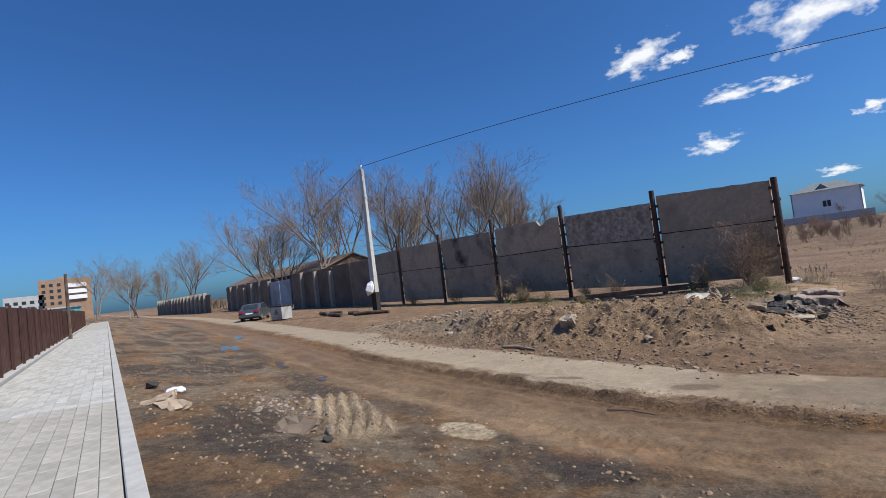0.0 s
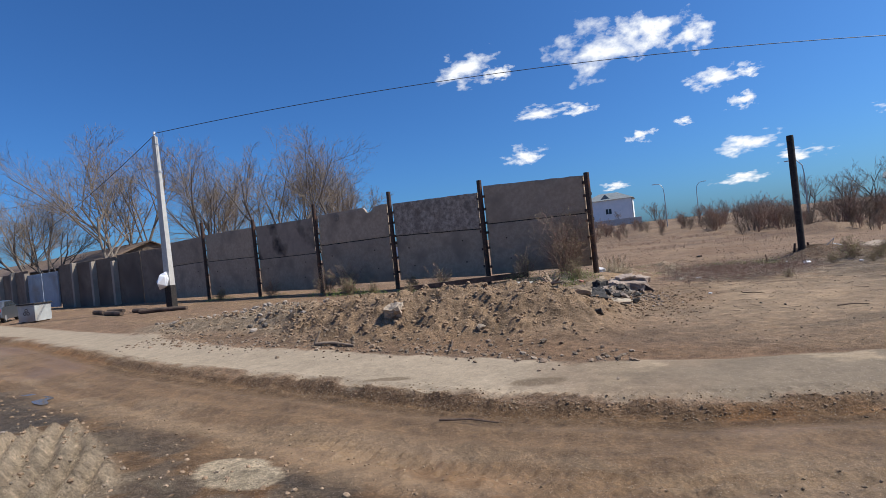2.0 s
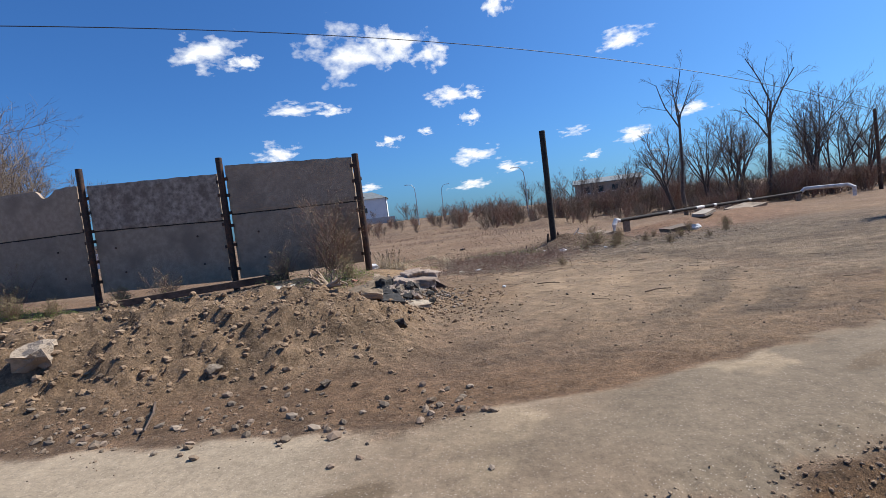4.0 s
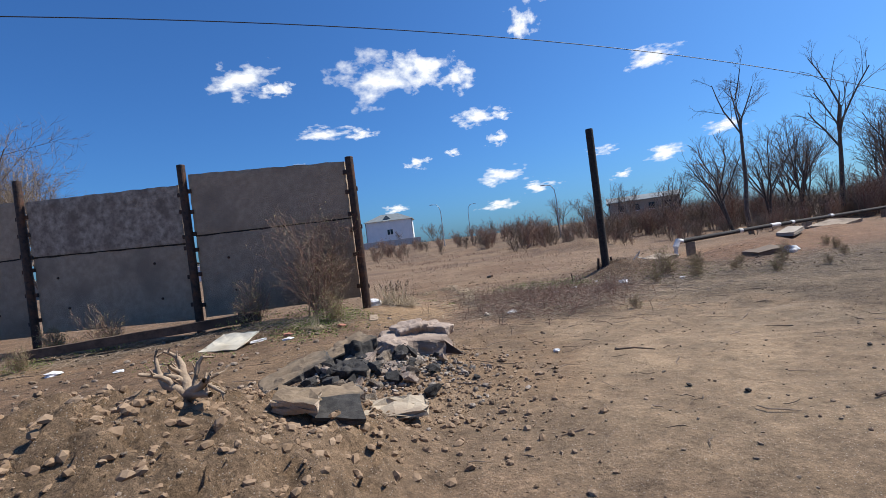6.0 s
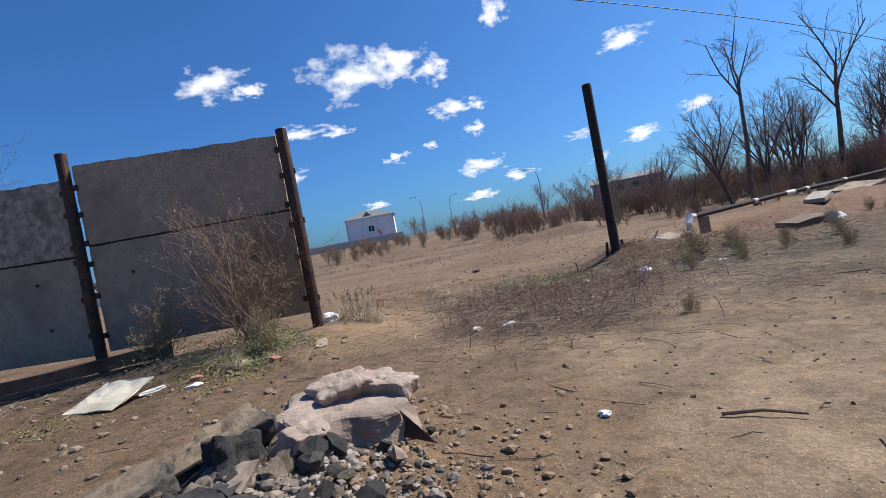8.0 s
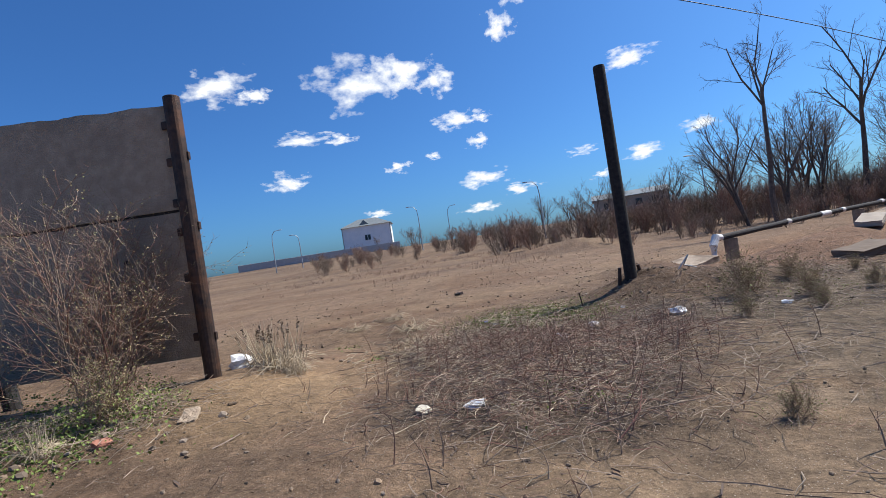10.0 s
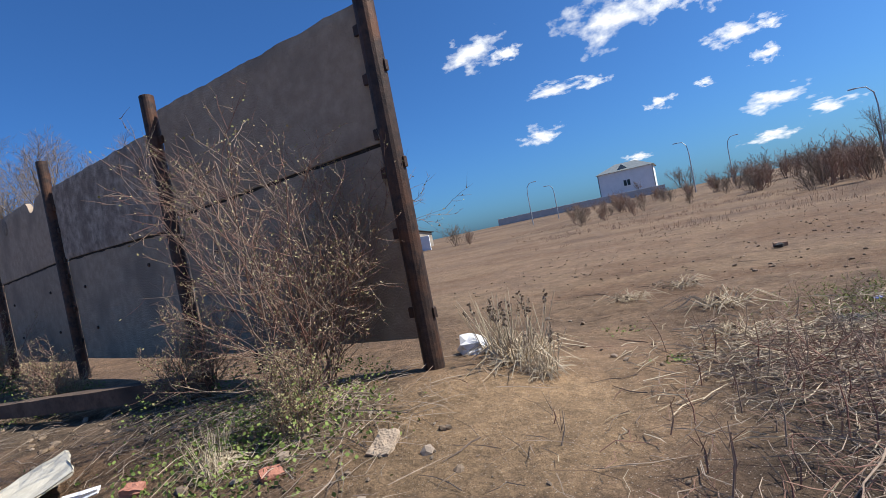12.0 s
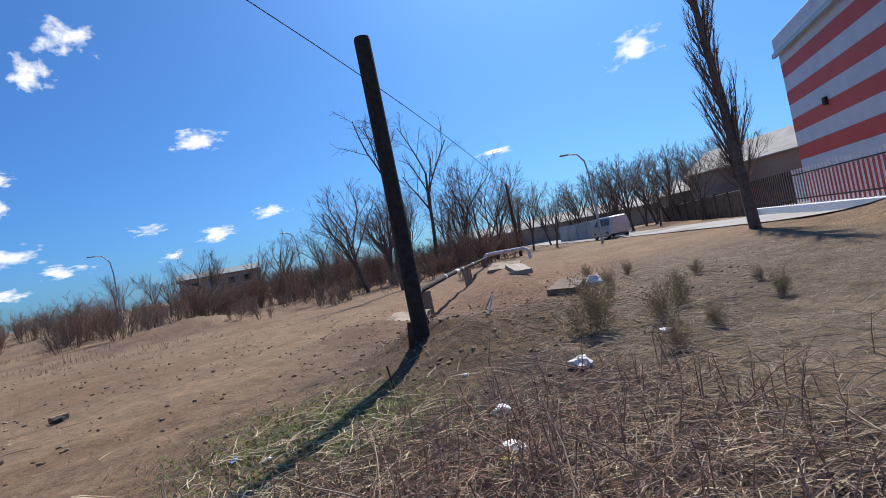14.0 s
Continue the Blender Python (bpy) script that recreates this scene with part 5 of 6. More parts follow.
for k in range(110):
    u, w = rnd.random(), rnd.random() ** 1.5 * 9
    x, y = 15 + 34 * u - 0.62 * w, 19.5 + 19 * u + 0.78 * w + 1.5
    place((H1, H2, H2)[k % 3], x, y, rnd.uniform(0, 360), rnd.uniform(0.45, 0.9) * (0.7 + 0.6 * u))
for k in range(26):
    x, y = -30 - 4.2 * k * rnd.uniform(0.9, 1.1), rnd.uniform(3, 8)
    place((H3, H2)[k % 2], x, y, rnd.uniform(0, 360), rnd.uniform(1.0, 1.7))

# low dry weeds over the field
m = Mesh()
for k in range(2600):
    az = radians(rnd.uniform(52, 118))
    d = rnd.uniform(24, 70)
    x, y = 3 + d * math.cos(az), -3 + d * math.sin(az)
    dens = float(fbm(x * 0.18, y * 0.18, 91))
    if dens < 0.56 or (d < 34 and rnd.random() < 0.5):
        continue
    z = g(x, y)
    for s in range(5):
        a = rnd.uniform(0, 6.28)
        h = rnd.uniform(0.06, 0.3)
        q = Vector((x + rnd.uniform(-0.2, 0.2), y + rnd.uniform(-0.2, 0.2), z - 0.03))
        m.tube([q, q + Vector((0.3 * h * math.cos(a), 0.3 * h * math.sin(a), h))], [0.009, 0.004], 3, cap=False)
single("dry_weeds", m, TWIG_RED, "low dry reddish weeds scattered over the field", "weeds", kind="stuff")


# large bush by the end post, with swelling buds and green shoots
def bush(x, y, h, stems, seed, label, buds, leaves, spread=0.5, r=0.016, fine=0.0022):
    rnd = random.Random(seed)
    o = dict(rk=(0.6, 0.6, 0.6), wander=0.15, lift=0.05, levels=3, split=1, kids=(11, 5, 3), **{"from": (0.12, 0.2, 0.2)}, angle=(40, 42, 42), ratio=(0.42, 0.55, 0.55), rmin=fine)
    wood, twig, bd, lf = Mesh(), Mesh(), Mesh(), Mesh()
    for s in range(stems):
        a = rnd.uniform(0, 6.28)
        k = spread * rnd.uniform(0.1, 1.0)
        grow(wood, twig, Vector((rnd.uniform(-0.2, 0.2), rnd.uniform(-0.2, 0.2), -0.08)), Vector((k * math.cos(a), k * math.sin(a), 1)), h * rnd.uniform(0.5, 1.0), r * rnd.uniform(0.6, 1.1), 0, rnd, o)
    for v in twig.v[::7]:
        if rnd.random() < buds:
            bd.leaf(v, rnd.uniform(0.012, 0.028), rnd)
    for k in range(leaves):
        a, q = rnd.uniform(0, 6.28), rnd.random() ** 0.6 * 0.9
        lf.leaf((q * math.cos(a), q * math.sin(a), rnd.uniform(0.02, 0.5) * (1.1 - q)), rnd.uniform(0.015, 0.045), rnd)
    t = thing("bush", label, "bush", "bushes", m=T(x, y, g(x, y)))
    part("branchwork", wood, TWIG_RED, t)
    part("crown", twig, TWIG_RED, t)
    if bd.v:
        tagged(part("bud_growth", bd, BUD, t), "swelling yellowish buds on the twigs", kind="stuff")
    if lf.v:
        tagged(part("foliage", lf, LEAF, t), "fresh green shoots at the base", kind="stuff")
    return t


BA = bush(-1.1, -0.75, 2.9, 26, 3, "tall reddish budding bush before the concrete slabs", 0.7, 900, 0.7, 0.013, 0.0028)
BB = bush(-0.3, -1.6, 0.8, 12, 4, "low bush with fresh green shoots", 0.5, 900, 0.8, 0.006)
BC = bush(-2.7, -1.2, 1.4, 12, 6, "low spreading bush with green shoots before the fence", 0.5, 500, 0.8, 0.011)
for x, y, s, src in ((-6.6, -1.5, 0.9, BC), (-8.5, -1.2, 1.0, BB), (-13.2, -1.2, 1.4, BC), (-14.8, -1.0, 1.2, BC), (-12.2, -1.8, 1.1, BB), (-19.5, -1.0, 1.0, BC), (-25, -1, 1.0, BB), (-10, -2.6, 0.8, BB), (-7.2, -3.4, 0.7, BB)):
    copy_thing(src, T(x, y, g(x, y), x * 77 % 360, s))
BD = bush(8.3, 1.9, 0.85, 14, 8, "grey-green dry shrub beside the lone post mound", 0.4, 120, 0.7, 0.005, 0.0013)
for x, y, s in ((9.2, 1.3, 0.7), (7.7, 0.6, 0.5), (9.6, 2.6, 0.6), (12.9, 4.2, 0.6), (10.6, 0.4, 0.5), (6.4, -2.9, 0.35), (11.6, 2.2, 0.5), (8.8, 0.5, 0.45), (10.2, 1.6, 0.5), (11.0, 3.3, 0.4), (12.2, 1.0, 0.35), (13.6, 2.6, 0.4), (14.6, 4.8, 0.5), (9.9, 4.3, 0.4), (15.2, 6.4, 0.5)):
    copy_thing(BD, T(x, y, g(x, y), x * 91 % 360, s))


# dry weed stalks by the end post
def stalks(x, y, h, n, seed, label):
    rnd = random.Random(seed)
    m, hd = Mesh(), Mesh()
    for k in range(n):
        a, q = rnd.uniform(0, 6.28), rnd.uniform(0.0, 0.3)
        p = Vector((q * math.cos(a), q * math.sin(a), -0.05))
        hh = h * rnd.uniform(0.35, 1.0)
        e = p + Vector((rnd.uniform(-0.4, 0.4) * hh, rnd.uniform(-0.4, 0.4) * hh, hh))
        mid = p.lerp(e, 0.5) + Vector((rnd.uniform(-0.05, 0.05), rnd.uniform(-0.05, 0.05), 0))
        m.tube([p, mid, e], [0.008, 0.006, 0.003], 4, cap=False)
        if hh > h * 0.75 and k % 3 == 0:
            for j in range(26):
                hd.leaf(e - (e - mid) * rnd.uniform(-0.1, 0.6), 0.035, rnd)
    for k in range(n * 2):
        a = rnd.uniform(0, 6.28)
        L = rnd.uniform(0.2, 0.7)
        p = Vector((rnd.uniform(-0.2, 0.2), rnd.uniform(-0.2, 0.2), 0.03))
        m.tube([p, p + Vector((L * 0.5 * math.cos(a), L * 0.5 * math.sin(a), rnd.uniform(0.03, 0.2))), p + Vector((L * math.cos(a), L * math.sin(a), 0.02))], [0.006, 0.006, 0.003], 3, cap=False)
    t = thing("weed_clump", label, "weeds", "weed clumps", m=T(x, y, g(x, y)))
    tagged(part("stalk_tuft", m, STRAW, t), "dry straw-coloured stalks in a tuft", kind="stuff")
    if hd.v:
        tagged(part("seed_growth", hd, TWIG, t), "brown dry seed heads", kind="stuff")
    return t


W1 = stalks(0.75, 0.55, 0.85, 46, 1, "dry straw-coloured weed clump with brown seed heads")
W2 = stalks(2.4, 3.3, 0.16, 26, 2, "flattened pale dry weed clump")
for x, y, s in ((1.15, 0.2, 0.6), (0.3, 0.9, 0.8), (-0.6, -2.2, 0.5)):
    copy_thing(W1, T(x, y, g(x, y), x * 133, s))
for x, y, s in ((2.7, 1.8, 0.7), (1.6, 5.0, 0.8), (0.9, 4.2, 0.8), (3.6, 2.0, 0.6)):
    copy_thing(W2, T(x, y, g(x, y), x * 133, s))


def strewn(name, label, n, spots, lo, hi, r, material, seed, lift=0.12, cat="twigs"):
    """Twigs lying about: spots are (x, y, radius, share)."""
    rnd = random.Random(seed)
    m = Mesh()
    for k in range(n):
        w = rnd.random()
        for cx, cy, rr, ry, share in spots:
            if w < share:
                break
            w -= share
        x, y = cx + rnd.gauss(0, rr), cy + rnd.gauss(0, ry)
        L, a = rnd.uniform(lo, hi), rnd.uniform(0, 6.28)
        pts = []
        for i in range(4):
            u = i / 3
            px, py = x + L * u * math.cos(a) + rnd.uniform(-0.03, 0.03), y + L * u * math.sin(a) + rnd.uniform(-0.03, 0.03)
            pts.append(Vector((px, py, 0)))
        za, zb = g(pts[0].x, pts[0].y), g(pts[3].x, pts[3].y)
        ll = rnd.random() ** 2 * lift
        lb = rnd.random() ** 2 * lift
        for i, q in enumerate(pts):
            u = i / 3
            q.z = za * (1 - u) + zb * u + 0.008 + ll * (1 - u) + lb * u + 0.3 * lift * math.sin(u * 3.1) * rnd.random()
        rr2 = r * rnd.uniform(0.5, 1.3)
        m.tube(pts, [rr2, rr2, rr2 * 0.8, rr2 * 0.4], 3, cap=False)
    return single(name, m, material, label, cat, kind="stuff")


PATCH = [(4.7, -1.5, 1.0, 1.0, 0.4), (5.6, 0.4, 0.9, 0.7, 0.35), (4.0, 0.8, 0.7, 0.6, 0.25)]
strewn("brushwood", "tangle of dead reddish twigs on the ground", 4200, PATCH, 0.06, 0.45, 0.0026, TWIG_RED, 1, 0.16)
strewn("dead_stems", "grey-brown dead stems lying on the ground", 1900, PATCH + [], 0.08, 0.5, 0.003, STEM, 2, 0.1)
strewn("straw", "pale dry straw lying on the ground", 1600, [(3.3, 1.2, 0.6, 0.6, 0.4), (4.6, -0.4, 1.0, 1.0, 0.3), (4.6, 2.6, 0.7, 0.7, 0.3)], 0.08, 0.45, 0.004, STRAW, 3, 0.08)
strewn("dead_stems", "grey-brown dead stems under the bushes", 1300, [(-1.2, -1.3, 1.1, 0.6, 0.5), (-6, -2.6, 2.5, 0.9, 0.25), (8.5, 1.5, 1.0, 0.7, 0.25)], 0.12, 0.6, 0.003, STEM, 4, 0.08)
strewn("scattered_sticks", "thin sticks scattered over bare earth", 260, [(5.5, -6, 2.5, 2.5, 0.5), (1.5, 6, 3, 4, 0.3), (-2, -4.5, 2.5, 1.5, 0.2)], 0.08, 0.45, 0.006, TWIG_DK, 5, 0.02)
# long arching cut branches in the tangle
m = Mesh()
rnd = random.Random(71)
cut = dict(rk=(0.6, 0.6), wander=0.16, lift=-0.05, levels=2, split=9, kids=(6, 3), **{"from": (0.15, 0.2)}, angle=(38, 40), ratio=(0.5, 0.5), rmin=0.0025)
for k in range(60):
    cx, cy, rr, ry, sh = PATCH[k % 3]
    x, y = cx + rnd.gauss(0, rr * 0.9), cy + rnd.gauss(0, ry * 0.9)
    a = rnd.uniform(0, 6.28)
    grow(m, m, Vector((x, y, g(x, y) + 0.03)), Vector((math.cos(a), math.sin(a), rnd.uniform(0.15, 0.6))), rnd.uniform(0.5, 1.1), rnd.uniform(0.004, 0.008), 0, rnd, cut)
single("cut_branches", m, TWIG_RED, "long arching reddish cut branches heaped on the ground", "branches", kind="stuff")
strewn("dead_stems", "grey-brown dead stems on dark soil round the lone post", 1800, [(9.5, 2.5, 2.0, 1.6, 0.5), (12.5, 4.0, 2.5, 1.6, 0.3), (7.5, -1.0, 1.2, 0.8, 0.2)], 0.1, 0.5, 0.0035, STEM, 8, 0.1)
# upright thin shoots within the brush
m = Mesh()
rnd = random.Random(77)
for k in range(340):
    cx, cy, rr, ry, sh = PATCH[k % 3]
    x, y = cx + rnd.gauss(0, rr * 1.2), cy + rnd.gauss(0, ry * 1.2)
    z, h = g(x, y), rnd.uniform(0.1, 0.45)
    p = Vector((x, y, z - 0.02))
    e = p + Vector((rnd.uniform(-0.25, 0.25) * h, rnd.uniform(-0.25, 0.25) * h, h))
    m.tube([p, p.lerp(e, 0.5) + Vector((0.02, 0.01, 0)), e], [0.006, 0.005, 0.002], 4, cap=False)
    for j in range(3):
        q = p.lerp(e, rnd.uniform(0.3, 0.9))
        m.tube([q, q + Vector((rnd.uniform(-0.12, 0.12), rnd.uniform(-0.12, 0.12), rnd.uniform(0.05, 0.15)))], [0.003, 0.0015], 3, cap=False)
single("dead_shoots", m, TWIG_RED, "thin upright dead shoots in the brushwood", "twigs", kind="stuff")
# fresh grass patch
m = Mesh()
for k in range(6500):
    x, y = 4.85 + rnd.gauss(0, 0.7), 2.95 + rnd.gauss(0, 0.7)
    z, h, a = g(x, y), rnd.uniform(0.012, 0.05), rnd.uniform(0, 6.28)
    b = len(m.v)
    w = 0.006
    m.v += [Vector((x - w, y, z)), Vector((x + w, y, z)), Vector((x + 1.3 * h * math.cos(a), y + 1.3 * h * math.sin(a), z + h))]
    m.f.append((b, b + 1, b + 2))
for cx, cy, rr, n in ((-0.7, -2.1, 0.5, 2200), (-2.6, -3.9, 0.5, 400), (-1.6, -1.5, 0.5, 900), (1.4, 2.2, 0.15, 60), (2.2, 1.0, 0.1, 60), (4.9, -1.9, 0.25, 200)):
    for k in range(n):
        x, y = cx + rnd.gauss(0, rr), cy + rnd.gauss(0, rr)
        m.leaf((x, y, g(x, y)), rnd.uniform(0.015, 0.05), rnd)
single("fresh_grass", m, LEAF, "sparse fresh green grass and sprouts", "grass", kind="stuff")

# ---- loose stones ----
def scatter(name, label, material, n, sampler, lo, hi, seed, cat="stones", sink=0.3, flat=0.7):
    rnd = random.Random(seed)
    m = Mesh()
    for k in range(n):
        x, y = sampler(rnd)
        s = lo + (hi - lo) * rnd.random() ** 3.2
        m.rock((x, y, g(x, y) + s * (flat - sink) * 0.6), s, flat, rnd)
    return single(name, m, material, label, cat, kind="stuff")


def in_heap(rnd):
    while True:
        x, y = rnd.uniform(-11, 3.4), rnd.uniform(-13, -8)
        if float(heap_h(x, y)) > rnd.uniform(0.04, 0.5):
            return x, y


scatter("earth_clods", "clods and stones on the spoil heap", CLOD, 9500, in_heap, 0.006, 0.06, 1, "clods", 0.6)
scatter("heap_foot_stones", "small stones along the foot of the heap", PEB, 1500, lambda q: (q.uniform(-10, 4.2), -12.9 + q.gauss(0, 0.45)), 0.008, 0.06, 2)
scatter("bank_gravel", "gravel and crumbs on the roadside bank", CLOD, 5200, lambda q: (q.uniform(-14, 9), q.uniform(-21.3, -17.2)), 0.004, 0.036, 3, sink=0.5)
scatter("rut_crumbs", "mud crumbs along the wheel ruts", CLOD, 3200, lambda q: (lambda x: (x, float(road_y(x)) - 1.08 + q.gauss(0, 0.13)))(q.uniform(-11, 11)), 0.005, 0.02, 4, "crumbs")
scatter("rut_clods", "dark mud clods thrown up along the wheel ruts", MUDCLOD, 4200, lambda q: (lambda x: (x, float(road_y(x)) - q.choice((1.02, 1.02, 0.9, 2.72)) + q.gauss(0, 0.13)))(q.uniform(-9, 11)), 0.004, 0.018, 14, "clods")
scatter("crawler_rubble", "grey broken lumps beside the crawler print", GREYCRUMB, 380, lambda q: (-2.7 + q.gauss(0, 0.8), -19.0 + q.gauss(0, 0.3)), 0.008, 0.05, 15, "rubble")
scatter("bank_stones", "grey and brown stones trodden into the roadside bank", PEB, 700, lambda q: (-1.5 + q.gauss(0, 3.4), -19.4 + q.gauss(0, 0.75)), 0.005, 0.032, 16)
scatter("yard_pebbles", "pebbles scattered over the bare yard", PEB, 2600, lambda q: (q.uniform(1.5, 10), q.uniform(-12, -1)), 0.003, 0.024, 5)
scatter("field_pebbles", "pebbles scattered over the field", PEB, 2600, lambda q: (q.uniform(-5, 12), q.uniform(0.5, 24)), 0.006, 0.05, 6)
scatter("grey_crumbs", "grey broken concrete crumbs on the heap's far end", GREYCRUMB, 1500, lambda q: (-8.5 + q.gauss(0, 2.2), -9.3 + q.gauss(0, 0.9)), 0.02, 0.13, 7, "rubble")
scatter("rubble_crumbs", "small concrete and asphalt crumbs in the rubble", GREYCRUMB, 3200, lambda q: (2.15 + q.gauss(0, 0.62), -6.8 + q.gauss(0, 0.62)), 0.008, 0.05, 8, "rubble", 0.2)
scatter("slope_crumbs", "sandy crumbs below the rubble", CLOD, 2200, lambda q: (3.0 + q.gauss(0, 0.75), -7.6 + q.gauss(0, 1.2)), 0.008, 0.05, 9, "crumbs")
scatter("mound_clods", "dark earth clods round the lone post mound", MUDCLOD, 1500, lambda q: (9.8 + q.gauss(0, 2.4), 4.4 + q.gauss(0, 1.5)), 0.006, 0.045, 17, "clods")
scatter("fence_litter", "stones and crumbs before the fence", PEB, 1200, lambda q: (q.uniform(-9, 1.5), q.uniform(-7.5, -1)), 0.008, 0.07, 10)


# ---- rubble pile, chunk by chunk ----
def chunk(seed, flat):
    rnd = random.Random(seed)
    bm = bmesh.new()
    for k in range(13):
        v = Vector((rnd.gauss(0, 1), rnd.gauss(0, 1), rnd.gauss(0, 1))).normalized() * rnd.uniform(0.75, 1.15)
        bm.verts.new((v.x, v.y, v.z * flat))
    bmesh.ops.convex_hull(bm, input=bm.verts)
    bmesh.ops.delete(bm, geom=[v for v in bm.verts if not v.link_faces], context="VERTS")
    bmesh.ops.subdivide_edges(bm, edges=list(bm.edges), cuts=2, use_grid_fill=True)
    bmesh.ops.triangulate(bm, faces=bm.faces)
    for v in bm.verts:
        v.co += v.co.normalized() * (0.09 * noise.noise(v.co * 1.7 + Vector((seed, 0, 0))) + 0.07 * noise.noise(v.co * 6 + Vector((0, seed, 0))))
    me = bpy.data.meshes.new("chunk")
    bm.to_mesh(me)
    bm.free()
    return me


CH = []
for k in range(12):
    me = chunk(100 + k, 0.75)
    me.materials.append((CONC_LT, ASPH, PINK, CONC_LT, ASPH, CONC_LT)[k % 6])
    CH.append(me)
rnd = random.Random(9)
for k in range(296):
    x, y = 2.1 + rnd.gauss(0, 0.52), -6.9 + rnd.gauss(0, 0.55)
    s = 0.03 + 0.13 * rnd.random() ** 2.6
    me = CH[rnd.randrange(12)]
    dark = me.materials[0] == ASPH
    ob = new("rubble_chunk", me)
    ob.matrix_world = Matrix.Translation((x, y, g(x, y) + s * 0.45)) @ Euler((rnd.uniform(-0.6, 0.6), rnd.uniform(-0.6, 0.6), rnd.uniform(0, 6.28))).to_matrix().to_4x4() @ Matrix.Diagonal((s, s * rnd.uniform(0.6, 1), s * rnd.uniform(0.6, 1), 1))
    tagged(ob, "black broken asphalt lump in the rubble" if dark else "pale broken concrete lump in the rubble", "rubble", "rubble chunks")


def plate(name, label, pts, thick, material, m, seed, cat="slab", rough=0.03, top=None):
    """A broken plate from its outline."""
    rnd = random.Random(seed)
    bm = bmesh.new()
    vs = [bm.verts.new((x, y, 0)) for x, y in pts]
    f = bm.faces.new(vs)
    ex = bmesh.ops.extrude_face_region(bm, geom=[f])
    for v in ex["geom"]:
        if isinstance(v, bmesh.types.BMVert):
            v.co.z += thick
    bmesh.ops.recalc_face_normals(bm, faces=bm.faces)
    bmesh.ops.subdivide_edges(bm, edges=list(bm.edges), cuts=3, use_grid_fill=True)
    for v in bm.verts:
        v.co += Vector((rnd.uniform(-1, 1), rnd.uniform(-1, 1), rnd.uniform(-1, 1))) * rough
    bmesh.ops.triangulate(bm, faces=bm.faces)
    me = bpy.data.meshes.new(name)
    bm.to_mesh(me)
    bm.free()
    me.materials.append(material)
    if top:
        me.materials.append(top)
        for p in me.polygons:
            p.material_index = int(p.normal.z > 0.6)
    ob = new(name, me)
    ob.matrix_world = m
    return tagged(ob, label, cat)


def rough_block(name, label, m, size, material, seed, cat="slab", top=None, rough=1.0):
    """A broken slab: a box with rounded, crumbled edges and pitted faces."""
    bm = bmesh.new()
    bmesh.ops.create_cube(bm, size=2)
    bmesh.ops.subdivide_edges(bm, edges=list(bm.edges), cuts=11, use_grid_fill=True)
    sh = Vector((seed * 3.7, seed * 1.3, 0))
    for v in bm.verts:
        p = v.co.copy()
        p /= (abs(p.x) ** 16 + abs(p.y) ** 16 + abs(p.z) ** 16) ** (1 / 16)
        p.x *= 1 + 0.28 * noise.noise(Vector((p.y * 1.3, p.z * 0.4, seed)))
        p.y *= 1 + 0.28 * noise.noise(Vector((p.x * 1.3, p.z * 0.4, seed + 9)))
        w = Vector((p.x * size[0], p.y * size[1], p.z * size[2]))
        k = 0.05 * noise.noise(w * 6 + sh) + 0.03 * noise.noise(w * 15 + sh)
        v.co = w + w.normalized() * k * rough
    bmesh.ops.triangulate(bm, faces=bm.faces)
    me = bpy.data.meshes.new(name)
    bm.to_mesh(me)
    bm.free()
    me.materials.append(material)
    if top:
        me.materials.append(top)
        for p in me.polygons:
            p.material_index = int(p.normal.z > 0.75)
    ob = new(name, me)
    ob.matrix_world = m
    return tagged(ob, label, cat)


def E3(x, y, z, rx, ry, rz):
    return pose(x, y, z, rx, ry, rz)


rough_block("stone_slab", "large pinkish broken slab resting on the rubble", E3(2.55, -6.1, g(2.55, -6.1) + 0.12, 6, 4, 12), (0.5, 0.33, 0.12), PINK, 1)
rough_block("stone_lump", "pinkish stone lump on top of the slab", E3(2.5, -5.92, g(2.5, -5.92) + 0.3, 8, -6, 30), (0.24, 0.17, 0.1), PINK, 2, "stone")
rough_block("stone_lump", "pinkish stone lump on top of the slab", E3(2.84, -5.85, g(2.84, -5.85) + 0.31, 5, 8, -10), (0.25, 0.15, 0.09), PINK, 3, "stone")
rough_block("stone_lump", "pale broken concrete lump below the slab", E3(2.42, -6.6, g(2.42, -6.6) + 0.08, 20, 8, 60), (0.16, 0.1, 0.09), PINK, 4, "stone")
rough_block("asphalt_slab", "broken asphalt slab with a dusty top, leaning in the rubble", E3(1.25, -7.15, g(1.25, -7.15) + 0.06, 12, -16, 38), (0.44, 0.2, 0.1), ASPH, 5, top=DUSTY)
rough_block("asphalt_slab", "broken asphalt slab with a dusty top, leaning in the rubble", E3(1.68, -6.5, g(1.68, -6.5) + 0.1, 12, -14, 42), (0.4, 0.2, 0.1), ASPH, 6, top=DUSTY)
rough_block("asphalt_slab", "black broken asphalt lump in the rubble", E3(2.02, -7.35, g(2.02, -7.35) + 0.06, 14, 10, 10), (0.19, 0.14, 0.11), ASPH, 7)
rough_block("asphalt_slab", "black broken asphalt lump in the rubble", E3(1.95, -6.72, g(1.95, -6.72) + 0.1, -14, 20, 70), (0.17, 0.13, 0.12), ASPH, 8)
plate("asphalt_slab", "dark flat asphalt piece below the rubble", [(-0.2, -0.15), (0.2, -0.17), (0.16, 0.2), (-0.18, 0.15)], 0.06, ASPH, E3(2.62, -9.3, g(2.62, -9.3) - 0.01, 14, 10, 20), 6, rough=0.012)
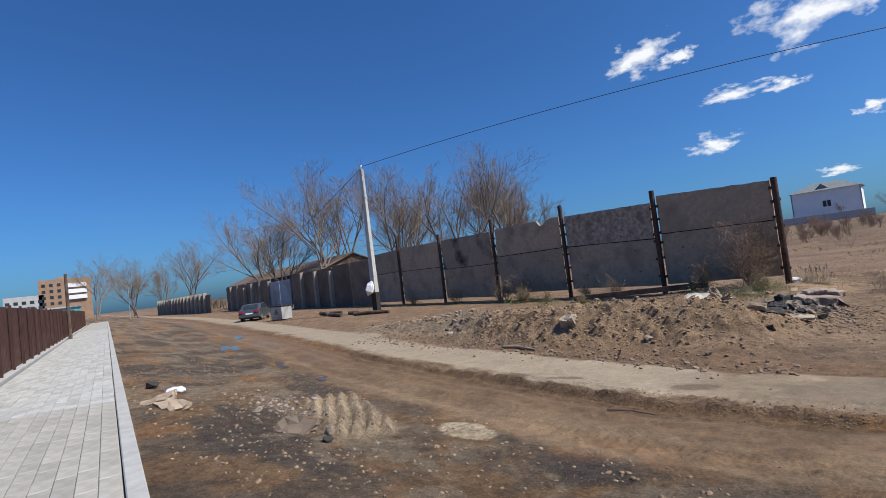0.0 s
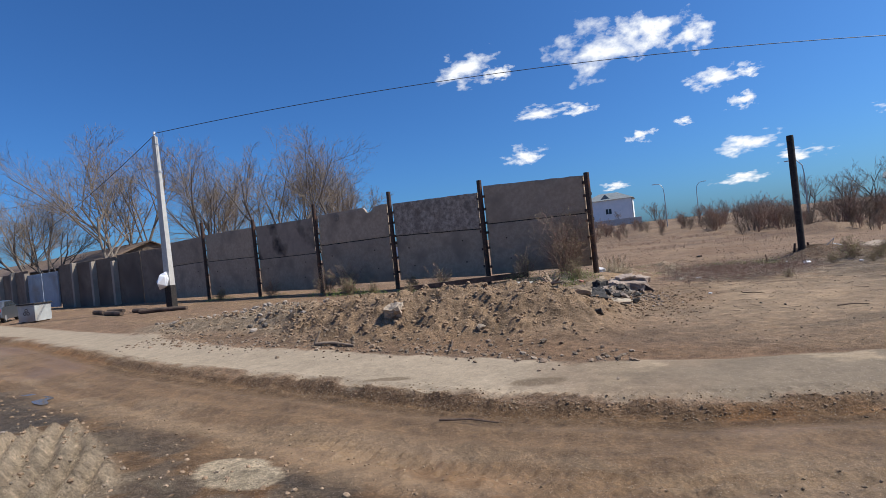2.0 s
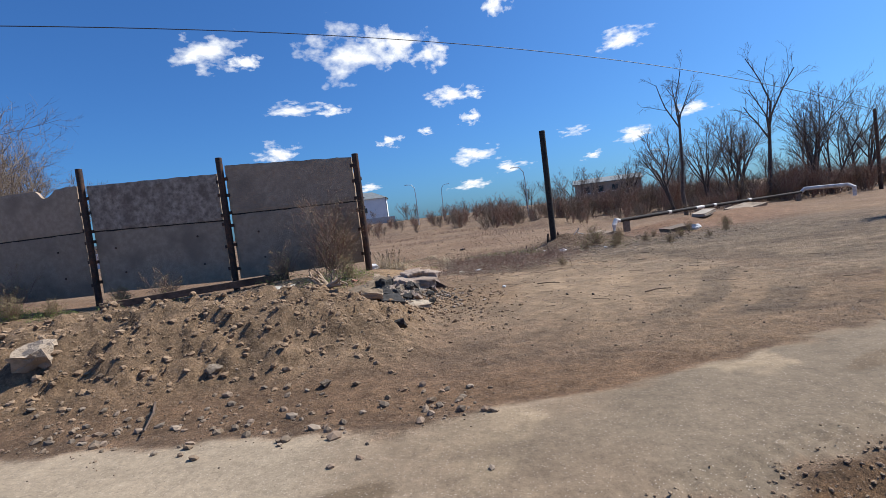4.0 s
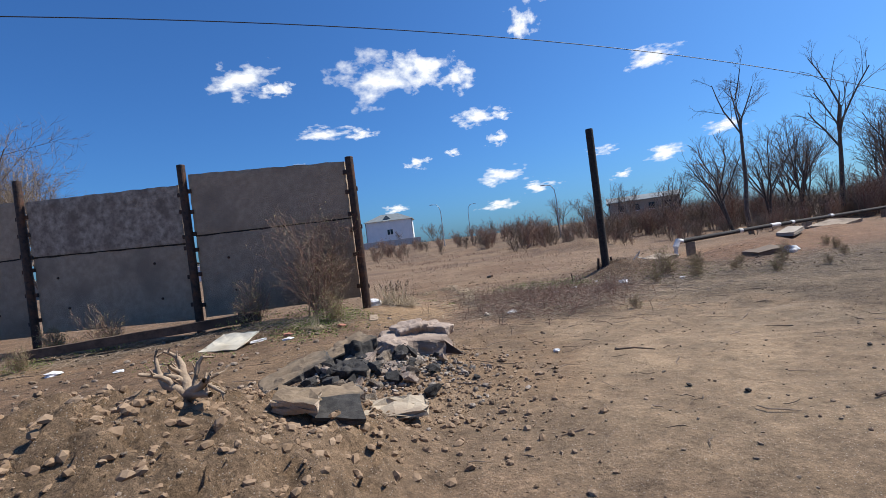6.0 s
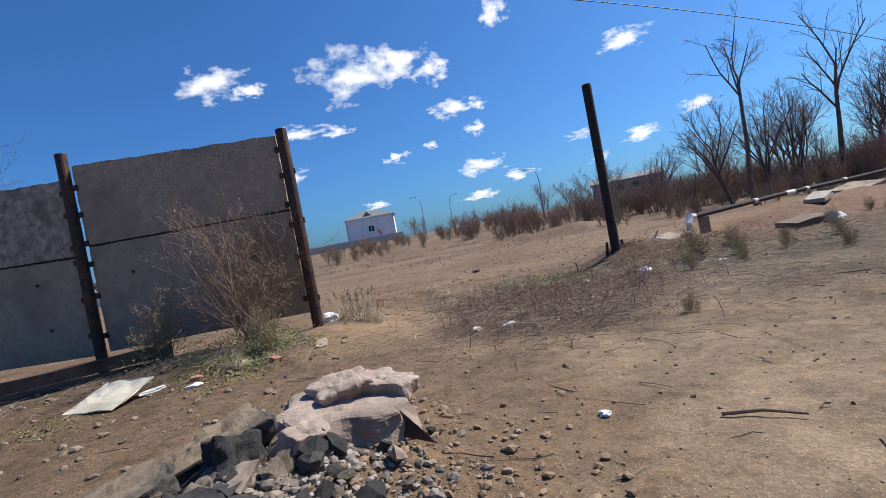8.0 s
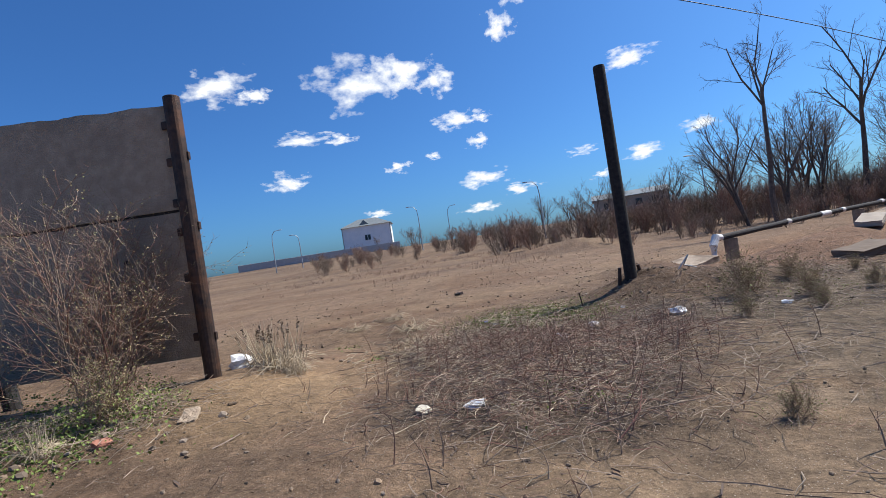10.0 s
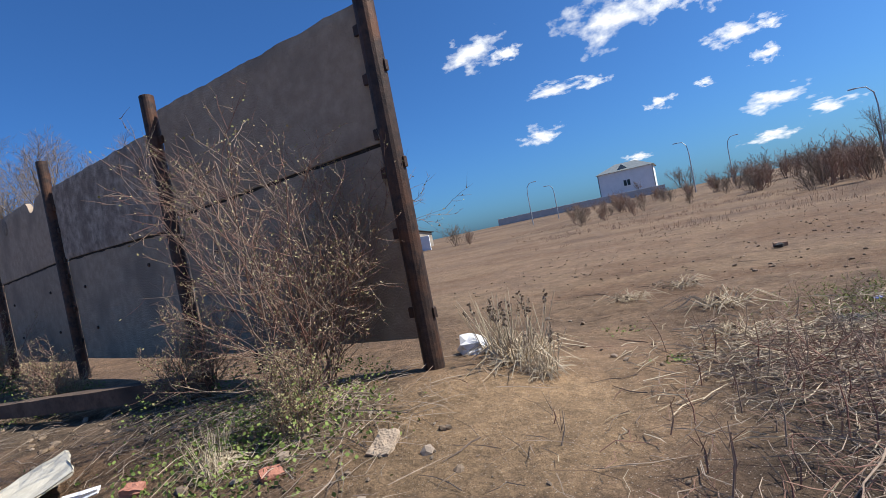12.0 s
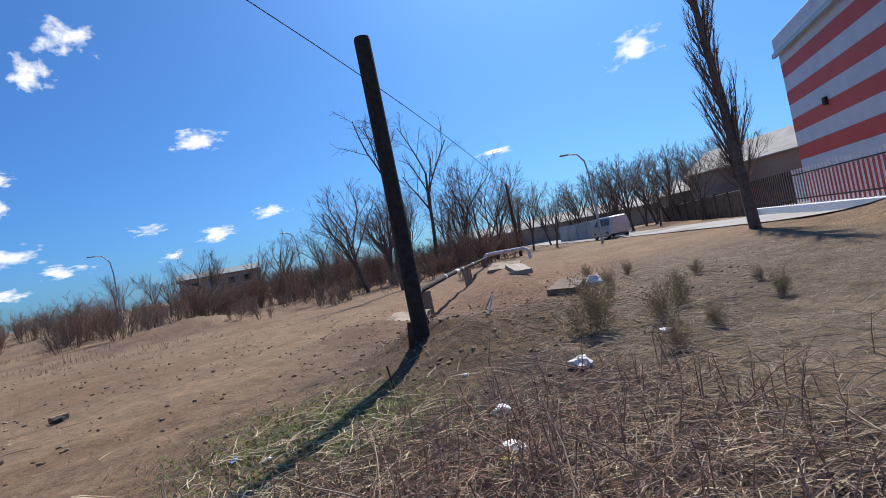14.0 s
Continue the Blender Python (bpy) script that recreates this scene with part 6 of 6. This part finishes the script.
plate("paving_fragment", "tan slab fragment below the rubble", [(-0.25, -0.16), (0.25, -0.18), (0.22, 0.17), (-0.22, 0.16)], 0.1, CONC_LT, E3(2.3, -8.6, g(2.3, -8.6) + 0.02, 8, 8, 35), 7, rough=0.02, top=DUSTY)
plate("paving_fragment", "tan slab fragment below the rubble", [(-0.16, -0.12), (0.17, -0.13), (0.15, 0.13), (-0.17, 0.12)], 0.1, CONC_LT, E3(2.33, -9.4, g(2.33, -9.4) + 0.0, 8, 12, 10), 8, rough=0.02, top=DUSTY)
plate("bark_sheet", "curled pale sheet lying below the rubble", [(-0.34, -0.16), (0.26, -0.2), (0.34, 0.1), (-0.28, 0.2)], 0.015, BARKSHEET, E3(2.85, -8.6, g(2.85, -8.6) + 0.06, 8, 6, 25), 9, "sheet", 0.045)
plate("steel_offcut", "rusty triangular steel offcut in the rubble", [(-0.02, -0.02), (0.5, 0.0), (0.05, 0.16)], 0.012, RUST, E3(2.95, -6.2, g(2.95, -6.2) + 0.05, 70, 0, -40), 10, "steel scrap", 0.004)
plate("heap_stone", "squarish pale stone block lying on the heap", [(-0.2, -0.14), (0.2, -0.15), (0.19, 0.14), (-0.18, 0.14)], 0.2, CONC_LT, E3(-1.05, -12.0, g(-1.05, -12.0) - 0.02, 20, -8, 15), 11, "stone")
plate("asphalt_slab", "grey concrete fragment on the roadside bank", [(-0.3, -0.2), (0.35, -0.2), (0.3, 0.2), (-0.25, 0.2)], 0.09, CONC_BROWN, E3(-0.25, -19.55, g(-0.25, -19.55), 20, 5, 25), 12)
plate("paving_fragment", "grey slab fragment on the roadside bank", [(-0.4, -0.14), (0.3, -0.18), (0.4, 0.1), (-0.3, 0.18)], 0.06, CONC, E3(-2.9, -20.75, g(-2.9, -20.75) + 0.02, 10, 5, 20), 13)
plate("paving_fragment", "grey slab fragment on the roadside bank", [(-0.3, -0.14), (0.3, -0.18), (0.3, 0.1), (-0.3, 0.18)], 0.06, CONC, E3(-3.5, -20.9, g(-3.5, -20.9) + 0.04, 14, -15, 70), 14)
for k, (x, y, s) in enumerate(((-5.9, -20.75, 0.17), (-0.9, -19.9, 0.1), (0.25, -19.2, 0.12), (0.6, -19.4, 0.09), (-1.9, -19.6, 0.1), (6.5, -17.2, 0.1), (3.0, -10.6, 0.12), (1.0, -11.9, 0.1), (2.4, -12.2, 0.08), (0.2, -8.2, 0.16), (-0.3, -8.0, 0.12), (-1.2, -8.6, 0.1), (2.95, 9.0, 0.12), (5.6, 9.6, 0.06))):
    ob = new("field_stone", CH[(k * 5 + 1) % 12])
    ob.matrix_world = Matrix.Translation((x, y, g(x, y) + s * 0.4)) @ Matrix.Rotation(k * 1.3, 4, "Z") @ Matrix.Diagonal((s, s, s * 0.8, 1))
    tagged(ob, "loose stone lying on the bare earth", "stone", "loose stones")

# root, beam, sheet, branch
m, m2 = Mesh(), Mesh()
rt = dict(rk=(0.65, 0.6), wander=0.3, lift=0.0, levels=2, split=9, kids=(3, 2), **{"from": (0.1, 0.2)}, angle=(60, 50), ratio=(0.7, 0.5), rmin=0.012)
rnd = random.Random(13)
for d in ((-0.3, 0.1, 1.0), (0.9, -0.2, 0.25), (0.5, 0.4, 0.5), (-0.6, -0.4, 0.3)):
    grow(m, m2, Vector((0, 0, 0.0)), Vector(d), 0.36, 0.045, 0, rnd, rt)
single("tree_root", m, DEADWOOD, "bleached twisted tree root lying on the heap", "root", smooth=True, m=T(1.75, -9.85, g(1.75, -9.85)))
m = Mesh()
bx0, by0, bx1, by1 = -2.5, -1.2, -8.4, -2.4
L = math.hypot(bx1 - bx0, by1 - by0)
nrm = 12
for k in range(nrm + 1):
    u = k / nrm
    w = 0.11 + 0.012 * noise.noise((u * 9, 0, 0))
    x = L * u
    for sy, sz in ((-1, 0), (1, 0), (1, 1), (-1, 1)):
        m.v.append(Vector((x, sy * w + 0.03 * noise.noise((u * 5, sy, 3)), sz * 0.22 + 0.02 * noise.noise((u * 7, sz, sy)))))
for k in range(nrm):
    for s in range(4):
        i, j = 4 * k + s, 4 * k + (s + 1) % 4
        m.f.append((i, j, j + 4, i + 4))
m.f += [(3, 2, 1, 0), tuple(4 * nrm + s for s in range(4))]
ang = math.atan2(by1 - by0, bx1 - bx0)
single("timber_beam", m, WOOD, "old dark railway-sleeper beam lying before the fence", "beam", m=Matrix.Translation((bx0, by0, g(bx0, by0) + 0.07)) @ Matrix.Rotation(ang, 4, "Z") @ Matrix.Rotation(-math.atan2(g(bx1, by1) - g(bx0, by0), L), 4, "Y"))
plate("cardboard_sheet", "dirty cream sheet lying on the ground", [(-0.55, -0.35), (0.5, -0.4), (0.55, 0.35), (-0.45, 0.42)], 0.012, CARD, E3(-2.25, -3.05, g(-2.25, -3.05) + 0.12, 18, -2, -10), 21, "sheet", 0.02)
m, m2 = Mesh(), Mesh()
m.tube([Vector((0, 0, 0.04)), Vector((0.5, 0.05, 0.06)), Vector((1.2, -0.02, 0.03))], [0.035, 0.03, 0.02], 7)
m.tube([Vector((0.02, 0, 0.04)), Vector((0.12, 0.08, 0.3))], [0.035, 0.02], 6)
single("branch", m, DEADWOOD, "broken pale branch at the foot of the heap", "branch", m=T(-2.6, -13.0, g(-2.3, -13.0), 0))
for x, y, tn, L in ((5.3, -6.3, -20, 0.5), (6.9, -8.6, 15, 0.5), (2.6, -15.9, 10, 0.7), (0.6, -12.4, -60, 0.9)):
    m = Mesh()
    m.tube([Vector((0, 0, 0.02)), Vector((L / 2, 0.03, 0.035)), Vector((L, 0, 0.02))], [0.014, 0.012, 0.007], 6)
    single("stick", m, WOOD, "dark dry stick lying on bare earth", "stick", "sticks", m=T(x, y, g(x, y), tn))


# ---- litter ----
def crumple(name, label, x, y, s, material, seed, cat="litter", flat=0.5):
    rnd = random.Random(seed)
    bm = bmesh.new()
    bmesh.ops.create_icosphere(bm, subdivisions=2, radius=1)
    for v in bm.verts:
        v.co *= rnd.uniform(0.6, 1.2)
        v.co.z *= flat
    me = bpy.data.meshes.new(name)
    bm.to_mesh(me)
    bm.free()
    me.materials.append(material)
    ob = new(name, me)
    ob.matrix_world = T(x, y, g(x, y) + s * flat * 0.5, seed * 50, s)
    return tagged(ob, label, cat, "litter")


crumple("plastic_bag", "crumpled white plastic bag behind the end post", 0.0, 0.75, 0.2, WHITEPL, 1, "plastic bag", 0.8)
crumple("plastic_cup", "small white plastic scrap on bare earth", 4.57, -5.94, 0.055, WHITEPL, 2)
crumple("foam_block", "white foam block lying in dry weeds", 7.1, 1.4, 0.13, WHITEPL, 3, flat=0.7)
crumple("wrapper", "crumpled yellow and white wrapper in the brushwood", 5.03, 0.63, 0.075, YELLOW, 4)
crumple("wrapper", "crumpled white wrapper in the brushwood", 5.15, 0.72, 0.1, WHITEPL, 5)
crumple("wrapper", "crumpled white wrapper in the brushwood", 5.75, 1.35, 0.1, WHITEPL, 6)
crumple("wrapper", "blue wrapper on the green grass", 3.96, 3.15, 0.05, BLUE, 7)
crumple("wrapper", "white scrap on the green grass", 4.15, 2.85, 0.045, WHITEPL, 8)
crumple("wrapper", "white scrap on bare earth near the lone post", 6.56, 2.67, 0.05, WHITEPL, 9)
crumple("plastic_bag", "flattened white plastic bag in the brushwood", 3.95, -1.85, 0.12, WHITEPL, 10, "plastic bag", 0.35)
crumple("paper", "pale crumpled paper in the brushwood", 3.4, -1.85, 0.1, CARD, 11)
crumple("paper", "white paper scrap beside the cream sheet", -0.95, -2.9, 0.12, WHITEPL, 12, flat=0.3)
crumple("paper", "white paper scrap before the beam", -3.6, -4.6, 0.1, WHITEPL, 13, flat=0.3)
crumple("plastic_bag", "dirty white bag before the beam", -5.5, -4.2, 0.16, WHITEPL, 14, "plastic bag", 0.4)
crumple("wrapper", "white scrap in the dry weeds", 8.6, 1.1, 0.08, WHITEPL, 15)
plate("brick_fragment", "red brick fragment on bare earth", [(-0.09, -0.06), (0.1, -0.05), (0.06, 0.06), (-0.08, 0.05)], 0.06, REDBRICK, E3(-1.1, -2.6, g(-1.1, -2.6), 8, 5, 30), 41, "brick", 0.008)
plate("brick_fragment", "red brick fragment on bare earth", [(-0.08, -0.05), (0.08, -0.05), (0.07, 0.05), (-0.08, 0.06)], 0.06, REDBRICK, E3(0.0, -2.1, g(0.0, -2.1), 20, 5, 70), 42, "brick", 0.008)
plate("slab_fragment", "small grey concrete fragment below the bush", [(-0.1, -0.12), (0.1, -0.13), (0.09, 0.12), (-0.08, 0.13)], 0.05, CONC, E3(0.6, -1.5, g(0.6, -1.5), 20, 0, 15), 43, "slab", 0.01)
plate("foam_strip", "long white foam strip lying on bare earth", [(-0.2, -0.05), (0.2, -0.06), (0.2, 0.05), (-0.18, 0.06)], 0.05, WHITEPL, E3(-1.7, -2.85, g(-1.7, -2.85), 0, 0, 60), 44, "foam", 0.008)
crumple("foil", "shiny blue-white scrap in the rubble", 2.1, -7.4, 0.06, BLUE, 16)
crumple("plastic_bag", "white bag on the roadside bank", -5.0, -20.4, 0.2, WHITEPL, 17, "plastic bag", 0.4)
m = Mesh()
m.tube([Vector((0, 0, -0.1)), Vector((-0.05, 0.02, 0.3))], [0.014, 0.012], 7)
single("stake", m, RUST, "short dark stake in the grass", "stake", m=T(5.95, 3.3, g(5.95, 3.3)))
m = Mesh()
m.box((-0.13, -0.06, 0), (0.13, 0.06, 0.1), bev=0.01)
single("brick", m, BRICKWALL, "dark brick lying in the open field", "brick", m=T(2.96, 9.2, g(2.96, 9.2), 20))
for x, y, tn in ((7.9, -7.0, 10), (6.1, -8.2, 40), (5.68, -7.94, 70)):
    m = Mesh()
    m.rock((0, 0, 0.015), 0.035)
    single("dark_lump", m, ASPH, "small dark lump on bare earth", "stone", "dark lumps", m=T(x, y, g(x, y), tn))

# ---- heating pipe and trench covers ----
PA, PB = Vector((11.3, 9.4, 0.48)), Vector((29.4, 23.9, 0.52))
t = thing("heating_pipe", "long dark insulated pipe with white wrapping, laid above a trench", "pipe")
m = Mesh()
m.tube([PA, PA.lerp(PB, 0.3) + Vector((0, 0, 0.05)), PA.lerp(PB, 0.7), PB], [0.095, 0.095, 0.1, 0.1], 12)
part("pipe_run", m, PIPEBLACK, t)
for u, w in ((0.33, 0.9), (0.2, 0.3), (0.42, 0.3), (0.62, 0.4)):
    m = Mesh()
    a = PA.lerp(PB, u) + Vector((0, 0, 0.04))
    m.tube([a, a + (PB - PA).normalized() * w], [0.11, 0.108], 12)
    part("wrapping", m, WRAP, t, "torn white wrapping")
m = Mesh()
m.tube([PB, PB + Vector((0.25, 0.0, 0.22)), PB + Vector((0.6, -0.5, 0.24)), PB + Vector((1.9, -2.3, 0.2)), PB + Vector((2.1, -2.6, 0.0)), PB + Vector((2.1, -2.6, -0.7))], [0.13, 0.15, 0.14, 0.14, 0.14, 0.13], 12)
part("elbow", m, WRAP, t, "white wrapped pipe bend")
m = Mesh()
m.tube([PA + Vector((0.1, 0.1, 0.0)), PA + Vector((-0.12, -0.1, 0.04)), PA + Vector((-0.28, -0.24, -0.2)), PA + Vector((-0.3, -0.26, -0.6))], [0.11, 0.125, 0.12, 0.11], 12)
part("bend", m, WRAP, t, "torn white wrapping on the pipe's lower bend")
for u in (0.03, 0.5, 0.97):
    m = Mesh()
    a = PA.lerp(PB, u)
    m.box((a.x - 0.15, a.y - 0.15, g(a.x, a.y) - 0.3), (a.x + 0.15, a.y + 0.15, a.z - 0.08))
    part("support", m, CONC_LT, t)


def cover(x, y, z, tn, sx, sy, material, label, seed):
    plate("trench_cover", label, [(-sx, -sy), (sx, -sy), (sx, sy), (-sx, sy)], 0.16, material, E3(x, y, z, 4, -5, tn), seed, "slab", 0.015)


cover(9.9, 8.3, g(9.9, 8.3) + 0.02, 40, 0.8, 0.5, CONC_LT, "pale concrete trench cover slab tilted on earth", 31)
cover(19.9, 13.6, g(19.9, 13.6) - 0.02, 35, 1.1, 0.7, CONC_LT, "pale concrete slab on the trench bank", 32)
cover(15.6, 9.2, g(15.6, 9.2) + 0.05, 50, 0.9, 0.3, OLDWALL, "brown concrete block beside the trench", 33)
cover(12.7, 5.3, g(12.7, 5.3) + 0.02, 20, 0.6, 0.35, CONC_BROWN, "dark earth-stained concrete lump", 34)
crumple("plastic_bag", "white bag beside a concrete lump", 13.4, 5.0, 0.25, WHITEPL, 18, "plastic bag", 0.7)
m = Mesh()
m.tube([Vector((0, 0, 0.1)), Vector((0.25, 0.1, 0.35)), Vector((0.2, 0.25, 0.15)), Vector((0.5, 0.4, 0.05))], [0.014] * 4, 6)
single("bent_rod", m, GALV, "bent pale metal rod in the post mound", "rod", m=T(7.9, 3.4, g(7.9, 3.4)))

# ---- puddles ----
def puddle(x, y, rx, ry, tn, seed):
    m = Mesh()
    rnd = random.Random(seed)
    n = 26
    zz = min(g(x, y), g(x + rx * 0.5, y), g(x - rx * 0.5, y)) + 0.012
    m.v.append(Vector((0, 0, 0)))
    for k in range(n):
        a = 6.2832 * k / n
        q = 0.75 + 0.5 * noise.noise((math.cos(a) * 1.3, math.sin(a) * 1.3, seed))
        m.v.append(Vector((rx * q * math.cos(a), ry * q * math.sin(a), 0)))
    m.f += [(0, 1 + k, 1 + (k + 1) % n) for k in range(n)]
    single("puddle", m, WATER, "shallow muddy puddle in the track", "puddle", "puddles", m=T(x, y, zz, tn))


puddle(-16.5, -16.6, 2.2, 0.5, -8, 1)
puddle(-9.0, -17.0, 1.3, 0.3, -5, 2)
puddle(-23, -14.5, 1.6, 0.4, -10, 3)
puddle(-5.5, -17.1, 0.9, 0.22, -5, 4)


# ---- clouds: flat self-glowing cards far off ----
def cloud(az, el, w, h, seed):
    d = 1500.0
    a, e = radians(az), radians(el)
    c = Vector((4 + d * math.cos(a) * math.cos(e), -12 + d * math.sin(a) * math.cos(e), 1.5 + d * math.sin(e)))
    m = Mesh()
    m.v += [Vector((-1, -1, 0)), Vector((1, -1, 0)), Vector((1, 1, 0)), Vector((-1, 1, 0))]
    m.f.append((0, 1, 2, 3))
    ob = single("cloud", m, CLOUD, "small white fair-weather cloud in the sky", "cloud", "clouds", "backdrop")
    ob.matrix_world = look(c, (4, -12, 1.5)) @ Matrix.Rotation(math.pi, 4, "Y") @ Matrix.Diagonal((d * math.tan(radians(w / 2)), d * math.tan(radians(h / 2)), 1, 1))


CLOUDS = ((118.2, 20.0, 9, 5), (114.6, 19.0, 4, 2.5), (103.4, 19.6, 12.5, 8), (98, 20.2, 8, 6), (94, 18.6, 6.5, 4.5), (92.5, 14.2, 6.5, 3.6), (89.5, 14.0, 3.5, 1.8), (90.2, 11.4, 4, 2.6), (110.3, 14.2, 8, 2.6), (105.8, 13.8, 4.5, 2),
          (112.5, 9.6, 6, 3.2), (99.9, 9.9, 4, 2.2), (95.6, 10.6, 3, 1.2), (90.3, 7.2, 7.5, 3.0), (86.0, 5.4, 6, 2.0), (79.1, 8.2, 5.5, 1.8), (72.6, 7.0, 5.5, 2.4), (77.1, 5.4, 3.5, 1.4), (67, 8.6, 5, 2),
          (72.8, 16.8, 7, 3.5), (85.9, 22.8, 4.5, 4.5), (91, 4.0, 6, 2.0), (24, 17.3, 8, 4.5), (82.7, 26, 6, 5), (103, 5.0, 4, 1.4), (40.5, 10.5, 5, 1.5))
for k, c in enumerate(CLOUDS):
    cloud(*c, k)
